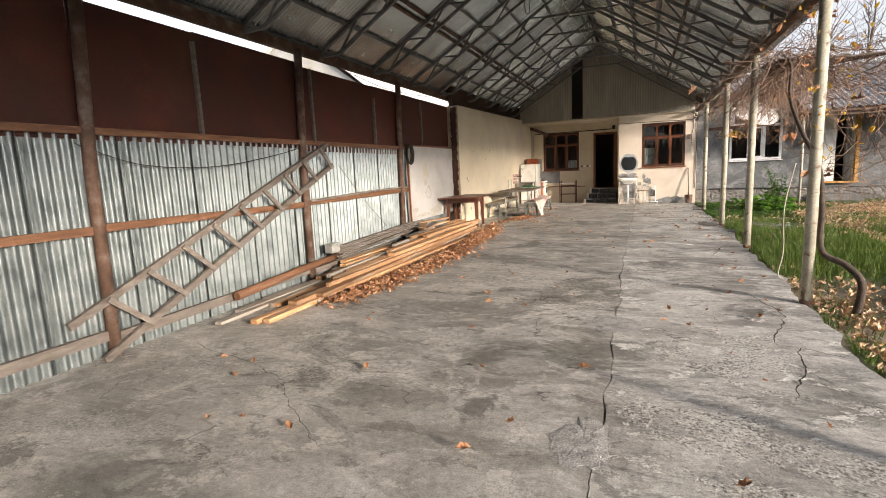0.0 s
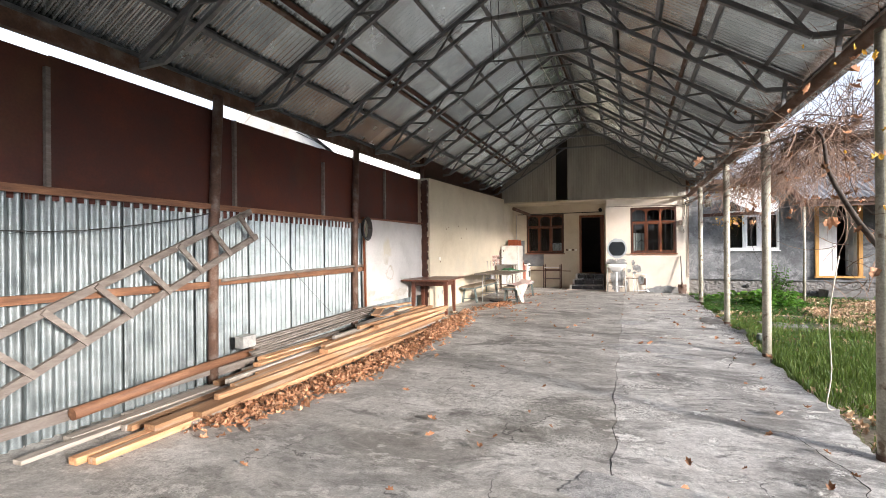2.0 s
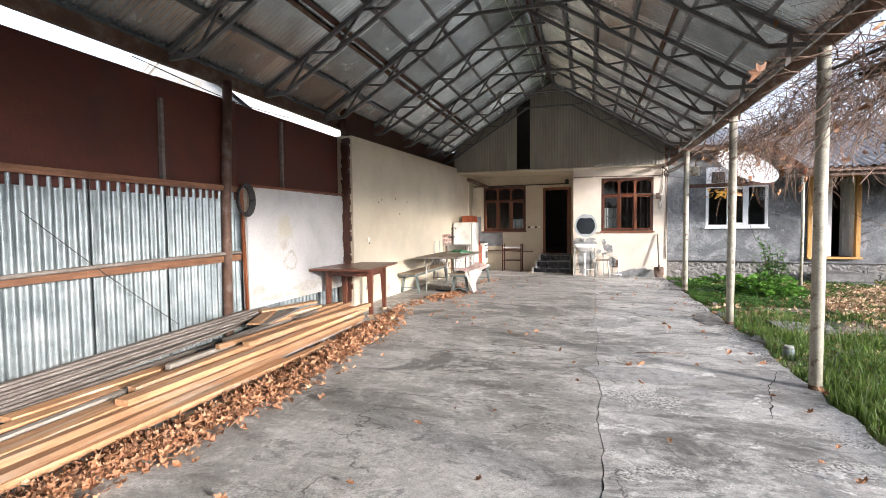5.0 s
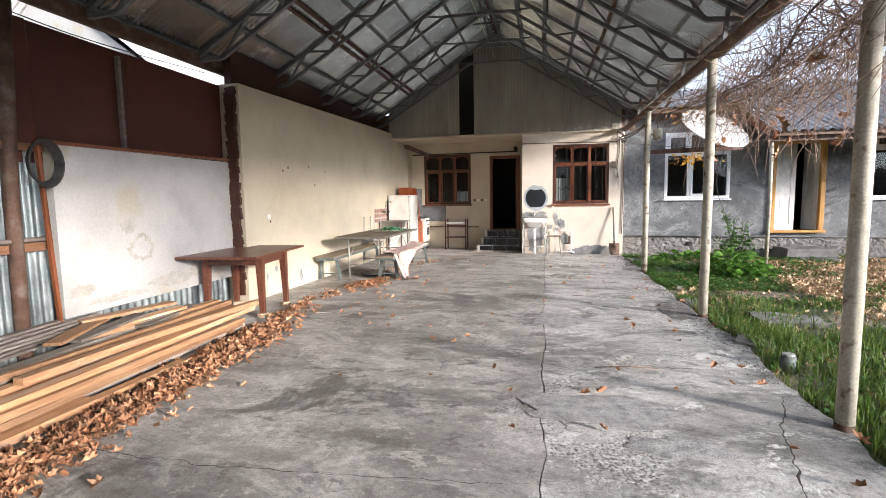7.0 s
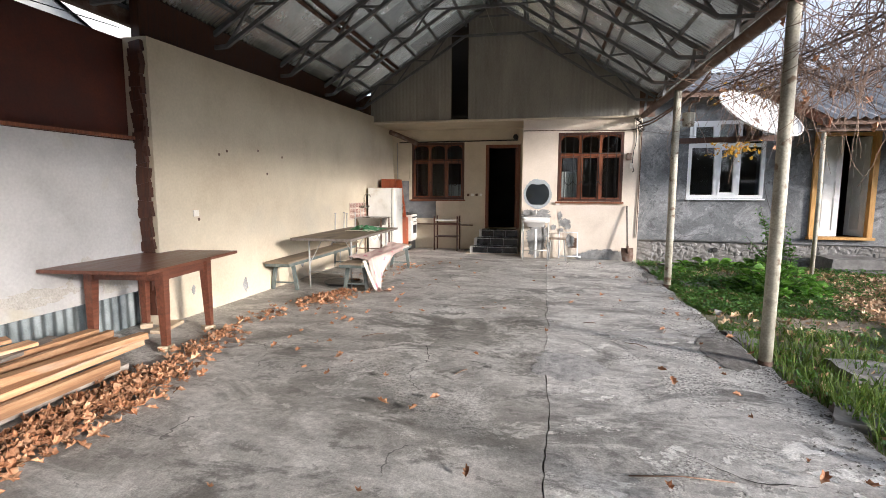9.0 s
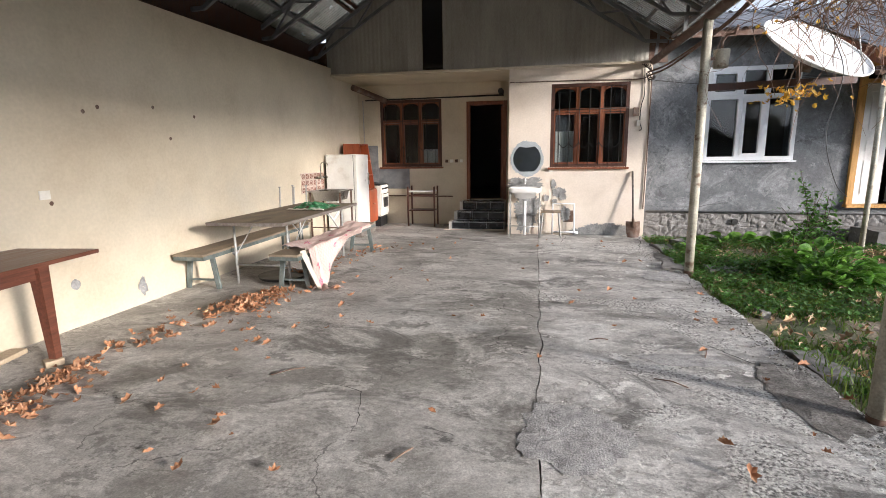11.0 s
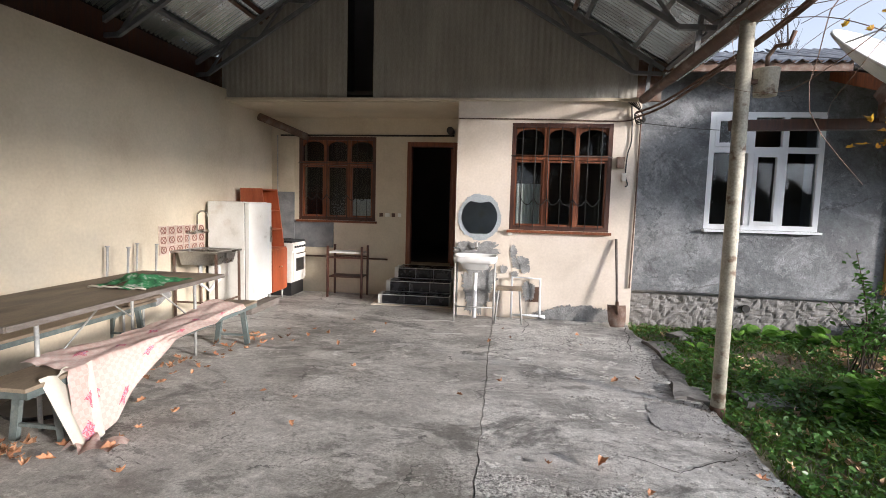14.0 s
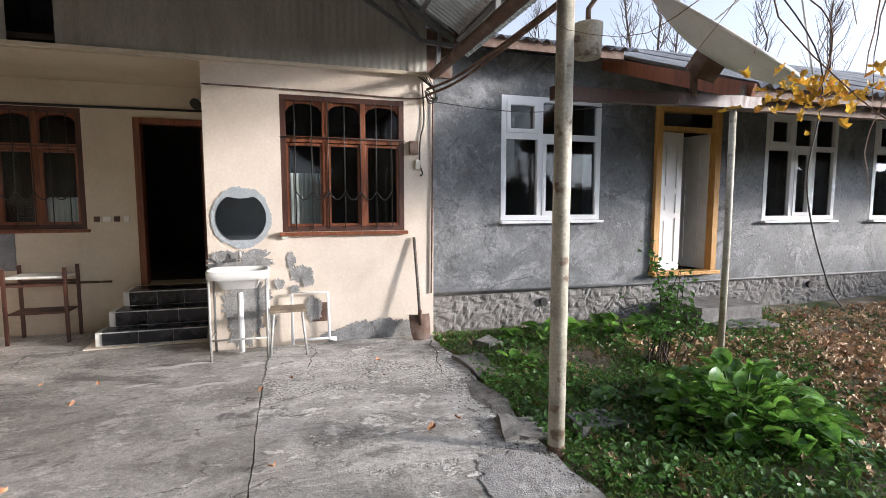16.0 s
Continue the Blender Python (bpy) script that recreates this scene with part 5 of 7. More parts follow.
part("shelf", boxes([((-2.55, 18.75, g + 0.32), (0.51, 0.31, 0.02))]), DARKWOOD, t)
for py in (18.58, 18.92):
    part("rail", boxes([((-2.55, py, g + 0.62), (0.51, 0.02, 0.025))]), DARKWOOD, t)
bm = bmesh.new()
tube(bm, [(-3.6, RY - 0.03, 0.72), (-1.98, RY - 0.03, 0.7)], 0.013, 8)
solid("water_pipe", bm, POSTRUST, "brown water pipe along the porch wall", "pipe")
bm = bmesh.new()
tube(bm, [(-3.78, RY - 0.025, 2.66), (-0.95, RY - 0.025, 2.68)], 0.014, 8)
solid("gas_pipe", bm, IRON, "dark gas pipe above the porch window", "pipe")
bm = bmesh.new()
tube(bm, [(-3.84, RY - 0.02, 2.66), (-3.84, RY - 0.02, 0.95)], 0.011, 8)
solid("gas_pipe", bm, GREYTUBE, "thin grey gas pipe down to the stove", "pipe")
bm = bmesh.new()
tube(bm, [(-3.78, 18.3, 2.83), (-3.35, RY + 0.02, 2.64)], 0.055, 14)
solid("flue_pipe", bm, POSTRUST, "brown stove flue pipe coming out of the wall", "pipe")
bm = bmesh.new()
tube(bm, [(-1.0, 18.85, 2.74), (-1.0, RY + 0.02, 2.74)], 0.055, 14)
solid("flue_pipe", bm, IRON, "short dark flue pipe above the door", "pipe")
for k in range(4):
    bm = boxes([((-2.1 + 0.1 * k, RY - 0.008, 1.42), (0.055 if k != 1 else 0.075, 0.02, 0.06))])
    solid("switch", bm, (POSTRUST, ENAMEL, POSTRUST, ENAMEL)[k], "small worn switch box on the porch wall", "switch", "", "switches", 0.003)
solid("splash_sheet", boxes([((-3.7, RY - 0.024, 1.3), (0.3, 0.012, 0.9))]), STEEL, "dark grey sheet on the wall behind the cabinet", "sheet")
solid("meter_panel", boxes([((-3.68, RY - 0.006, 2.2), (0.26, 0.014, 0.8))]), CREAM, "cream painted panel beside the porch window", "panel")

# tiled steps
g = gz(18.5)
t = thing("tiled_steps", (-1.35, 18.75, g), "three steps faced with black tiles and pale edges", "steps")
part("core", boxes([((-1.34, 18.88, g + 0.245), (0.9, 0.34, 0.49)), ((-1.37, 18.6, g + 0.16), (0.98, 0.28, 0.32)), ((-1.4, 18.38, g + 0.075), (1.06, 0.26, 0.15))]), WHITEPAINT, t, "pale cement core")
part("base_slab", boxes([((-1.42, 18.42, g + 0.004), (1.2, 0.5, 0.012))]), PINKCREAM, t, "pale cement skirt", 0.004)
for (xa, xb), y, zt, yb, zlo in (((-1.78, -0.9), 18.70, 0.49, RY - 0.01, 0.33), ((-1.85, -0.89), 18.45, 0.32, 18.705, 0.16), ((-1.92, -0.88), 18.24, 0.15, 18.455, 0.01)):
    n = 3
    for k in range(n):
        a, b = xa + 0.05 + (xb - xa - 0.05) * k / n, xa + 0.05 + (xb - xa - 0.05) * (k + 1) / n
        part("tile", boxes([(((a + b) / 2, y, g + (zlo + zt) / 2), (b - a - 0.008, 0.012, zt - zlo - 0.02))]), BLACKTILE, t)
        part("tile", boxes([(((a + b) / 2, (y + yb) / 2 + 0.01, g + zt + 0.006), (b - a - 0.008, yb - y, 0.012))]), BLACKTILE, t)

# ================= along the house front =================


def blob(cx, cz, rx, rz, seed, y, cut=0.0, rag=1.0):
    """An irregular thin patch on a wall facing -y."""
    bm = bmesh.new()
    n = 180
    ring = []
    for i in range(n):
        a = 2 * math.pi * i / n
        r = 1 + rag * 0.35 * noise.noise((math.cos(a) * 1.7, math.sin(a) * 1.7, seed)) + rag * 0.3 * noise.noise((math.cos(a) * 5, math.sin(a) * 5, seed)) + rag * 0.24 * noise.noise((math.cos(a) * 13, math.sin(a) * 13, seed)) + rag * 0.16 * noise.noise((math.cos(a) * 34, math.sin(a) * 34, seed))
        ring.append((cx + rx * r * math.cos(a), max(cut, cz + rz * r * math.sin(a))))
    A = [bm.verts.new((px, y - 0.004, pz)) for px, pz in ring]
    M = bm.verts.new((cx, y - 0.004, max(cut + 0.02, cz)))
    for i in range(n):
        bm.faces.new((A[i], A[(i + 1) % n], M))
    return bm


front = bpy.data.objects["wall_front"]
g = gz(17.8)
PATCHES = ((-0.47, 1.0, 0.31, 0.13, 1), (-0.45, 0.55, 0.2, 0.38, 2), (0.1, 0.88, 0.12, 0.08, 3), (0.0, 1.02, 0.045, 0.09, 4), (0.78, 0.2, 0.3, 0.12, 5), (0.47, 0.18, 0.18, 0.08, 6), (1.1, 0.22, 0.2, 0.12, 7),
           (0.22, 0.5, 0.09, 0.12, 8), (0.16, 0.8, 0.06, 0.07, 9), (0.03, 0.72, 0.05, 0.04, 10), (-0.12, 0.78, 0.05, 0.06, 11), (-0.68, 1.08, 0.07, 0.05, 12), (0.95, 0.3, 0.12, 0.05, 13), (-0.2, 0.4, 0.05, 0.07, 14))
for cx, cz, rx, rz, sd in PATCHES:
    part("bare_patch", blob(cx, cz, rx, rz, sd, FY - 0.0015 * sd, g), CEMENT, front, "bare grey cement where plaster fell off")
# grey plaster ring and round mirror
t = thing("mirror", (-0.46, FY, 1.17), "round dark mirror set in a rough grey cement ring", "mirror")
bm = blob(-0.46, 1.46, 0.285, 0.305, 21, FY - 0.004, 0, 0.15)
part("cement_ring", bm, surf("blue_grey_cement", [(0.3, 0.33, 0.35), (0.4, 0.43, 0.45)], 8, 6, (0.7, 0.9), bump=0.2), t, "blue grey cement surround")
MIRROR = bpy.data.materials.new("dark_mirror")
MIRROR.use_nodes = True
mb = MIRROR.node_tree.nodes["Principled BSDF"]
mb.inputs["Base Color"].default_value = (0.42, 0.47, 0.5, 1)
mb.inputs["Metallic"].default_value, mb.inputs["Roughness"].default_value = 1.0, 0.04
bm = bmesh.new()
ring = []
for i in range(36):
    a = 2 * math.pi * i / 36
    ring.append((-0.46 + 0.235 * math.cos(a), max(1.24, min(1.67 + 0.02 * math.sin(3 * a), 1.46 + 0.25 * math.sin(a)))))
A = [bm.verts.new((px, FY - 0.014, pz)) for px, pz in ring]
B = [bm.verts.new((px, FY - 0.006, pz)) for px, pz in ring]
bm.faces.new(A)
for i in range(36):
    bm.faces.new((A[i], A[(i + 1) % 36], B[(i + 1) % 36], B[i]))
part("glass", bm, MIRROR, t, "dark silvered glass")

# wash basin on a tube stand
t = thing("wash_basin", (-0.47, 17.55, g), "white porcelain wash basin on a grey tube stand", "basin")
bm = bmesh.new()
prof = [(0.0, 0.1), (0.6, 0.11), (0.84, 0.17), (0.92, 0.235), (1.0, 0.24), (1.02, 0.22), (1.0, 0.155), (0.72, 0.145), (0.6, 0.06), (0.0, 0.04)]
rings = []
for k, h in prof:
    r = []
    for i in range(32):
        a = 2 * math.pi * i / 32
        ca, sa = math.cos(a), math.sin(a)
        e = 0.35
        r.append(bm.verts.new((-0.48 + 0.275 * k * math.copysign(abs(ca) ** e, ca), 17.56 + 0.2 * k * math.copysign(abs(sa) ** e, sa), g + 0.61 + h)))
    rings.append(r)
for A, B in zip(rings, rings[1:]):
    for i in range(32):
        bm.faces.new((A[i], A[(i + 1) % 32], B[(i + 1) % 32], B[i])).smooth = True
part("bowl", bm, PORCELAIN, t)
for px in (-0.73, -0.23):
    for py in (17.4, 17.74):
        bm = bmesh.new()
        tube(bm, [(px, py, g), (px, py, g + 0.78)], 0.012, 8)
        part("leg", bm, GREYTUBE, t)
    bm = bmesh.new()
    tube(bm, [(px, 17.4, g + 0.2), (px, 17.74, g + 0.2)], 0.009, 6)
    part("side_bar", bm, GREYTUBE, t)
for pz in (0.2, 0.78):
    bm = bmesh.new()
    tube(bm, [(-0.73, 17.4, g + pz), (-0.23, 17.4, g + pz)], 0.01, 6)
    part("front_bar", bm, GREYTUBE, t)
bm = bmesh.new()
tube(bm, [(-0.48, 17.6, g + 0.61), (-0.48, 17.6, g + 0.02)], 0.028, 10)
part("drain_pipe", bm, WHITEPVC, t, "white plastic drain pipe")
bm = bmesh.new()
tube(bm, [(-0.48, 17.77, g + 0.92), (-0.48, 17.73, g + 0.93), (-0.48, 17.64, g + 0.92), (-0.48, 17.63, g + 0.9)], 0.016, 8)
bmesh.ops.create_cone(bm, cap_ends=True, segments=10, radius1=0.02, radius2=0.015, depth=0.06, matrix=pose(-0.48, 17.73, g + 0.97))
part("tap", bm, CHROME, t, "chrome tap")

# small stool
t = thing("stool", (-0.05, 17.5, g), "small old stool with tube legs beside the basin", "stool")
part("seat", boxes([((-0.04, 17.52, g + 0.44), (0.33, 0.26, 0.025))]), TABLETOP, t, "", 0.006)
for sx in (-1, 1):
    for sy in (-1, 1):
        bm = bmesh.new()
        tube(bm, [(-0.04 + sx * 0.17, 17.52 + sy * 0.13, g), (-0.04 + sx * 0.13, 17.52 + sy * 0.1, g + 0.43)], 0.011, 8)
        part("leg", bm, GREYTUBE, t)
    bm = bmesh.new()
    tube(bm, [(-0.04 + sx * 0.155, 17.4, g + 0.12), (-0.04 + sx * 0.155, 17.64, g + 0.12)], 0.008, 6)
    part("stretcher", bm, GREYTUBE, t)
# white pipe loop
bm = bmesh.new()
tube(bm, [(0.0, 17.72, g + 0.02), (0.0, 17.72, g + 0.56), (0.36, 17.72, g + 0.55), (0.37, 17.72, g + 0.05), (0.44, 17.7, g + 0.04)], 0.016, 10)
tube(bm, [(0.02, 17.72, g + 0.06), (0.44, 17.72, g + 0.06)], 0.014, 8)
solid("white_pipe", bm, WHITEPVC, "bent white plastic water pipe standing by the wall", "pipe")
solid("wall_niche", boxes([((0.27, FY - 0.004, g + 0.33), (0.17, 0.02, 0.2))]), POSTRUST, "dark rusty opening low in the house front", "niche")

# shovel
t = thing("shovel", (1.33, 17.6, g), "old shovel with wooden handle leaning on the wall", "shovel")
bm = bmesh.new()
tube(bm, [(1.325, 17.6, g + 0.2), (1.315, 17.68, g + 0.65), (1.3, 17.77, g + 1.1)], 0.017, 8)
part("handle", bm, OLDWOOD, t)
bm = sheet_of(lambda u, v: Vector((1.325 + (u - 0.5) * 0.23 * (1 - 0.25 * v ** 4), 17.62 - 0.1 * v + 0.03 * (2 * u - 1) ** 2, g + 0.27 - 0.26 * v)), 8, 8)
part("blade", bm, POSTRUST, t)
bm = bmesh.new()
tube(bm, [(1.326, 17.59, g + 0.16), (1.323, 17.615, g + 0.32)], 0.023, 8)
part("socket", bm, POSTRUST, t)

# electrical boxes, cables and pipes at the corner of the house
solid("fuse_box", boxes([((1.3, FY - 0.03, 2.2), (0.09, 0.06, 0.14))]), POSTRUST, "small brown fuse box on the house front", "box", "", "", 0.006)
solid("switch_box", boxes([((1.35, FY - 0.02, 2.02), (0.05, 0.04, 0.1))]), ENAMEL, "small white socket on the house front", "socket", "", "", 0.005)
solid("switch_box", boxes([((-0.05, FY - 0.02, 1.27), (0.06, 0.035, 0.06))]), ENAMEL, "small white socket below the window corner", "socket", "", "", 0.005)
CABLE = surf("black_cable", [(0.02, 0.02, 0.02), (0.04, 0.038, 0.035)], 6, 4, (0.5, 0.7))


def cable(pts, r, label, material=None, name="cable", n=6):
    bm = bmesh.new()
    P = [Vector(p) for p in pts]
    out = []
    for k in range(len(P) - 1):
        a, b, c, d = P[max(k - 1, 0)], P[k], P[k + 1], P[min(k + 2, len(P) - 1)]
        for i in range(8):
            u = i / 8
            out.append(0.5 * ((2 * b) + (c - a) * u + (2 * a - 5 * b + 4 * c - d) * u * u + (3 * b - a - 3 * c + d) * u ** 3))
    out.append(P[-1])
    tube(bm, out, r, n)
    return solid(name, bm, material or CABLE, label, name.replace("_", " "))


cable([(1.4, FY - 0.02, 2.9), (1.42, FY - 0.02, 2.5), (1.38, FY - 0.02, 2.3), (1.37, FY - 0.02, 2.05), (1.4, FY - 0.03, 1.93), (1.37, FY - 0.03, 1.9)], 0.008, "black cable down the house front to a socket")
cable([(-0.77, FY - 0.015, 2.74), (0.3, FY - 0.015, 2.735), (1.3, FY - 0.015, 2.72), (1.45, FY - 0.03, 2.78)], 0.008, "thin cable along the top of the house front", POSTRUST)
cable([(1.52, FY - 0.02, 2.75), (1.515, FY - 0.02, 1.8), (1.5, FY - 0.02, 0.6)], 0.01, "rusty drop pipe at the house corner", POSTRUST, "drop_pipe")
for k in range(5):
    o = 0.03 * k
    cable([(1.35 + o, FY - 0.04, 2.95), (1.5, FY - 0.09 - o, 2.82 - 0.02 * k), (1.56 - o / 2, FY - 0.07, 2.72), (1.47, FY - 0.05, 2.68 + o), (1.42, FY - 0.06, 2.8)], 0.006, "tangled black cable at the house corner")
for k in range(2):
    cable([(1.45, FY - 0.05, 2.76 + 0.06 * k), (1.6, 17.0, 2.78 + 0.05 * k), (1.66 + 0.05 * k, 15.1, 2.86 + 0.06 * k), (1.68, 14.2, 2.95 + 0.06 * k)], 0.014, "dark gas pipe running to the garden post", POSTRUST, "gas_pipe", 8)
cable([(1.45, FY - 0.05, 2.7), (2.3, 17.0, 2.5), (2.9, 15.3, 2.36), (3.85, 16.0, 2.5)], 0.004, "thin wire hanging across the garden")
t = thing("gas_meter", (1.68, 15.06, 2.4), "cream metal gas meter hung on the garden post", "meter")
bm = bmesh.new()
bmesh.ops.create_cone(bm, cap_ends=True, segments=20, radius1=0.075, radius2=0.085, depth=0.19, matrix=pose(1.67, 15.04, 2.54))
part("body", bm, POSTPAINT, t, "", 0.008)
bm = bmesh.new()
tube(bm, [(1.67, 15.04, 2.62), (1.67, 15.04, 2.72), (1.7, 15.0, 2.78), (1.76, 14.95, 2.78), (1.78, 14.93, 2.86)], 0.016, 8)
part("inlet_pipe", bm, POSTRUST, t)
part("bracket", boxes([((1.58, 15.02, 2.54), (0.12, 0.03, 0.03))]), POSTRUST, t)

# beam and satellite dish
bm = bmesh.new()
slab_between(bm, (1.46, 15.06, 2.24), (3.05, 15.12, 2.28), 0.06, 0.075)
solid("cross_beam", bm, DARKWOOD, "rusty square steel beam fixed to the garden post", "beam")
t = thing("satellite_dish", (2.47, 15.1, 2.32), "large white satellite dish on a short bracket", "dish")
C, Nn, R = Vector((2.54, 14.9, 2.6)), Vector((0.3, -0.56, 0.78)).normalized(), 0.56
U = Nn.orthogonal().normalized()
V = Nn.cross(U)
bm = bmesh.new()
for off in (0.0, -0.012):
    rings = [[bm.verts.new(C + (U * math.cos(a) + V * math.sin(a)) * (R * k / 8) + Nn * (0.13 * (k / 8) ** 2 - 0.13 + off)) for a in [2 * math.pi * i / 40 for i in range(40)]] for k in range(1, 9)]
    for A, B in zip(rings, rings[1:]):
        for i in range(40):
            bm.faces.new((A[i], A[(i + 1) % 40], B[(i + 1) % 40], B[i])).smooth = True
    bm.faces.new(rings[0])
part("reflector", bm, WHITEPAINT, t)
bm = bmesh.new()
tube(bm, [C + (U * math.cos(a) + V * math.sin(a)) * R for a in [2 * math.pi * i / 40 for i in range(41)]], 0.012, 6, None, False)
part("rim", bm, WHITEPAINT, t)
bm = bmesh.new()
tube(bm, [(2.47, 15.08, 2.28), (2.47, 15.08, 2.5), C - Nn * 0.15], 0.025, 8)
box(bm, tuple(C - Nn * 0.19), (0.14, 0.14, 0.12), (40, 10, 0))
part("bracket", bm, POSTRUST, t)
feed = C + Nn * 0.5
for a in (0.3, 2.4, 4.5):
    bm = bmesh.new()
    tube(bm, [C + (U * math.cos(a) + V * math.sin(a)) * R, feed], 0.006, 6)
    part("strut", bm, GREYTUBE, t)
bm = bmesh.new()
tube(bm, [feed - Nn * 0.05, feed + Nn * 0.08], 0.035, 10)
part("feed_horn", bm, GREYTUBE, t)

# ================= along the sheet wall =================
t = thing("ladder", (-4.28, 4.3, 0.0), "weathered grey wooden ladder laid slanting against the wall", "ladder")
ua, ub = Vector((-4.31, 2.5, 0.38)), Vector((-4.31, 6.32, 1.95))
la, lb = Vector((-4.27, 2.72, 0.02)), Vector((-4.31, 6.42, 1.66))
bm = bmesh.new()
slab_between(bm, ua, ub, 0.04, 0.065)
part("rail", bm, OLDWOOD, t, "", 0.004)
bm = bmesh.new()
slab_between(bm, la, lb, 0.04, 0.065)
part("rail", bm, OLDWOOD, t, "", 0.004)
for k in range(9):
    f = 0.09 + 0.107 * k
    a, b = ua.lerp(ub, f), la.lerp(lb, f + 0.035)
    bm = bmesh.new()
    d = (b - a).normalized() * 0.02
    slab_between(bm, a - d + Vector((0.035, 0, 0)), b + d + Vector((0.035, 0, 0)), 0.025, 0.05)
    part("rung", bm, OLDWOOD, t, "", 0.003)

# planks
def plank(y0, y1, xa, xb, z0, z1, w, h, material, label):
    bm = bmesh.new()
    n = 8
    bend = rng.uniform(-0.015, 0.015)
    pts = [Vector((xa + (xb - xa) * k / n, y0 + (y1 - y0) * k / n, z0 + (z1 - z0) * k / n + bend * math.sin(math.pi * k / n))) for k in range(n + 1)]
    A = []
    for p in pts:
        A.append([bm.verts.new(p + Vector((sx * w / 2, 0, sz * h / 2))) for sx, sz in ((-1, -1), (1, -1), (1, 1), (-1, 1))])
    for P, Q in zip(A, A[1:]):
        for i in range(4):
            bm.faces.new((P[i], P[(i + 1) % 4], Q[(i + 1) % 4], Q[i]))
    bm.faces.new(A[0][::-1])
    bm.faces.new(A[-1])
    return solid("plank", bm, material, label, "plank", "", "lumber stack")


for layer in range(5):
    count = (8, 7, 6, 4, 3)[layer]
    for k in range(count):
        w, h = rng.choice(((0.1, 0.045), (0.12, 0.045), (0.08, 0.05), (0.05, 0.05)))
        f = k / max(1, count - 1)
        x_mid = -3.42 - 0.02 * layer - f * (0.72 - 0.06 * layer)
        y0 = 4.0 + 0.25 * layer + rng.uniform(0, 1.0) + 0.9 * f * (layer > 0) + (0.6 * layer if layer > 2 else 0)
        y1 = min(10.5, y0 + rng.uniform(3.6, 5.6))
        if layer == 0 and k < 3:
            y0, y1 = (3.95, 3.9, 4.7)[k], (9.2, 8.4, 10.4)[k]
        z = 0.03 + 0.055 * layer
        skew = rng.uniform(-0.14, 0.1)
        xs = (x_mid - 0.10 - skew * 0.5, x_mid + 0.06 + skew)
        if layer == 0 and k < 3:
            xs = ((-3.6, -3.72, -3.55)[k], (-3.24, -3.36, -3.5)[k])
        mat = GREYPLANK if rng.random() < 0.22 else PLANK
        plank(y0, y1, xs[0], xs[1], gz(y0) + z, gz(y1) + z + 0.01, w, h, mat, "weathered grey plank in a stack" if mat is GREYPLANK else "sawn orange brown plank in a loose stack")
plank(3.75, 6.3, -4.05, -4.12, 0.05, 0.1, 0.09, 0.03, GREYPLANK, "grey board lying beside the stack")
bm = bmesh.new()
tube(bm, [(-4.26, 4.25, 0.2), (-4.24, 5.4, 0.28), (-4.2, 6.7, 0.34)], 0.05, 10, 0.045)
solid("log", bm, WOODRAIL, "long brown round log resting along the wall", "log")
for k in range(7):
    plank(6.0 + 0.2 * rng.random(), 8.9 + 0.5 * rng.random(), -4.05 - 0.03 * k, -4.2 - 0.012 * k, 0.33 + 0.018 * k, 0.4 + 0.02 * k, 0.06, 0.02, OLDWOOD, "thin grey slat on top of the stack")
for py, pz, ang in ((9.2, 0.42, 8), (9.7, 0.38, -12), (9.0, 0.45, 20), (9.9, 0.35, 5), (9.5, 0.48, -25)):
    bm = boxes([((-4.0 + 0.05 * math.sin(py * 9), py, gz(py) + pz - 0.1), (0.13, 0.8, 0.025), (2, 0, ang))])
    solid("plank", bm, rng.choice((OLDWOOD, PLANK)), "short board lying loose on the stack", "plank", "", "lumber stack")
t = thing("white_box", (-4.2, 6.1, 0.4), "small dirty white box standing on the planks", "box")
part("body", boxes([((-4.2, 6.1, 0.455), (0.12, 0.2, 0.12))]), GREYTUBE, t, "", 0.008)
part("lid", boxes([((-4.2, 6.1, 0.52), (0.13, 0.21, 0.015))]), GREYTUBE, t, "", 0.004)
t = thing("wire_coil", (-4.28, 9.0, 1.84), "black wire coil hanging on the rusty post", "coil")
for k in range(5):
    bm = bmesh.new()
    tube(bm, [(-4.27 + 0.012 * k, 9.0 + (0.12 + 0.006 * k) * math.cos(a), 1.84 + (0.16 + 0.008 * k) * math.sin(a)) for a in [2 * math.pi * q / 22 for q in range(23)]], 0.012, 6)
    part("turn", bm, CABLE, t)
cable([(-4.36, 2.8, 1.86), (-4.36, 3.4, 1.68), (-4.36, 4.3, 1.66), (-4.36, 5.3, 1.8), (-4.36, 5.9, 1.93)], 0.005, "slack black wire along the sheet wall")
cable([(-4.32, 6.6, 1.66), (-4.34, 7.3, 1.1), (-4.3, 8.0, 0.55)], 0.004, "thin wire hanging down the sheet wall")
cable([(-4.35, 5.9, 1.16), (-4.35, 7.4, 1.2), (-4.35, 9.05, 1.22)], 0.02, "old wooden pole lying on the middle rail", OLDWOOD, "wooden_pole")
cable([(-5.2, 8.4, 3.42), (-5.2, 10.2, 3.3), (-5.2, 12.4, 3.4)], 0.006, "thin wire slung behind the sheet wall")
# ragged dark joint between the panel and the cream wall
bm = bmesh.new()
for k in range(40):
    z = 0.25 + 2.7 * k / 40
    box(bm, (-4.25 - 0.008 * (k % 3), 11.58, z + 0.04), (0.1 + 0.05 * rng.random(), 0.03 + 0.05 * rng.random(), 0.1), (0, rng.uniform(-12, 12), rng.uniform(-8, 8)))
solid("trim", bm, DARKWOOD, "ragged dark broken brick edge between the walls", "trim", "structure")

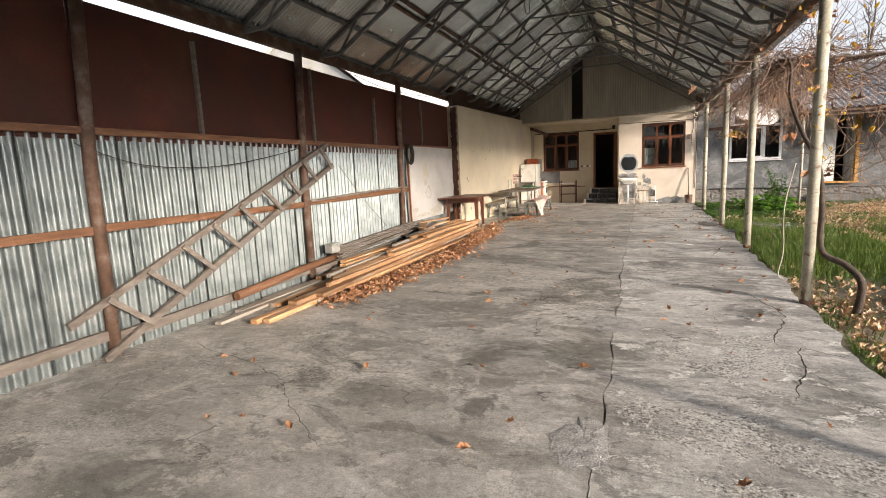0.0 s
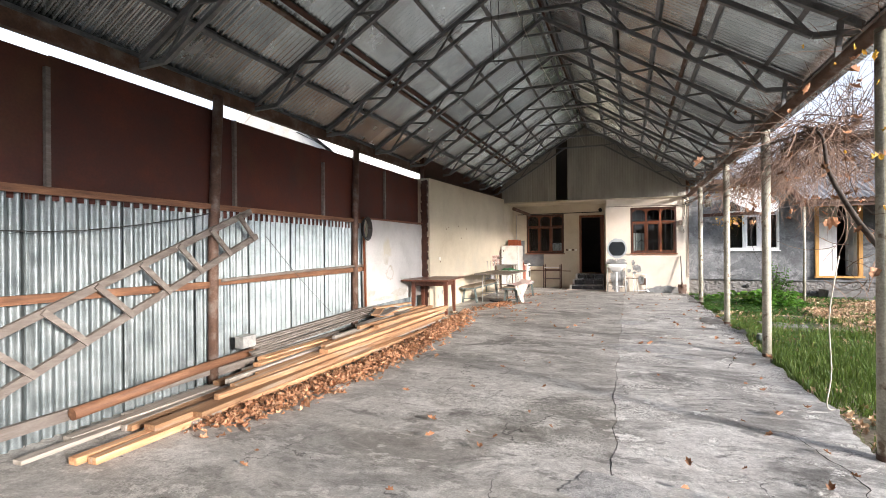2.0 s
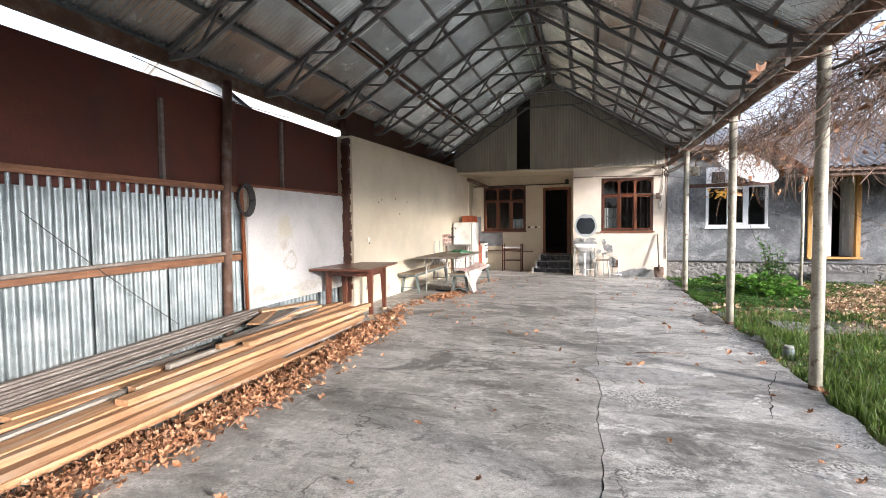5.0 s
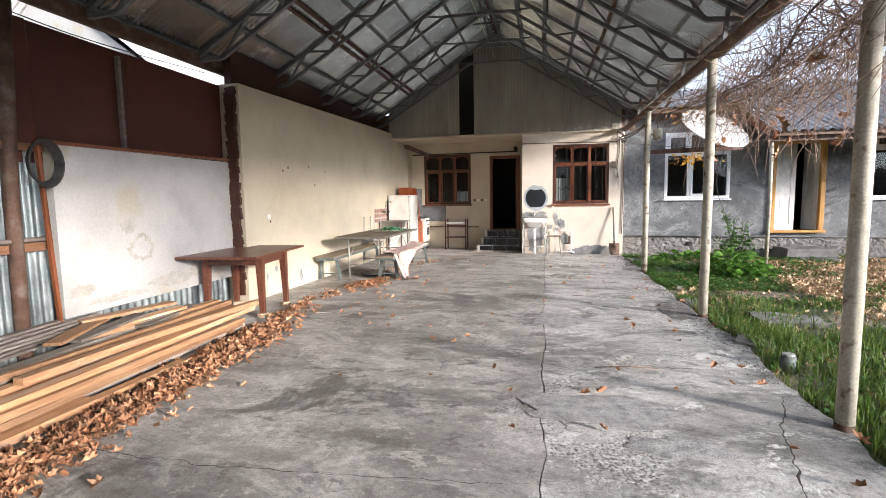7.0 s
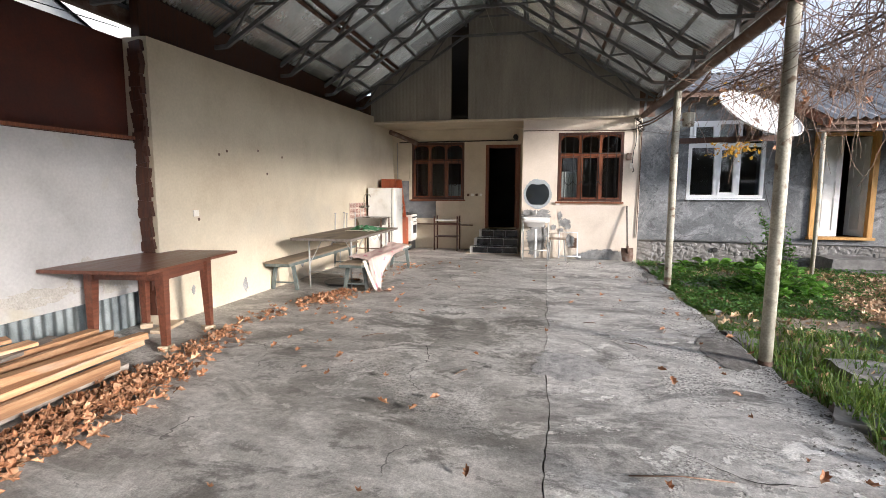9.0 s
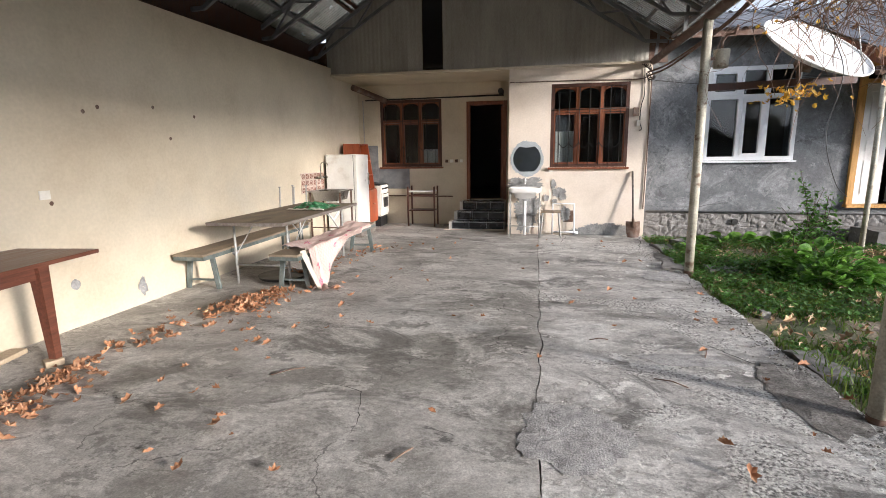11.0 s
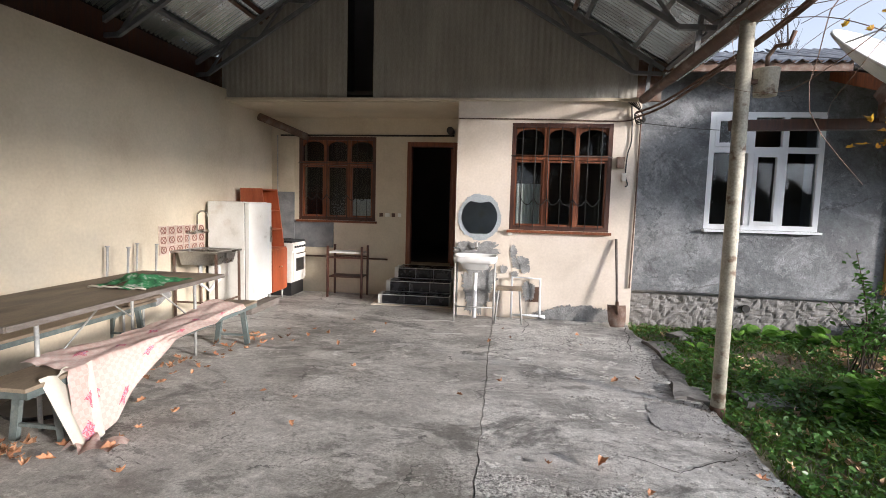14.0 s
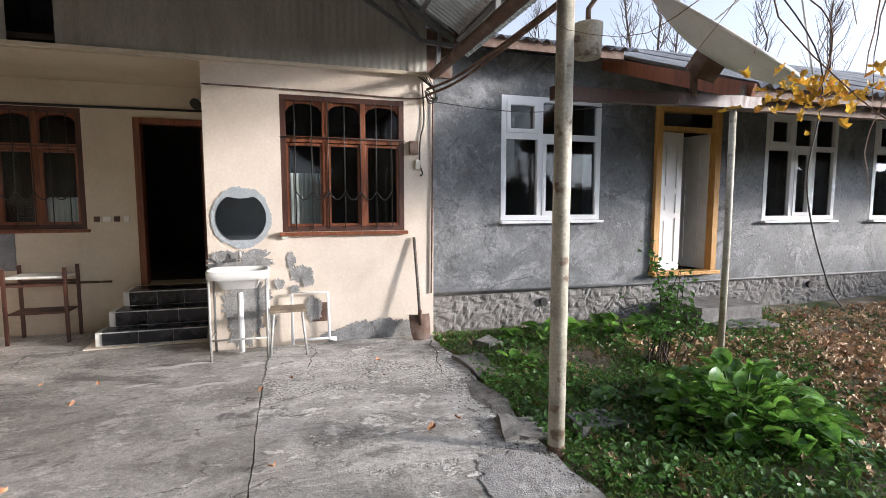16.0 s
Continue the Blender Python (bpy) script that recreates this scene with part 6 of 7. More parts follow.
# small holes, plugs and marks in the cream wall
for k, (y, z) in enumerate(((12.6, 1.95), (12.75, 2.0), (13.4, 2.05), (14.0, 2.0), (13.6, 1.75), (12.2, 1.2), (14.5, 0.36), (12.3, 0.5))):
    bm = bmesh.new()
    bmesh.ops.create_icosphere(bm, subdivisions=2, radius=0.018 if k < 6 else 0.045)
    for v in bm.verts:
        v.co = Vector((v.co.x * 0.25 + wall_x(y) + 0.001, v.co.y + y, v.co.z * 1.1 + z)) + Vector((0, 0.008, 0.008)) * noise.noise(v.co * 40)
    solid("wall_plug", bm, POSTRUST if k < 6 else CEMENT, "small dark plug hole in the cream wall", "hole", "", "wall holes")
solid("switch_box", boxes([((wall_x(12.15) + 0.006, 12.15, 1.27), (0.012, 0.09, 0.07))]), ENAMEL, "small pale socket plate on the cream wall", "socket", "", "", 0.002)
# peeled patches low on the cream wall, near the sink
for cy, cz, ry, rz, sd in ((15.75, 0.5, 0.25, 0.14, 31), (16.3, 0.55, 0.3, 0.18, 32)):
    bm = bmesh.new()
    n = 36
    ring = []
    for i in range(n):
        a = 2 * math.pi * i / n
        r = 1 + 0.4 * noise.noise((math.cos(a) * 2, math.sin(a) * 2, sd)) + 0.2 * noise.noise((math.cos(a) * 7, math.sin(a) * 7, sd))
        ring.append((cy + ry * r * math.cos(a), cz + rz * r * math.sin(a)))
    bm.faces.new([bm.verts.new((wall_x(py) + 0.004, py, pz)) for py, pz in ring])
    part("bare_patch", bm, CEMENT, bpy.data.objects["wall_long"], "dark bare patch in the plaster")


# flaked plaster on the whitewashed panel
FLAKED = surf("flaked_grey_plaster", [(0.3, 0.28, 0.24), (0.38, 0.36, 0.315), (0.45, 0.43, 0.39)], 7, 8, (0.85, 0.95), bump=0.5, bump_scale=60)
panel = bpy.data.objects["wall_panel"]


def wall_patch(x, cy, cz, ry, rz, seed, hollow=0.0):
    """A ragged thin patch on a wall facing +x; hollow leaves its middle out."""
    bm = bmesh.new()
    n = 90
    out, inn = [], []
    for i in range(n):
        a = 2 * math.pi * i / n
        r = 1 + sum(k * noise.noise((math.cos(a) * f, math.sin(a) * f, seed)) for k, f in ((0.45, 1.6), (0.25, 5), (0.15, 14)))
        out.append(bm.verts.new((x, cy + ry * r * math.cos(a), cz + rz * r * math.sin(a))))
        q = hollow * (1 + 0.4 * noise.noise((math.cos(a) * 3, math.sin(a) * 3, seed + 9)))
        inn.append(bm.verts.new((x, cy + ry * r * q * math.cos(a), cz + rz * r * q * math.sin(a))))
    for i in range(n):
        bm.faces.new((out[i], out[(i + 1) % n], inn[(i + 1) % n], inn[i]))
    return bm


for k, (cy, cz, ry, rz, hollow) in enumerate(((9.87, 1.3, 0.1, 0.09, 0.05), (10.02, 1.03, 0.14, 0.13, 0.72), (9.3, 0.72, 0.13, 0.06, 0.05), (10.45, 0.66, 0.32, 0.07, 0.1), (9.7, 0.6, 0.3, 0.04, 0.1), (10.9, 0.75, 0.2, 0.16, 0.75), (11.2, 0.62, 0.14, 0.08, 0.1))):
    part("bare_patch", wall_patch(-4.318 + 0.0012 * k, cy, cz, ry, rz, 70 + k, hollow), FLAKED, panel, "flaked patch of grey plaster")
long_wall = bpy.data.objects["wall_long"]
for k, (cy, cz, ry, rz) in enumerate(((13.0, 0.3, 0.05, 0.09), (12.05, 0.42, 0.03, 0.05))):
    part("bare_patch", wall_patch(wall_x(cy) + 0.004, cy, cz, ry, rz, 90 + k, 0.05), CEMENT, long_wall, "chipped hole in the plaster")

# cracks that wander across the slabs, as thin dark ribbons on the floor
CRACKDARK = surf("crack_dark", [(0.03, 0.028, 0.025), (0.06, 0.055, 0.05)], 20, 4, (0.9, 1.0))


def floor_crack(pts, width, seed):
    P = []
    for p, q in zip(pts, pts[1:]):
        n = max(3, int((Vector(q) - Vector(p)).length / 0.03))
        P += [Vector(p).lerp(Vector(q), i / n) for i in range(n)]
    P.append(Vector(pts[-1]))
    bm = bmesh.new()
    left, right = [], []
    for i, p in enumerate(P):
        d = (P[min(i + 1, len(P) - 1)] - P[max(i - 1, 0)]).normalized()
        side = Vector((-d.y, d.x))
        o = 0.05 * noise.noise((i * 0.08, seed, 0)) + 0.025 * noise.noise((i * 0.35, seed, 4)) + 0.008 * noise.noise((i * 1.3, seed, 8))
        fade = min(1.0, i / 6, (len(P) - 1 - i) / 6)
        w = width * fade * (0.35 + abs(noise.noise((i * 0.3, seed, 2))) * 1.6) + 0.0004
        c = p + side * o
        z = gz(c.y) + 0.0085
        left.append(bm.verts.new((c.x + side.x * w, c.y + side.y * w, z)))
        right.append(bm.verts.new((c.x - side.x * w, c.y - side.y * w, z)))
    for i in range(len(P) - 1):
        bm.faces.new((left[i], left[i + 1], right[i + 1], right[i]))
    part("crack", bm, CRACKDARK, floor, "thin dark crack")


for k, (pts, w) in enumerate(((((0.9, 3.4), (1.15, 4.4), (1.5, 4.2)), 0.006), (((0.95, 4.4), (1.2, 5.2), (1.05, 6.1)), 0.005), (((-3.9, 3.32), (-2.6, 2.9), (-1.65, 2.1)), 0.002),
                              (((0.3, 6.6), (0.9, 6.9), (1.45, 6.6)), 0.005), (((0.95, 8.0), (1.1, 8.7), (1.35, 9.3)), 0.006), (((0.4, 10.0), (0.75, 9.7), (1.1, 9.75)), 0.004),
                              (((-1.7, 11.6), (-1.3, 11.5), (-1.2, 11.0)), 0.0025), (((0.9, 12.7), (1.15, 12.3), (1.5, 12.25)), 0.007), (((1.0, 13.6), (1.25, 13.1), (1.5, 13.15)), 0.006),
                              (((-0.2, 13.0), (-0.45, 13.25), (-1.1, 13.2)), 0.003), (((0.1, 16.9), (0.2, 17.4), (0.15, 17.75)), 0.006), (((1.2, 16.4), (1.35, 17.1), (1.42, 17.7)), 0.006),
                              (((-0.2, 16.2), (0.5, 16.5), (0.8, 17.0)), 0.004), (((0.5, 14.2), (0.9, 14.0), (1.4, 14.3)), 0.005), (((-3.5, 7.9), (-2.0, 7.85), (-0.3, 7.95)), 0.0025))):
    floor_crack(pts, w, 3.7 * k + 1)


# ================= neighbour's roof over the sheet wall =================
PALEROOF = surf("pale_weathered_roofing", [(0.5, 0.48, 0.455), (0.62, 0.6, 0.575), (0.7, 0.685, 0.66)], 4, 7, (0.7, 0.9), bump=0.2, bump_scale=30)
nb = thing("neighbour_house", (-12.55, 21.1, 0), "neighbouring house with a pale weathered wavy roof", "house")
part("wall", boxes([((-12.55, 21.3, 2.3), (6.3, 9.6, 4.6))]), WHITEWASH, nb)
for py in (16.56, 26.04):
    bm = bmesh.new()
    A = [bm.verts.new((px, py - 0.04, pz)) for px, pz in ((-15.6, 4.6), (-9.5, 4.6), (-12.55, 6.9))]
    B = [bm.verts.new((v.co.x, py + 0.04, v.co.z)) for v in A]
    bm.faces.new(A)
    bm.faces.new(B[::-1])
    for i in range(3):
        bm.faces.new((A[i], A[(i + 1) % 3], B[(i + 1) % 3], B[i]))
    part("gable_wall", bm, WHITEWASH, nb)
for x0, way in ((-9.15, -1), (-15.95, 1)):
    bm = corrugated((x0, 16.3, 4.5), (0, 1, 0), Vector((2.8 * way, 0, 2.2)).normalized(), Vector((-2.2 * way, 0, 2.8)).normalized(), 10, 4.36, 0.2, 0.02, 12)
    part("roof", bm, PALEROOF, nb)
# unseen plain walls, added to block low sky and reflect dark in panes
solid("wall_east", boxes([((15.5, 7.0, 1.0), (0.2, 26, 2.1))]), STONE, "unseen garden wall added to block low sky light", "wall", "structure")
solid("wall_garden", boxes([((8.6, -6.0, 1.0), (14, 0.2, 2.1))]), STONE, "unseen garden wall added to block low sky light", "wall", "structure")


# ================= planting =================
def pydata(name, verts, faces, material):
    me = bpy.data.meshes.new(name)
    me.from_pydata([tuple(v) for v in verts], [], faces)
    me.materials.append(material)
    return me


def litter(points, size, material, name, label, lift=0.0, flat=0.5, seed=3):
    """Curled fallen leaves, each a small folded star of eight triangles."""
    r = random.Random(seed)
    V, F = [], []
    for p in points:
        s = size * r.uniform(0.6, 1.3)
        yaw, tx, ty = r.uniform(0, 6.28), r.uniform(-flat, flat), r.uniform(-flat, flat)
        M = Euler((tx, ty, yaw)).to_matrix()
        b = len(V)
        curl = r.uniform(0.6, 2.8)
        V.append(Vector(p) + Vector((0, 0, lift)))
        n = 12
        for i in range(n):
            a = 2 * math.pi * i / n
            rad = s * (0.72 if i % 2 else 1.0) * r.uniform(0.75, 1.1) * (0.75 + 0.25 * abs(math.cos(a)))
            q = Vector((rad * math.cos(a), 0.7 * rad * math.sin(a), 0))
            q.z = curl * q.y * q.y / s + 0.25 * curl * abs(q.x) * r.uniform(0, 1)
            V.append(Vector(p) + Vector((0, 0, lift)) + M @ q)
        for i in range(n):
            F.append((b, b + 1 + i, b + 1 + (i + 1) % n))
    return new(name, pydata(name, V, F, material))


def near_line(pts, n, spread, pile, seed):
    r = random.Random(seed)
    out = []
    for _ in range(n):
        k = r.randrange(len(pts) - 1)
        a, b = Vector(pts[k]), Vector(pts[k + 1])
        p = a.lerp(b, r.random())
        dx, dy = r.gauss(0, spread), r.gauss(0, spread)
        h = pile * math.exp(-(dx * dx + dy * dy) / (2 * spread * spread)) * r.random()
        out.append((p.x + dx, p.y + dy, gz(p.y + dy) + 0.018 + h))
    return out


row = near_line([(-3.3, 4.7, 0), (-3.12, 6.0, 0), (-3.0, 7.0, 0), (-2.98, 8.0, 0), (-3.05, 9.2, 0), (-3.1, 10.3, 0)], 3000, 0.13, 0.07, 11)
row += near_line([(-3.1, 10.2, 0), (-3.2, 10.9, 0), (-3.3, 11.5, 0)], 210, 0.11, 0.04, 16)
row += near_line([(-3.3, 11.3, 0), (-3.35, 12.0, 0), (-3.3, 12.6, 0)], 45, 0.09, 0.02, 12)
row += near_line([(-3.12, 12.75, 0), (-2.98, 13.15, 0), (-2.9, 13.5, 0)], 260, 0.13, 0.06, 13)
row += near_line([(-3.4, 11.9, 0), (-3.0, 12.6, 0)], 25, 0.14, 0.02, 14)
row += near_line([(-3.2, 14.4, 0), (-2.9, 15.2, 0), (-2.6, 16.4, 0)], 60, 0.16, 0.02, 15)
tagged(litter(row, 0.043, LEAFBROWN, "leaf_litter", "", 0, 0.6, 5), "heaps of dry curled brown leaves along the planks", "leaves", "", "stuff")
# single leaves lying about on the concrete
r2 = random.Random(21)
proto = []
for k in range(5):
    proto.append(litter([(0, 0, 0.01)], 0.05, LEAFBROWN, "fallen_leaf", "", 0.008, 0.5, 40 + k))
single = [tagged(o, "single dry brown leaf on the concrete", "leaf", "single fallen leaves") for o in proto]
spots = [(r2.uniform(-3.4, 1.2), r2.uniform(1.6, 17.2)) for _ in range(110)] + [(r2.gauss(-2.6, 0.5), r2.uniform(10.5, 16.5)) for _ in range(55)] + [(r2.gauss(1.2, 0.25), r2.uniform(5, 14)) for _ in range(30)]
for k, (px, py) in enumerate(spots):
    o = single[k % 5] if k < 5 else copy_thing(single[k % 5], Matrix())
    o.matrix_basis = pose(px, py, gz(py) + 0.006, r2.uniform(-12, 12), r2.uniform(-12, 12), r2.uniform(0, 360)) @ Matrix.Diagonal((*[r2.uniform(0.6, 1.25)] * 3, 1))
# twigs on the floor
for k, (px, py, a, l) in enumerate(((-1.9, 11.7, 40, 0.22), (0.2, 12.6, 10, 0.14), (0.55, 11.9, -30, 0.2), (0.9, 12.4, 70, 0.18), (0.4, 9.7, 5, 0.5), (-0.9, 10.9, 60, 0.15))):
    d = Vector((math.cos(radians(a)), math.sin(radians(a)), 0)) * l / 2
    c = Vector((px, py, gz(py) + 0.008))
    bm = bmesh.new()
    tube(bm, [c - d, c + Vector((0.01, 0.015, 0.006)), c + d], 0.004, 5)
    solid("twig", bm, TWIG, "thin dry twig on the concrete", "twig", "", "twigs on the floor")

# grass and low weeds in the garden
r3 = np.random.RandomState(5)


def garden_points(n, x0, x1, y0, y1, keep):
    pts = []
    while len(pts) < n:
        x, y = r3.uniform(x0, x1), r3.uniform(y0, y1)
        if x > edge_x(y) + 0.03 and keep(x, y) > r3.rand():
            pts.append((x, y))
    return pts


def green(x, y):
    """How green the ground is: lush along the concrete, thin under the vine and out in the yard."""
    v = 0.55 + 0.9 * noise.noise((x * 0.55, y * 0.55, 9)) + 0.5 * noise.noise((x * 1.9, y * 1.9, 2))
    if x > 3.4:
        v -= 0.45
    if y < 6.8:
        v -= 0.45
    if 12.9 < y < 13.5 and x < 4:
        v -= 0.6
    return max(0.03, min(1, v))


V, F = [], []
for x, y in garden_points(60000, 1.5, 7.5, 4.0, 17.9, green):
    z = garden_z(x, y)
    h = r3.uniform(0.03, 0.12) * (1.5 if 7 < y < 12.5 else 0.75)
    a = r3.uniform(0, 6.28)
    w = r3.uniform(0.003, 0.006)
    lx, ly = r3.normal(0, 0.05), r3.normal(0, 0.05)
    ca, sa = math.cos(a) * w, math.sin(a) * w
    b = len(V)
    V += [(x - ca, y - sa, z - 0.01), (x + ca, y + sa, z - 0.01), (x + lx * 0.4 - ca * 0.8, y + ly * 0.4 - sa * 0.8, z + h * 0.6), (x + lx * 0.4 + ca * 0.8, y + ly * 0.4 + sa * 0.8, z + h * 0.6), (x + lx, y + ly, z + h)]
    F += [(b, b + 1, b + 3, b + 2), (b + 2, b + 3, b + 4)]
tagged(new("grass", pydata("grass", V, F, GRASS)), "lush green grass beside the concrete edge", "grass", "", "stuff")

V, F = [], []
for x, y in garden_points(26000, 1.5, 7.5, 9.0, 17.8, lambda x, y: green(x, y) * (1.0 if y > 13.4 else 0.35)):
    z = garden_z(x, y) + r3.uniform(0.01, 0.09)
    s = r3.uniform(0.009, 0.026)
    M = Euler((r3.uniform(-0.7, 0.7), r3.uniform(-0.7, 0.7), r3.uniform(0, 6.28))).to_matrix()
    b = len(V)
    for q in ((0, -1.1, 0), (0.7, -0.2, 0.15), (0.55, 0.6, 0.12), (0, 1.2, 0), (-0.55, 0.6, 0.12), (-0.7, -0.2, 0.15)):
        V.append(Vector((x, y, z)) + M @ (Vector(q) * s))
    F += [(b, b + 1, b + 2, b + 3), (b, b + 3, b + 4, b + 5)]
tagged(new("ground_cover", pydata("ground_cover", V, F, LEAFGREEN)), "low leafy green weeds covering the garden bed", "weeds", "", "stuff")
gl_pts = [(x, y, garden_z(x, y) + 0.02) for x, y in garden_points(17000, 1.55, 9.5, 3.0, 17.6, lambda x, y: 0.95 if (x > 3.3 or y < 6.8) else 0.16)]
gl_pts += [(x, y, garden_z(x, y) + 0.03) for x, y in garden_points(2600, 3.3, 6.0, 12.8, 16.6, lambda x, y: 0.9)]
tagged(litter(gl_pts, 0.05, LEAFSUNLIT, "garden_leaves", "", 0.01, 0.9, 77), "brown fallen leaves scattered over the garden", "leaves", "", "stuff")


# broad leaved plants
def leaf_mesh(name, length, width, droop, material, wave=0.006):
    bm = bmesh.new()
    n, m = 8, 4
    g = []
    for i in range(n + 1):
        u = i / n
        prof = math.sin(math.pi * (0.04 + 0.95 * u) ** 0.8) ** 0.5 if u < 1 else 0.1
        row = []
        for j in range(m + 1):
            v = 2 * j / m - 1
            row.append(bm.verts.new((width * 0.5 * prof * v, length * u, droop * (u - u * u * 1.5) + 0.18 * width * prof * v * v + wave * math.sin(u * 17 + j * 2) * abs(v))))
        g.append(row)
    for i in range(n):
        for j in range(m):
            bm.faces.new((g[i][j], g[i][j + 1], g[i + 1][j + 1], g[i + 1][j])).smooth = True
    me = bpy.data.meshes.new(name)
    bm.to_mesh(me)
    bm.free()
    me.materials.append(material)
    return me


LEAVES = [leaf_mesh("leaf", l, w, d, DOCKLEAF) for l, w, d in ((0.27, 0.24, 0.07), (0.24, 0.21, 0.04), (0.3, 0.24, 0.1), (0.2, 0.18, 0.03))]


def broad_plant(cx, cy, rx, ry, h, count, seed, label, size=1.0):
    r = random.Random(seed)
    z = garden_z(cx, cy)
    t = thing("broad_leaf_plant", (cx, cy, z), label, "plant", "broad leaved plants")
    spots = []
    for k in range(count):
        a, rad = r.uniform(0, 6.28), math.sqrt(r.random())
        px, py = cx + rx * rad * math.cos(a), cy + ry * rad * math.sin(a)
        pz = z + h * (1 - 0.75 * rad * rad) * r.uniform(0.45, 1.0)
        spots.append((px, py, pz, a, rad))
        bx, by = cx + 0.45 * (px - cx), cy + 0.45 * (py - cy)
        if k % 3 == 0:
            bm = bmesh.new()
            tube(bm, [(bx, by, garden_z(bx, by)), ((bx + px) / 2, (by + py) / 2, pz * 0.6 + 0.03), (px, py, pz - 0.05)], 0.006, 4)
            part("stem", bm, LEAFGREEN, t)
    for px, py, pz, a, rad in spots:
        o = part("leaf", LEAVES[r.randrange(4)], DOCKLEAF, t)
        s = size * r.uniform(0.65, 1.15)
        o.matrix_basis = pose(px, py, pz - 0.05, r.uniform(5, 62) - 26 * rad, r.uniform(-34, 34), math.degrees(a) - 90 + r.uniform(-50, 50)) @ Matrix.Diagonal((s, s, s, 1))
    return t


broad_plant(2.98, 15.05, 0.62, 0.55, 0.46, 300, 1, "dense clump of broad glossy green leaves in the garden", 0.5)
broad_plant(2.75, 17.45, 0.55, 0.3, 0.2, 45, 2, "low broad leaved green plant by the stone plinth", 0.7)
broad_plant(3.7, 17.35, 0.5, 0.35, 0.24, 45, 3, "low broad leaved green plant by the stone plinth", 0.75)
broad_plant(2.0, 16.6, 0.3, 0.3, 0.14, 20, 4, "small broad leaved plant among the weeds", 0.55)
broad_plant(2.1, 15.6, 0.35, 0.3, 0.14, 24, 5, "small broad leaved plant among the weeds", 0.5)

# rose bush
t = thing("rose_bush", (3.35, 16.25, 0.08), "thin leggy rose bush with dark green leaves", "bush")
r4 = random.Random(8)
V, F = [], []
for k in range(16):
    a = r4.uniform(0, 6.28)
    top = Vector((3.35 + 0.42 * math.cos(a) * r4.random(), 16.25 + 0.3 * math.sin(a) * r4.random(), r4.uniform(0.55, 1.05)))
    if k == 0:
        top = Vector((3.12, 16.2, 1.3))
    if k == 1:
        top = Vector((3.2, 16.2, 1.05))
    b0 = Vector((3.35 + r4.gauss(0, 0.07), 16.25 + r4.gauss(0, 0.05), 0.05))
    mid = b0.lerp(top, 0.55) + Vector((r4.gauss(0, 0.04), r4.gauss(0, 0.04), 0.05))
    bm = bmesh.new()
    tube(bm, [b0, b0.lerp(mid, 0.5), mid, mid.lerp(top, 0.5), top], 0.008, 5, 0.003)
    part("stem", bm, BARK, t)
    for q in range(40):
        f = r4.uniform(0.35, 1.0)
        p = (b0.lerp(mid, f / 0.55) if f < 0.55 else mid.lerp(top, (f - 0.55) / 0.45)) + Vector((r4.gauss(0, 0.05), r4.gauss(0, 0.05), r4.gauss(0, 0.03)))
        s = r4.uniform(0.02, 0.042)
        M = Euler((r4.uniform(-0.9, 0.9), r4.uniform(-0.9, 0.9), r4.uniform(0, 6.28))).to_matrix()
        b = len(V)
        for c in ((0, -1, 0), (0.55, -0.1, 0.15), (0.35, 0.6, 0.1), (0, 1.1, 0), (-0.35, 0.6, 0.1), (-0.55, -0.1, 0.15)):
            V.append(p + M @ (Vector(c) * s))
        F += [(b, b + 1, b + 2, b + 3), (b, b + 3, b + 4, b + 5)]
part("leaves", pydata("leaves", V, F, LEAFGREEN), LEAFGREEN, t)

# grape vine: trunk by the post, arms along the eave, a tangle of bare canes
vine = thing("grape_vine", (1.82, 5.6, 0.0), "old bare grape vine trained along the eave", "vine")
bm = bmesh.new()


def spline(pts, n=7):
    P = [Vector(p) for p in pts]
    out = []
    for k in range(len(P) - 1):
        a, b, c, d = P[max(k - 1, 0)], P[k], P[k + 1], P[min(k + 2, len(P) - 1)]
        for i in range(n):
            u = i / n
            out.append(0.5 * ((2 * b) + (c - a) * u + (2 * a - 5 * b + 4 * c - d) * u * u + (3 * b - a - 3 * c + d) * u ** 3))
    return out + [P[-1]]


tube(bm, spline([(1.84, 5.55, -0.02), (1.87, 5.55, 0.3), (1.76, 5.62, 0.46), (1.6, 5.75, 0.58), (1.6, 5.82, 1.0), (1.58, 5.95, 1.4), (1.5, 6.2, 1.7), (1.46, 6.6, 2.1), (1.56, 7.1, 2.5), (1.62, 7.8, 2.75)]), 0.036, 9, 0.012)
part("trunk", bm, BARK, vine, "twisted dark bark trunk")
r5 = random.Random(17)
arms = []
for k in range(7):
    x = 1.6 + 0.28 * k
    pts = [(1.55, 7.2 + 0.2 * k, 2.6), (x, 8.2, 2.72), (x + r5.uniform(-0.2, 0.3), 9.8, 2.78 + r5.uniform(-0.05, 0.1)), (x + r5.uniform(-0.2, 0.4), 11.6, 2.75), (x + r5.uniform(-0.3, 0.3), 13.4, 2.65)]
    arms.append(spline(pts))
    bm = bmesh.new()
    tube(bm, arms[-1], 0.016, 6, 0.006)
    part("arm", bm, BARK, vine)
V, F = [], []


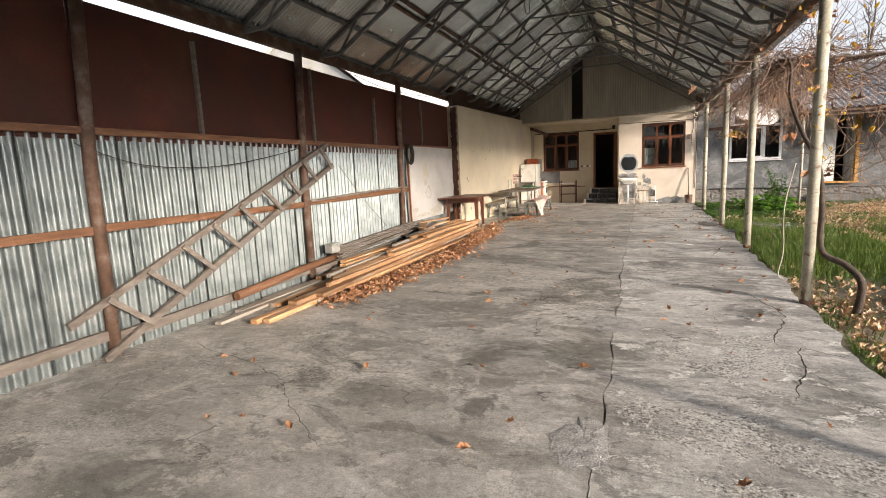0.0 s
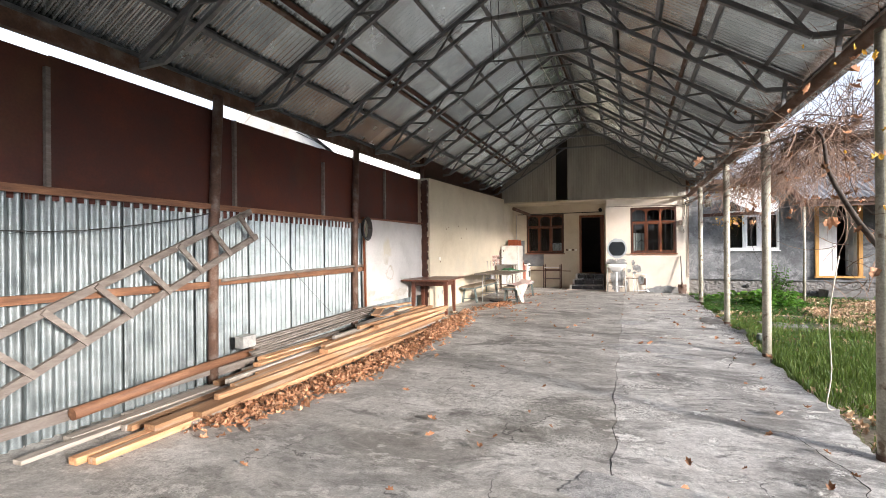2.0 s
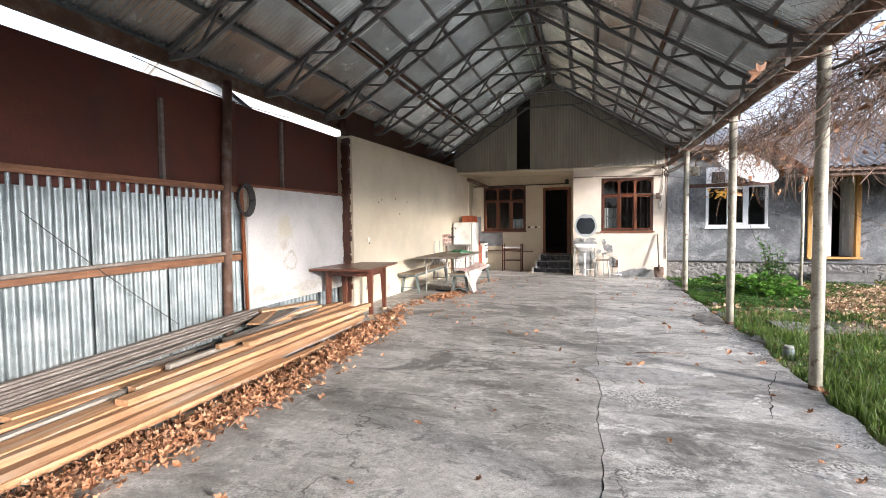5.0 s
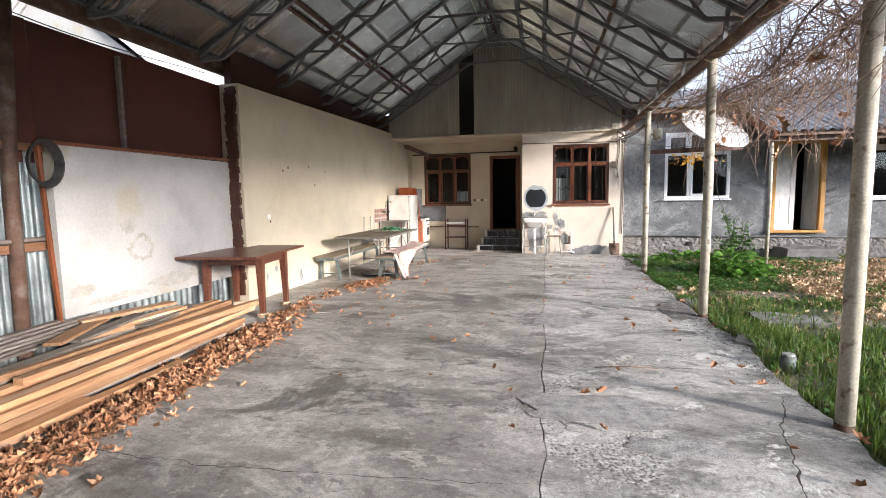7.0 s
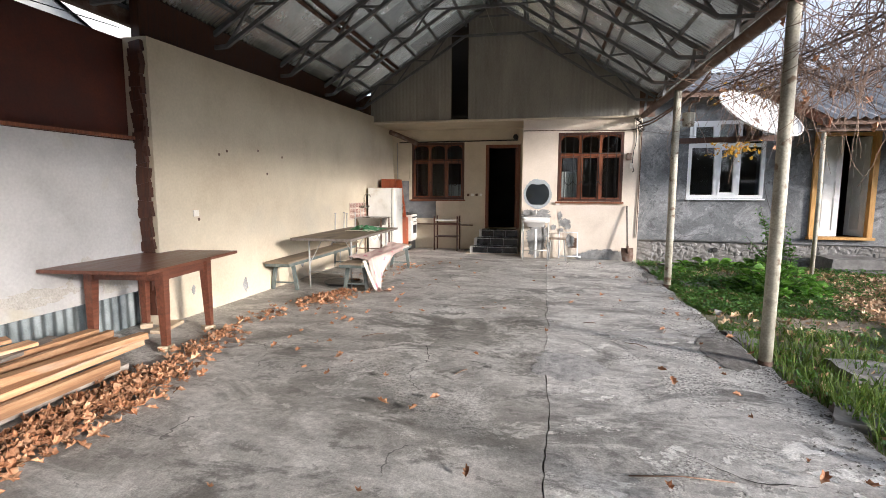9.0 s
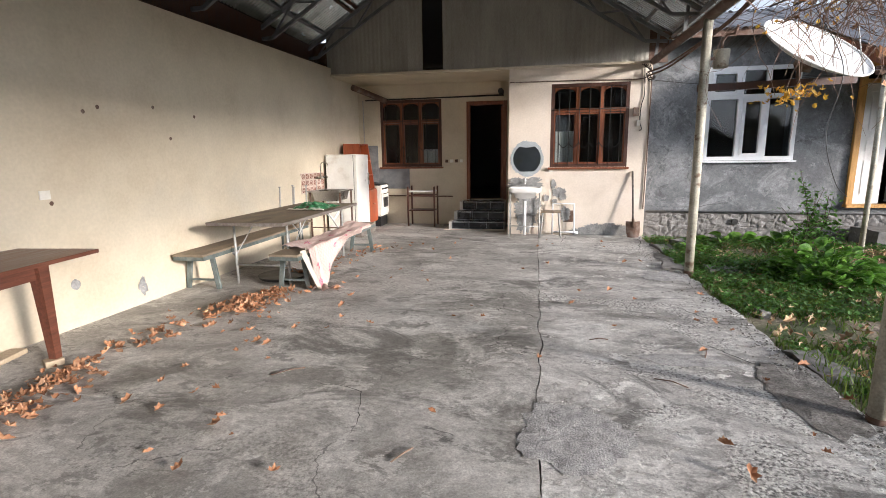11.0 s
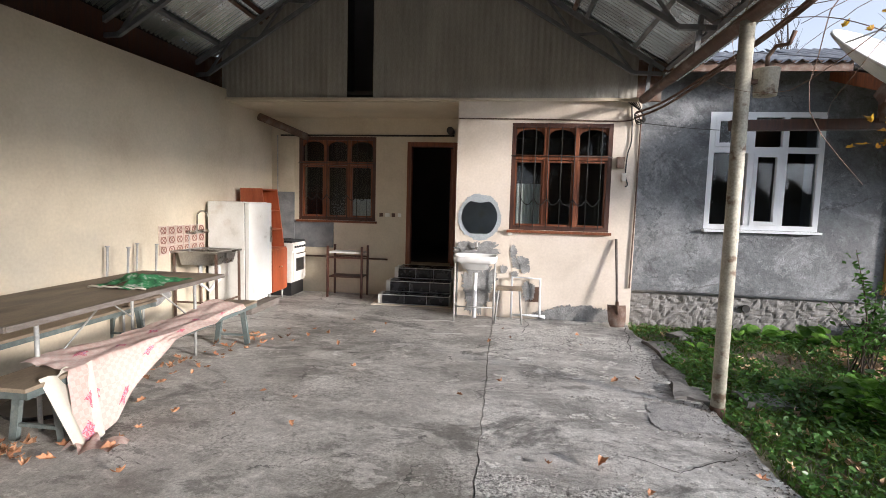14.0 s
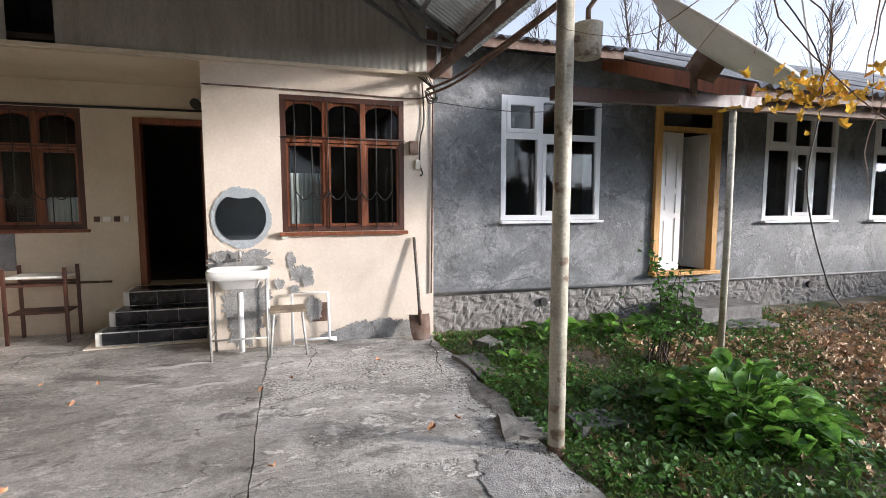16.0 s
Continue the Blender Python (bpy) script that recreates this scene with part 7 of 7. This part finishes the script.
def cane(p, d, length, r0):
    """A thin three-sided cane that droops and wanders."""
    n = 10
    pos, dirn = Vector(p), Vector(d).normalized()
    bend = Vector((r5.gauss(0, 0.16), r5.gauss(0, 0.16), r5.gauss(-0.06, 0.16)))
    rings = []
    for i in range(n + 1):
        w = r0 * (1 - 0.6 * i / n)
        u = dirn.orthogonal().normalized()
        v = dirn.cross(u)
        b = len(V)
        for a in (0, 2.09, 4.19):
            V.append(pos + (u * math.cos(a) + v * math.sin(a)) * w)
        rings.append(b)
        dirn = (dirn + bend + Vector((r5.gauss(0, 0.16), r5.gauss(0, 0.16), r5.gauss(-0.02, 0.15)))).normalized()
        pos = pos + dirn * (length / n)
    for a, b in zip(rings, rings[1:]):
        for j in range(3):
            F.append((a + j, a + (j + 1) % 3, b + (j + 1) % 3, b + j))


tips = []
for k in range(850):
    arm = arms[min(6, int(abs(r5.gauss(0, 3.0))))]
    p = arm[r5.randrange(len(arm))] + Vector((r5.gauss(0, 0.12), r5.gauss(0, 0.15), r5.gauss(0, 0.06)))
    cane(p, (r5.gauss(0.15, 0.6), r5.gauss(0, 0.7), r5.gauss(-0.15, 0.45)), r5.uniform(0.4, 1.3), r5.uniform(0.003, 0.0065))
    if k % 4 == 0:
        tips.append(tuple(V[-1]))
for k in range(420):
    y = r5.uniform(7.0, 13.8)
    cane((1.62 + abs(r5.gauss(0, 0.22)), y, r5.uniform(2.45, 2.95)), (r5.gauss(0.05, 0.5), r5.gauss(0, 0.7), r5.gauss(-0.35, 0.45)), r5.uniform(0.3, 0.9), r5.uniform(0.0025, 0.005))
for k in range(90):
    y = r5.uniform(5.0, 15.5)
    cane((1.5 + r5.gauss(0, 0.08), y, 3.02), (r5.gauss(-0.1, 0.5), r5.gauss(0, 0.6), r5.gauss(0.0, 0.4)), r5.uniform(0.2, 0.6), 0.003)
for k in range(170):
    y = r5.uniform(4.4, 7.8)
    cane((1.75 + abs(r5.gauss(0, 0.5)), y, r5.uniform(1.0, 2.6)), (r5.gauss(0.2, 0.6), r5.gauss(0, 0.6), r5.gauss(-0.1, 0.5)), r5.uniform(0.4, 0.9), 0.004)
for k in range(190):
    # canes that hang in a loose curtain from the outer arms
    y = r5.uniform(8.0, 13.4)
    cane((1.55 + abs(r5.gauss(0, 0.4)), y, r5.uniform(2.55, 2.95)), (r5.gauss(0.1, 0.4), r5.gauss(0, 0.5), r5.gauss(-0.6, 0.35)), r5.uniform(0.35, 0.95), r5.uniform(0.0028, 0.005))
c = new("cane_tangle", pydata("cane_tangle", V, F, TWIG))
c.parent = vine
c.matrix_parent_inverse = vine.matrix_basis.inverted()
tagged(c, "tangle of thin bare brown canes", kind="stuff")
lv = litter([tips[i] for i in range(0, len(tips), 2)] + [(1.5 + r5.gauss(0, 0.1), r5.uniform(5.2, 7.2), r5.uniform(1.2, 2.9)) for _ in range(26)], 0.055, LEAFBROWN, "dry_leaves", "", 0, 1.2, 91)
lv.parent = vine
lv.matrix_parent_inverse = vine.matrix_basis.inverted()
tagged(lv, "few dry brown leaves on the canes", kind="stuff")
for pts, rad in ((((1.56, 15.0, 2.95), (1.75, 14.4, 2.75), (1.95, 13.9, 2.35), (1.9, 13.85, 2.0)), 0.003), (((1.6, 14.8, 2.95), (2.2, 14.3, 2.9), (2.6, 13.9, 2.75)), 0.003)):
    bm = bmesh.new()
    tube(bm, spline(pts), rad, 5)
    part("hanging_cane", bm, TWIG, vine)
yl = litter([(1.92 + r5.gauss(0, 0.13), 13.88 + r5.gauss(0, 0.1), 2.03 + r5.gauss(0, 0.05)) for _ in range(80)] + [(2.1 + r5.gauss(0, 0.25), 14.0 + r5.gauss(0, 0.2), 2.75 + r5.gauss(0, 0.08)) for _ in range(30)]
            + [(1.62 + r5.gauss(0, 0.12), 5.5 + r5.gauss(0, 0.3), r5.uniform(1.3, 2.7)) for _ in range(34)] + [(1.25 + r5.gauss(0, 0.16), 5.3 + r5.gauss(0, 0.2), 2.72 + r5.gauss(0, 0.06)) for _ in range(6)], 0.03, YELLOWLEAF, "yellow_leaves", "", 0, 1.1, 93)
yl.parent = vine
yl.matrix_parent_inverse = vine.matrix_basis.inverted()
tagged(yl, "cluster of bright yellow autumn vine leaves", kind="stuff")
cable([(1.62, 6.9, 1.4), (1.5, 6.75, 0.9), (1.52, 6.78, 0.4), (1.47, 6.72, 0.12), (1.6, 6.85, 0.06)], 0.0055, "pale knotted rope hanging beside the vine", CREAMCLOTH, "rope")
cable([(2.35, 14.6, 2.9), (2.5, 14.3, 2.3), (2.4, 14.25, 1.7), (2.5, 14.2, 1.25), (2.62, 14.2, 1.1)], 0.004, "dark dangling cable end over the garden")

# stones and broken slabs at the edge of the concrete
for k, (px, py, sx, sy, sz, a) in enumerate(((1.98, 15.3, 0.42, 0.22, 0.06, 8), (1.42, 15.3, 0.3, 0.3, 0.07, -10), (1.62, 16.6, 0.28, 0.6, 0.06, 4), (2.35, 11.6, 0.7, 0.35, 0.07, 6), (1.72, 13.55, 0.1, 0.09, 0.06, 20),
                                             (1.62, 12.4, 0.25, 0.4, 0.06, 10), (2.0, 17.3, 0.25, 0.2, 0.1, 30), (1.66, 10.6, 0.3, 0.25, 0.05, -20))):
    bm = bmesh.new()
    box(bm, (0, 0, 0), (sx, sy, sz))
    bmesh.ops.subdivide_edges(bm, edges=bm.edges, cuts=3, use_grid_fill=True)
    M = pose(px, py, garden_z(px, py) + sz * 0.45, 2, 3, a)
    for v in bm.verts:
        v.co = M @ (v.co + Vector((1, 1, 0.4)) * 0.05 * noise.noise(v.co * 6 + Vector((k * 3, 0, 0))))
    solid("flat_stone", bm, STONE, "broken flat piece of concrete at the garden edge", "stone", "", "broken edge stones")
# small dark green bucket, shaped here as a tube with a neck
t = thing("glass_jar", (1.66, 9.95, garden_z(1.66, 9.95)), "small grey green bucket in the grass", "jar")
bm = bmesh.new()
tube(bm, [(1.66, 9.95, garden_z(1.66, 9.95)), (1.67, 9.96, garden_z(1.66, 9.95) + 0.13)], 0.055, 14)
part("body", bm, BLUEGREEN, t)
bm = bmesh.new()
tube(bm, [(1.67, 9.96, garden_z(1.66, 9.95) + 0.13), (1.67, 9.96, garden_z(1.66, 9.95) + 0.15)], 0.045, 14)
part("neck", bm, GREYTUBE, t)
# rough mortar patches on the concrete
DIRT = surf("loose_dark_dirt", [(0.09, 0.083, 0.075), (0.18, 0.168, 0.152), (0.32, 0.305, 0.285)], 12, 9, (0.85, 0.97), bump=1.0, bump_scale=90, fine=0.4)
for k, (px, py, rx, ry) in enumerate(((-0.28, 2.6, 0.17, 0.24), (-0.1, 11.2, 0.3, 0.3), (0.75, 12.3, 0.35, 0.1), (-0.25, 4.7, 0.25, 0.2), (1.2, 14.8, 0.26, 0.28), (1.42, 15.85, 0.1, 0.4), (0.1, 8.9, 0.5, 0.26), (1.28, 11.85, 0.2, 0.42), (0.5, 8.45, 0.3, 0.12))):
    bm = bmesh.new()
    n = 48
    c0 = bm.verts.new((px, py, gz(py) + 0.009))
    rings = []
    for q in (0.5, 1.0):
        rg = []
        for i in range(n):
            a = 2 * math.pi * i / n
            rr = q * (1 + 0.4 * noise.noise((math.cos(a) * 1.6, math.sin(a) * 1.6, k * 5)) + 0.2 * noise.noise((math.cos(a) * 6, math.sin(a) * 6, k * 5)))
            x, y = px + rx * rr * math.cos(a), py + ry * rr * math.sin(a)
            rg.append(bm.verts.new((x, y, gz(y) + (0.011 if q < 1 else 0.004) + 0.004 * noise.noise((x * 20, y * 20, 0)))))
        rings.append(rg)
    for i in range(n):
        bm.faces.new((c0, rings[0][i], rings[0][(i + 1) % n]))
        bm.faces.new((rings[0][i], rings[1][i], rings[1][(i + 1) % n], rings[0][(i + 1) % n]))
    part("mortar_patch", bm, MORTAR if k not in (5, 7) else DIRT, floor, "rough patch of mortar" if k not in (5, 7) else "loose dark dirt on the concrete")

# crumbs of dirt along the broken edge of the concrete
r6 = np.random.RandomState(31)
V, F = [], []
for k in range(1100):
    y = r6.uniform(9.5, 16.4)
    x = edge_x(y) - abs(r6.normal(0, 0.12)) - 0.01
    q = r6.uniform(0.003, 0.011)
    z = gz(y) + 0.004
    b = len(V)
    V += [(x + q * math.cos(a), y + q * math.sin(a) * r6.uniform(0.7, 1.2), z) for a in (0.3, 1.7, 2.9, 4.1, 5.3)] + [(x + r6.normal(0, 0.2) * q, y, z + q * r6.uniform(0.5, 1.1))]
    F += [(b + i, b + (i + 1) % 5, b + 5) for i in range(5)]
tagged(new("dirt_crumbs", pydata("dirt_crumbs", V, F, DIRT)), "small crumbs of dirt along the concrete edge", "dirt", "", "stuff")


# bare trees beyond the houses; unseen far woods added to block low sky
def bare_tree(px, py, h, seed, spread=0.25, label="tall bare tree behind the grey house"):
    r = random.Random(seed)
    t = thing("bare_tree", (px, py, 0), label, "tree", "bare trees")
    bm = bmesh.new()
    tube(bm, [(px + r.gauss(0, 0.04) * k, py + r.gauss(0, 0.04) * k, -0.1 + h * k / 6) for k in range(7)], 0.11, 7, 0.02)
    part("trunk", bm, BARK, t)
    bm = bmesh.new()
    for k in range(70):
        z = h * r.uniform(0.22, 0.98)
        a = r.uniform(0, 6.28)
        L = h * spread * r.uniform(0.3, 1.0) * (1.1 - z / h)
        p0 = Vector((px, py, z))
        p1 = p0 + Vector((math.cos(a) * L * 0.5, math.sin(a) * L * 0.5, L * 0.6))
        p2 = p0 + Vector((math.cos(a) * L * 0.8, math.sin(a) * L * 0.8, L * 1.5))
        tube(bm, [p0, p1, p2], 0.02, 4, 0.006)
        for q in range(3):
            o = p1.lerp(p2, r.random())
            tube(bm, [o, o + Vector((r.gauss(0, 0.3), r.gauss(0, 0.3), r.uniform(0.2, 0.7)))], 0.008, 3, 0.004)
    part("branch_crown", bm, BARK, t)


for k, (px, py, h) in enumerate(((13, 30, 11), (15.5, 31, 12), (18, 33, 12), (21, 31, 11), (10.5, 33, 10), (24, 30, 12))):
    bare_tree(px, py, h, 60 + k)
for k, (px, py, h) in enumerate(((3.5, -9, 8), (6.0, -10, 9.5), (8.5, -9, 8.5), (11.0, -11, 9.5), (13.5, -9.5, 9), (16.5, -10.5, 9))):
    bare_tree(px, py, h, 80 + k, 0.42, "bare tree beyond the plain garden wall")
# unseen tree belt, added to cut horizon glow on walls and in panes
V, F = [], []
rw = random.Random(4)
for k in range(2600):
    a = rw.uniform(0, 6.283)
    R = rw.uniform(46, 58)
    z = rw.uniform(0, 1) ** 1.3 * (4.6 + 1.2 * math.sin(a * 9) + rw.gauss(0, 0.4))
    p = Vector((3 + R * math.cos(a), 8 + R * math.sin(a), z))
    s = rw.uniform(0.9, 2.2)
    M = Euler((rw.uniform(0, 6), rw.uniform(0, 6), rw.uniform(0, 6))).to_matrix()
    b = len(V)
    for q in ((1, 0, 0), (-0.5, 0.8, 0), (-0.5, -0.8, 0), (0, 0, 0.9)):
        V.append(p + M @ (Vector(q) * s))
    F += [(b, b + 1, b + 2), (b, b + 1, b + 3), (b + 1, b + 2, b + 3), (b, b + 2, b + 3)]
WOODS = surf("sky_block_foliage", [(0.05, 0.05, 0.03), (0.09, 0.08, 0.05), (0.13, 0.1, 0.06)], 0.4, 6, (0.85, 0.95), rand=0.3, island=True)
tagged(new("far_woods", pydata("far_woods", V, F, WOODS)), "unseen tree belt added to block low sky light", "woods", "", "stuff")

# slack wires under the ridge
cable([(-1.35, 2.0, 4.62), (-1.3, 5.5, 4.5), (-1.45, 8.0, 4.56), (-1.47, 10.1, 4.55), (-1.4, 14.0, 4.6), (-1.4, 17.7, 4.7)], 0.004, "slack cord strung under the ridge of the shed", CREAMCLOTH, "cord", 5)
cable([(-1.42, 6.6, 4.62), (-1.44, 6.6, 4.2), (-1.42, 6.62, 3.5), (-1.38, 6.62, 3.4), (-1.35, 6.6, 3.55), (-1.36, 6.6, 4.62)], 0.004, "loop of thin wire hanging from a truss", CABLE, "hanging_wire", 5)
cable([(-1.42, 8.18, 4.62), (-1.43, 8.18, 4.1), (-1.41, 8.18, 3.8)], 0.004, "thin wire hanging from a truss", CABLE, "hanging_wire", 5)

LIME = surf("dried_lime_splash", [(0.55, 0.54, 0.51), (0.68, 0.67, 0.64)], 12, 7, (0.75, 0.9), fine=0.15)
for k, (px, py, rx, ry) in enumerate(((-1.0, 17.35, 0.3, 0.035), (-0.75, 16.75, 0.22, 0.03), (-1.2, 16.9, 0.12, 0.02), (-0.35, 17.2, 0.1, 0.05))):
    bm = bmesh.new()
    n = 40
    c0 = bm.verts.new((px, py, gz(py) + 0.011))
    rg = []
    for i in range(n):
        a = 2 * math.pi * i / n
        rr = 1 + 0.5 * noise.noise((math.cos(a) * 2, math.sin(a) * 2, 50 + k)) + 0.3 * noise.noise((math.cos(a) * 7, math.sin(a) * 7, 50 + k))
        rg.append(bm.verts.new((px + rx * rr * math.cos(a), py + ry * rr * math.sin(a) + 0.03 * math.sin(3 * rx * math.cos(a) / 0.3), gz(py) + 0.009)))
    for i in range(n):
        bm.faces.new((c0, rg[i], rg[(i + 1) % n]))
    part("lime_splash", bm, LIME, floor, "dried white lime splash")
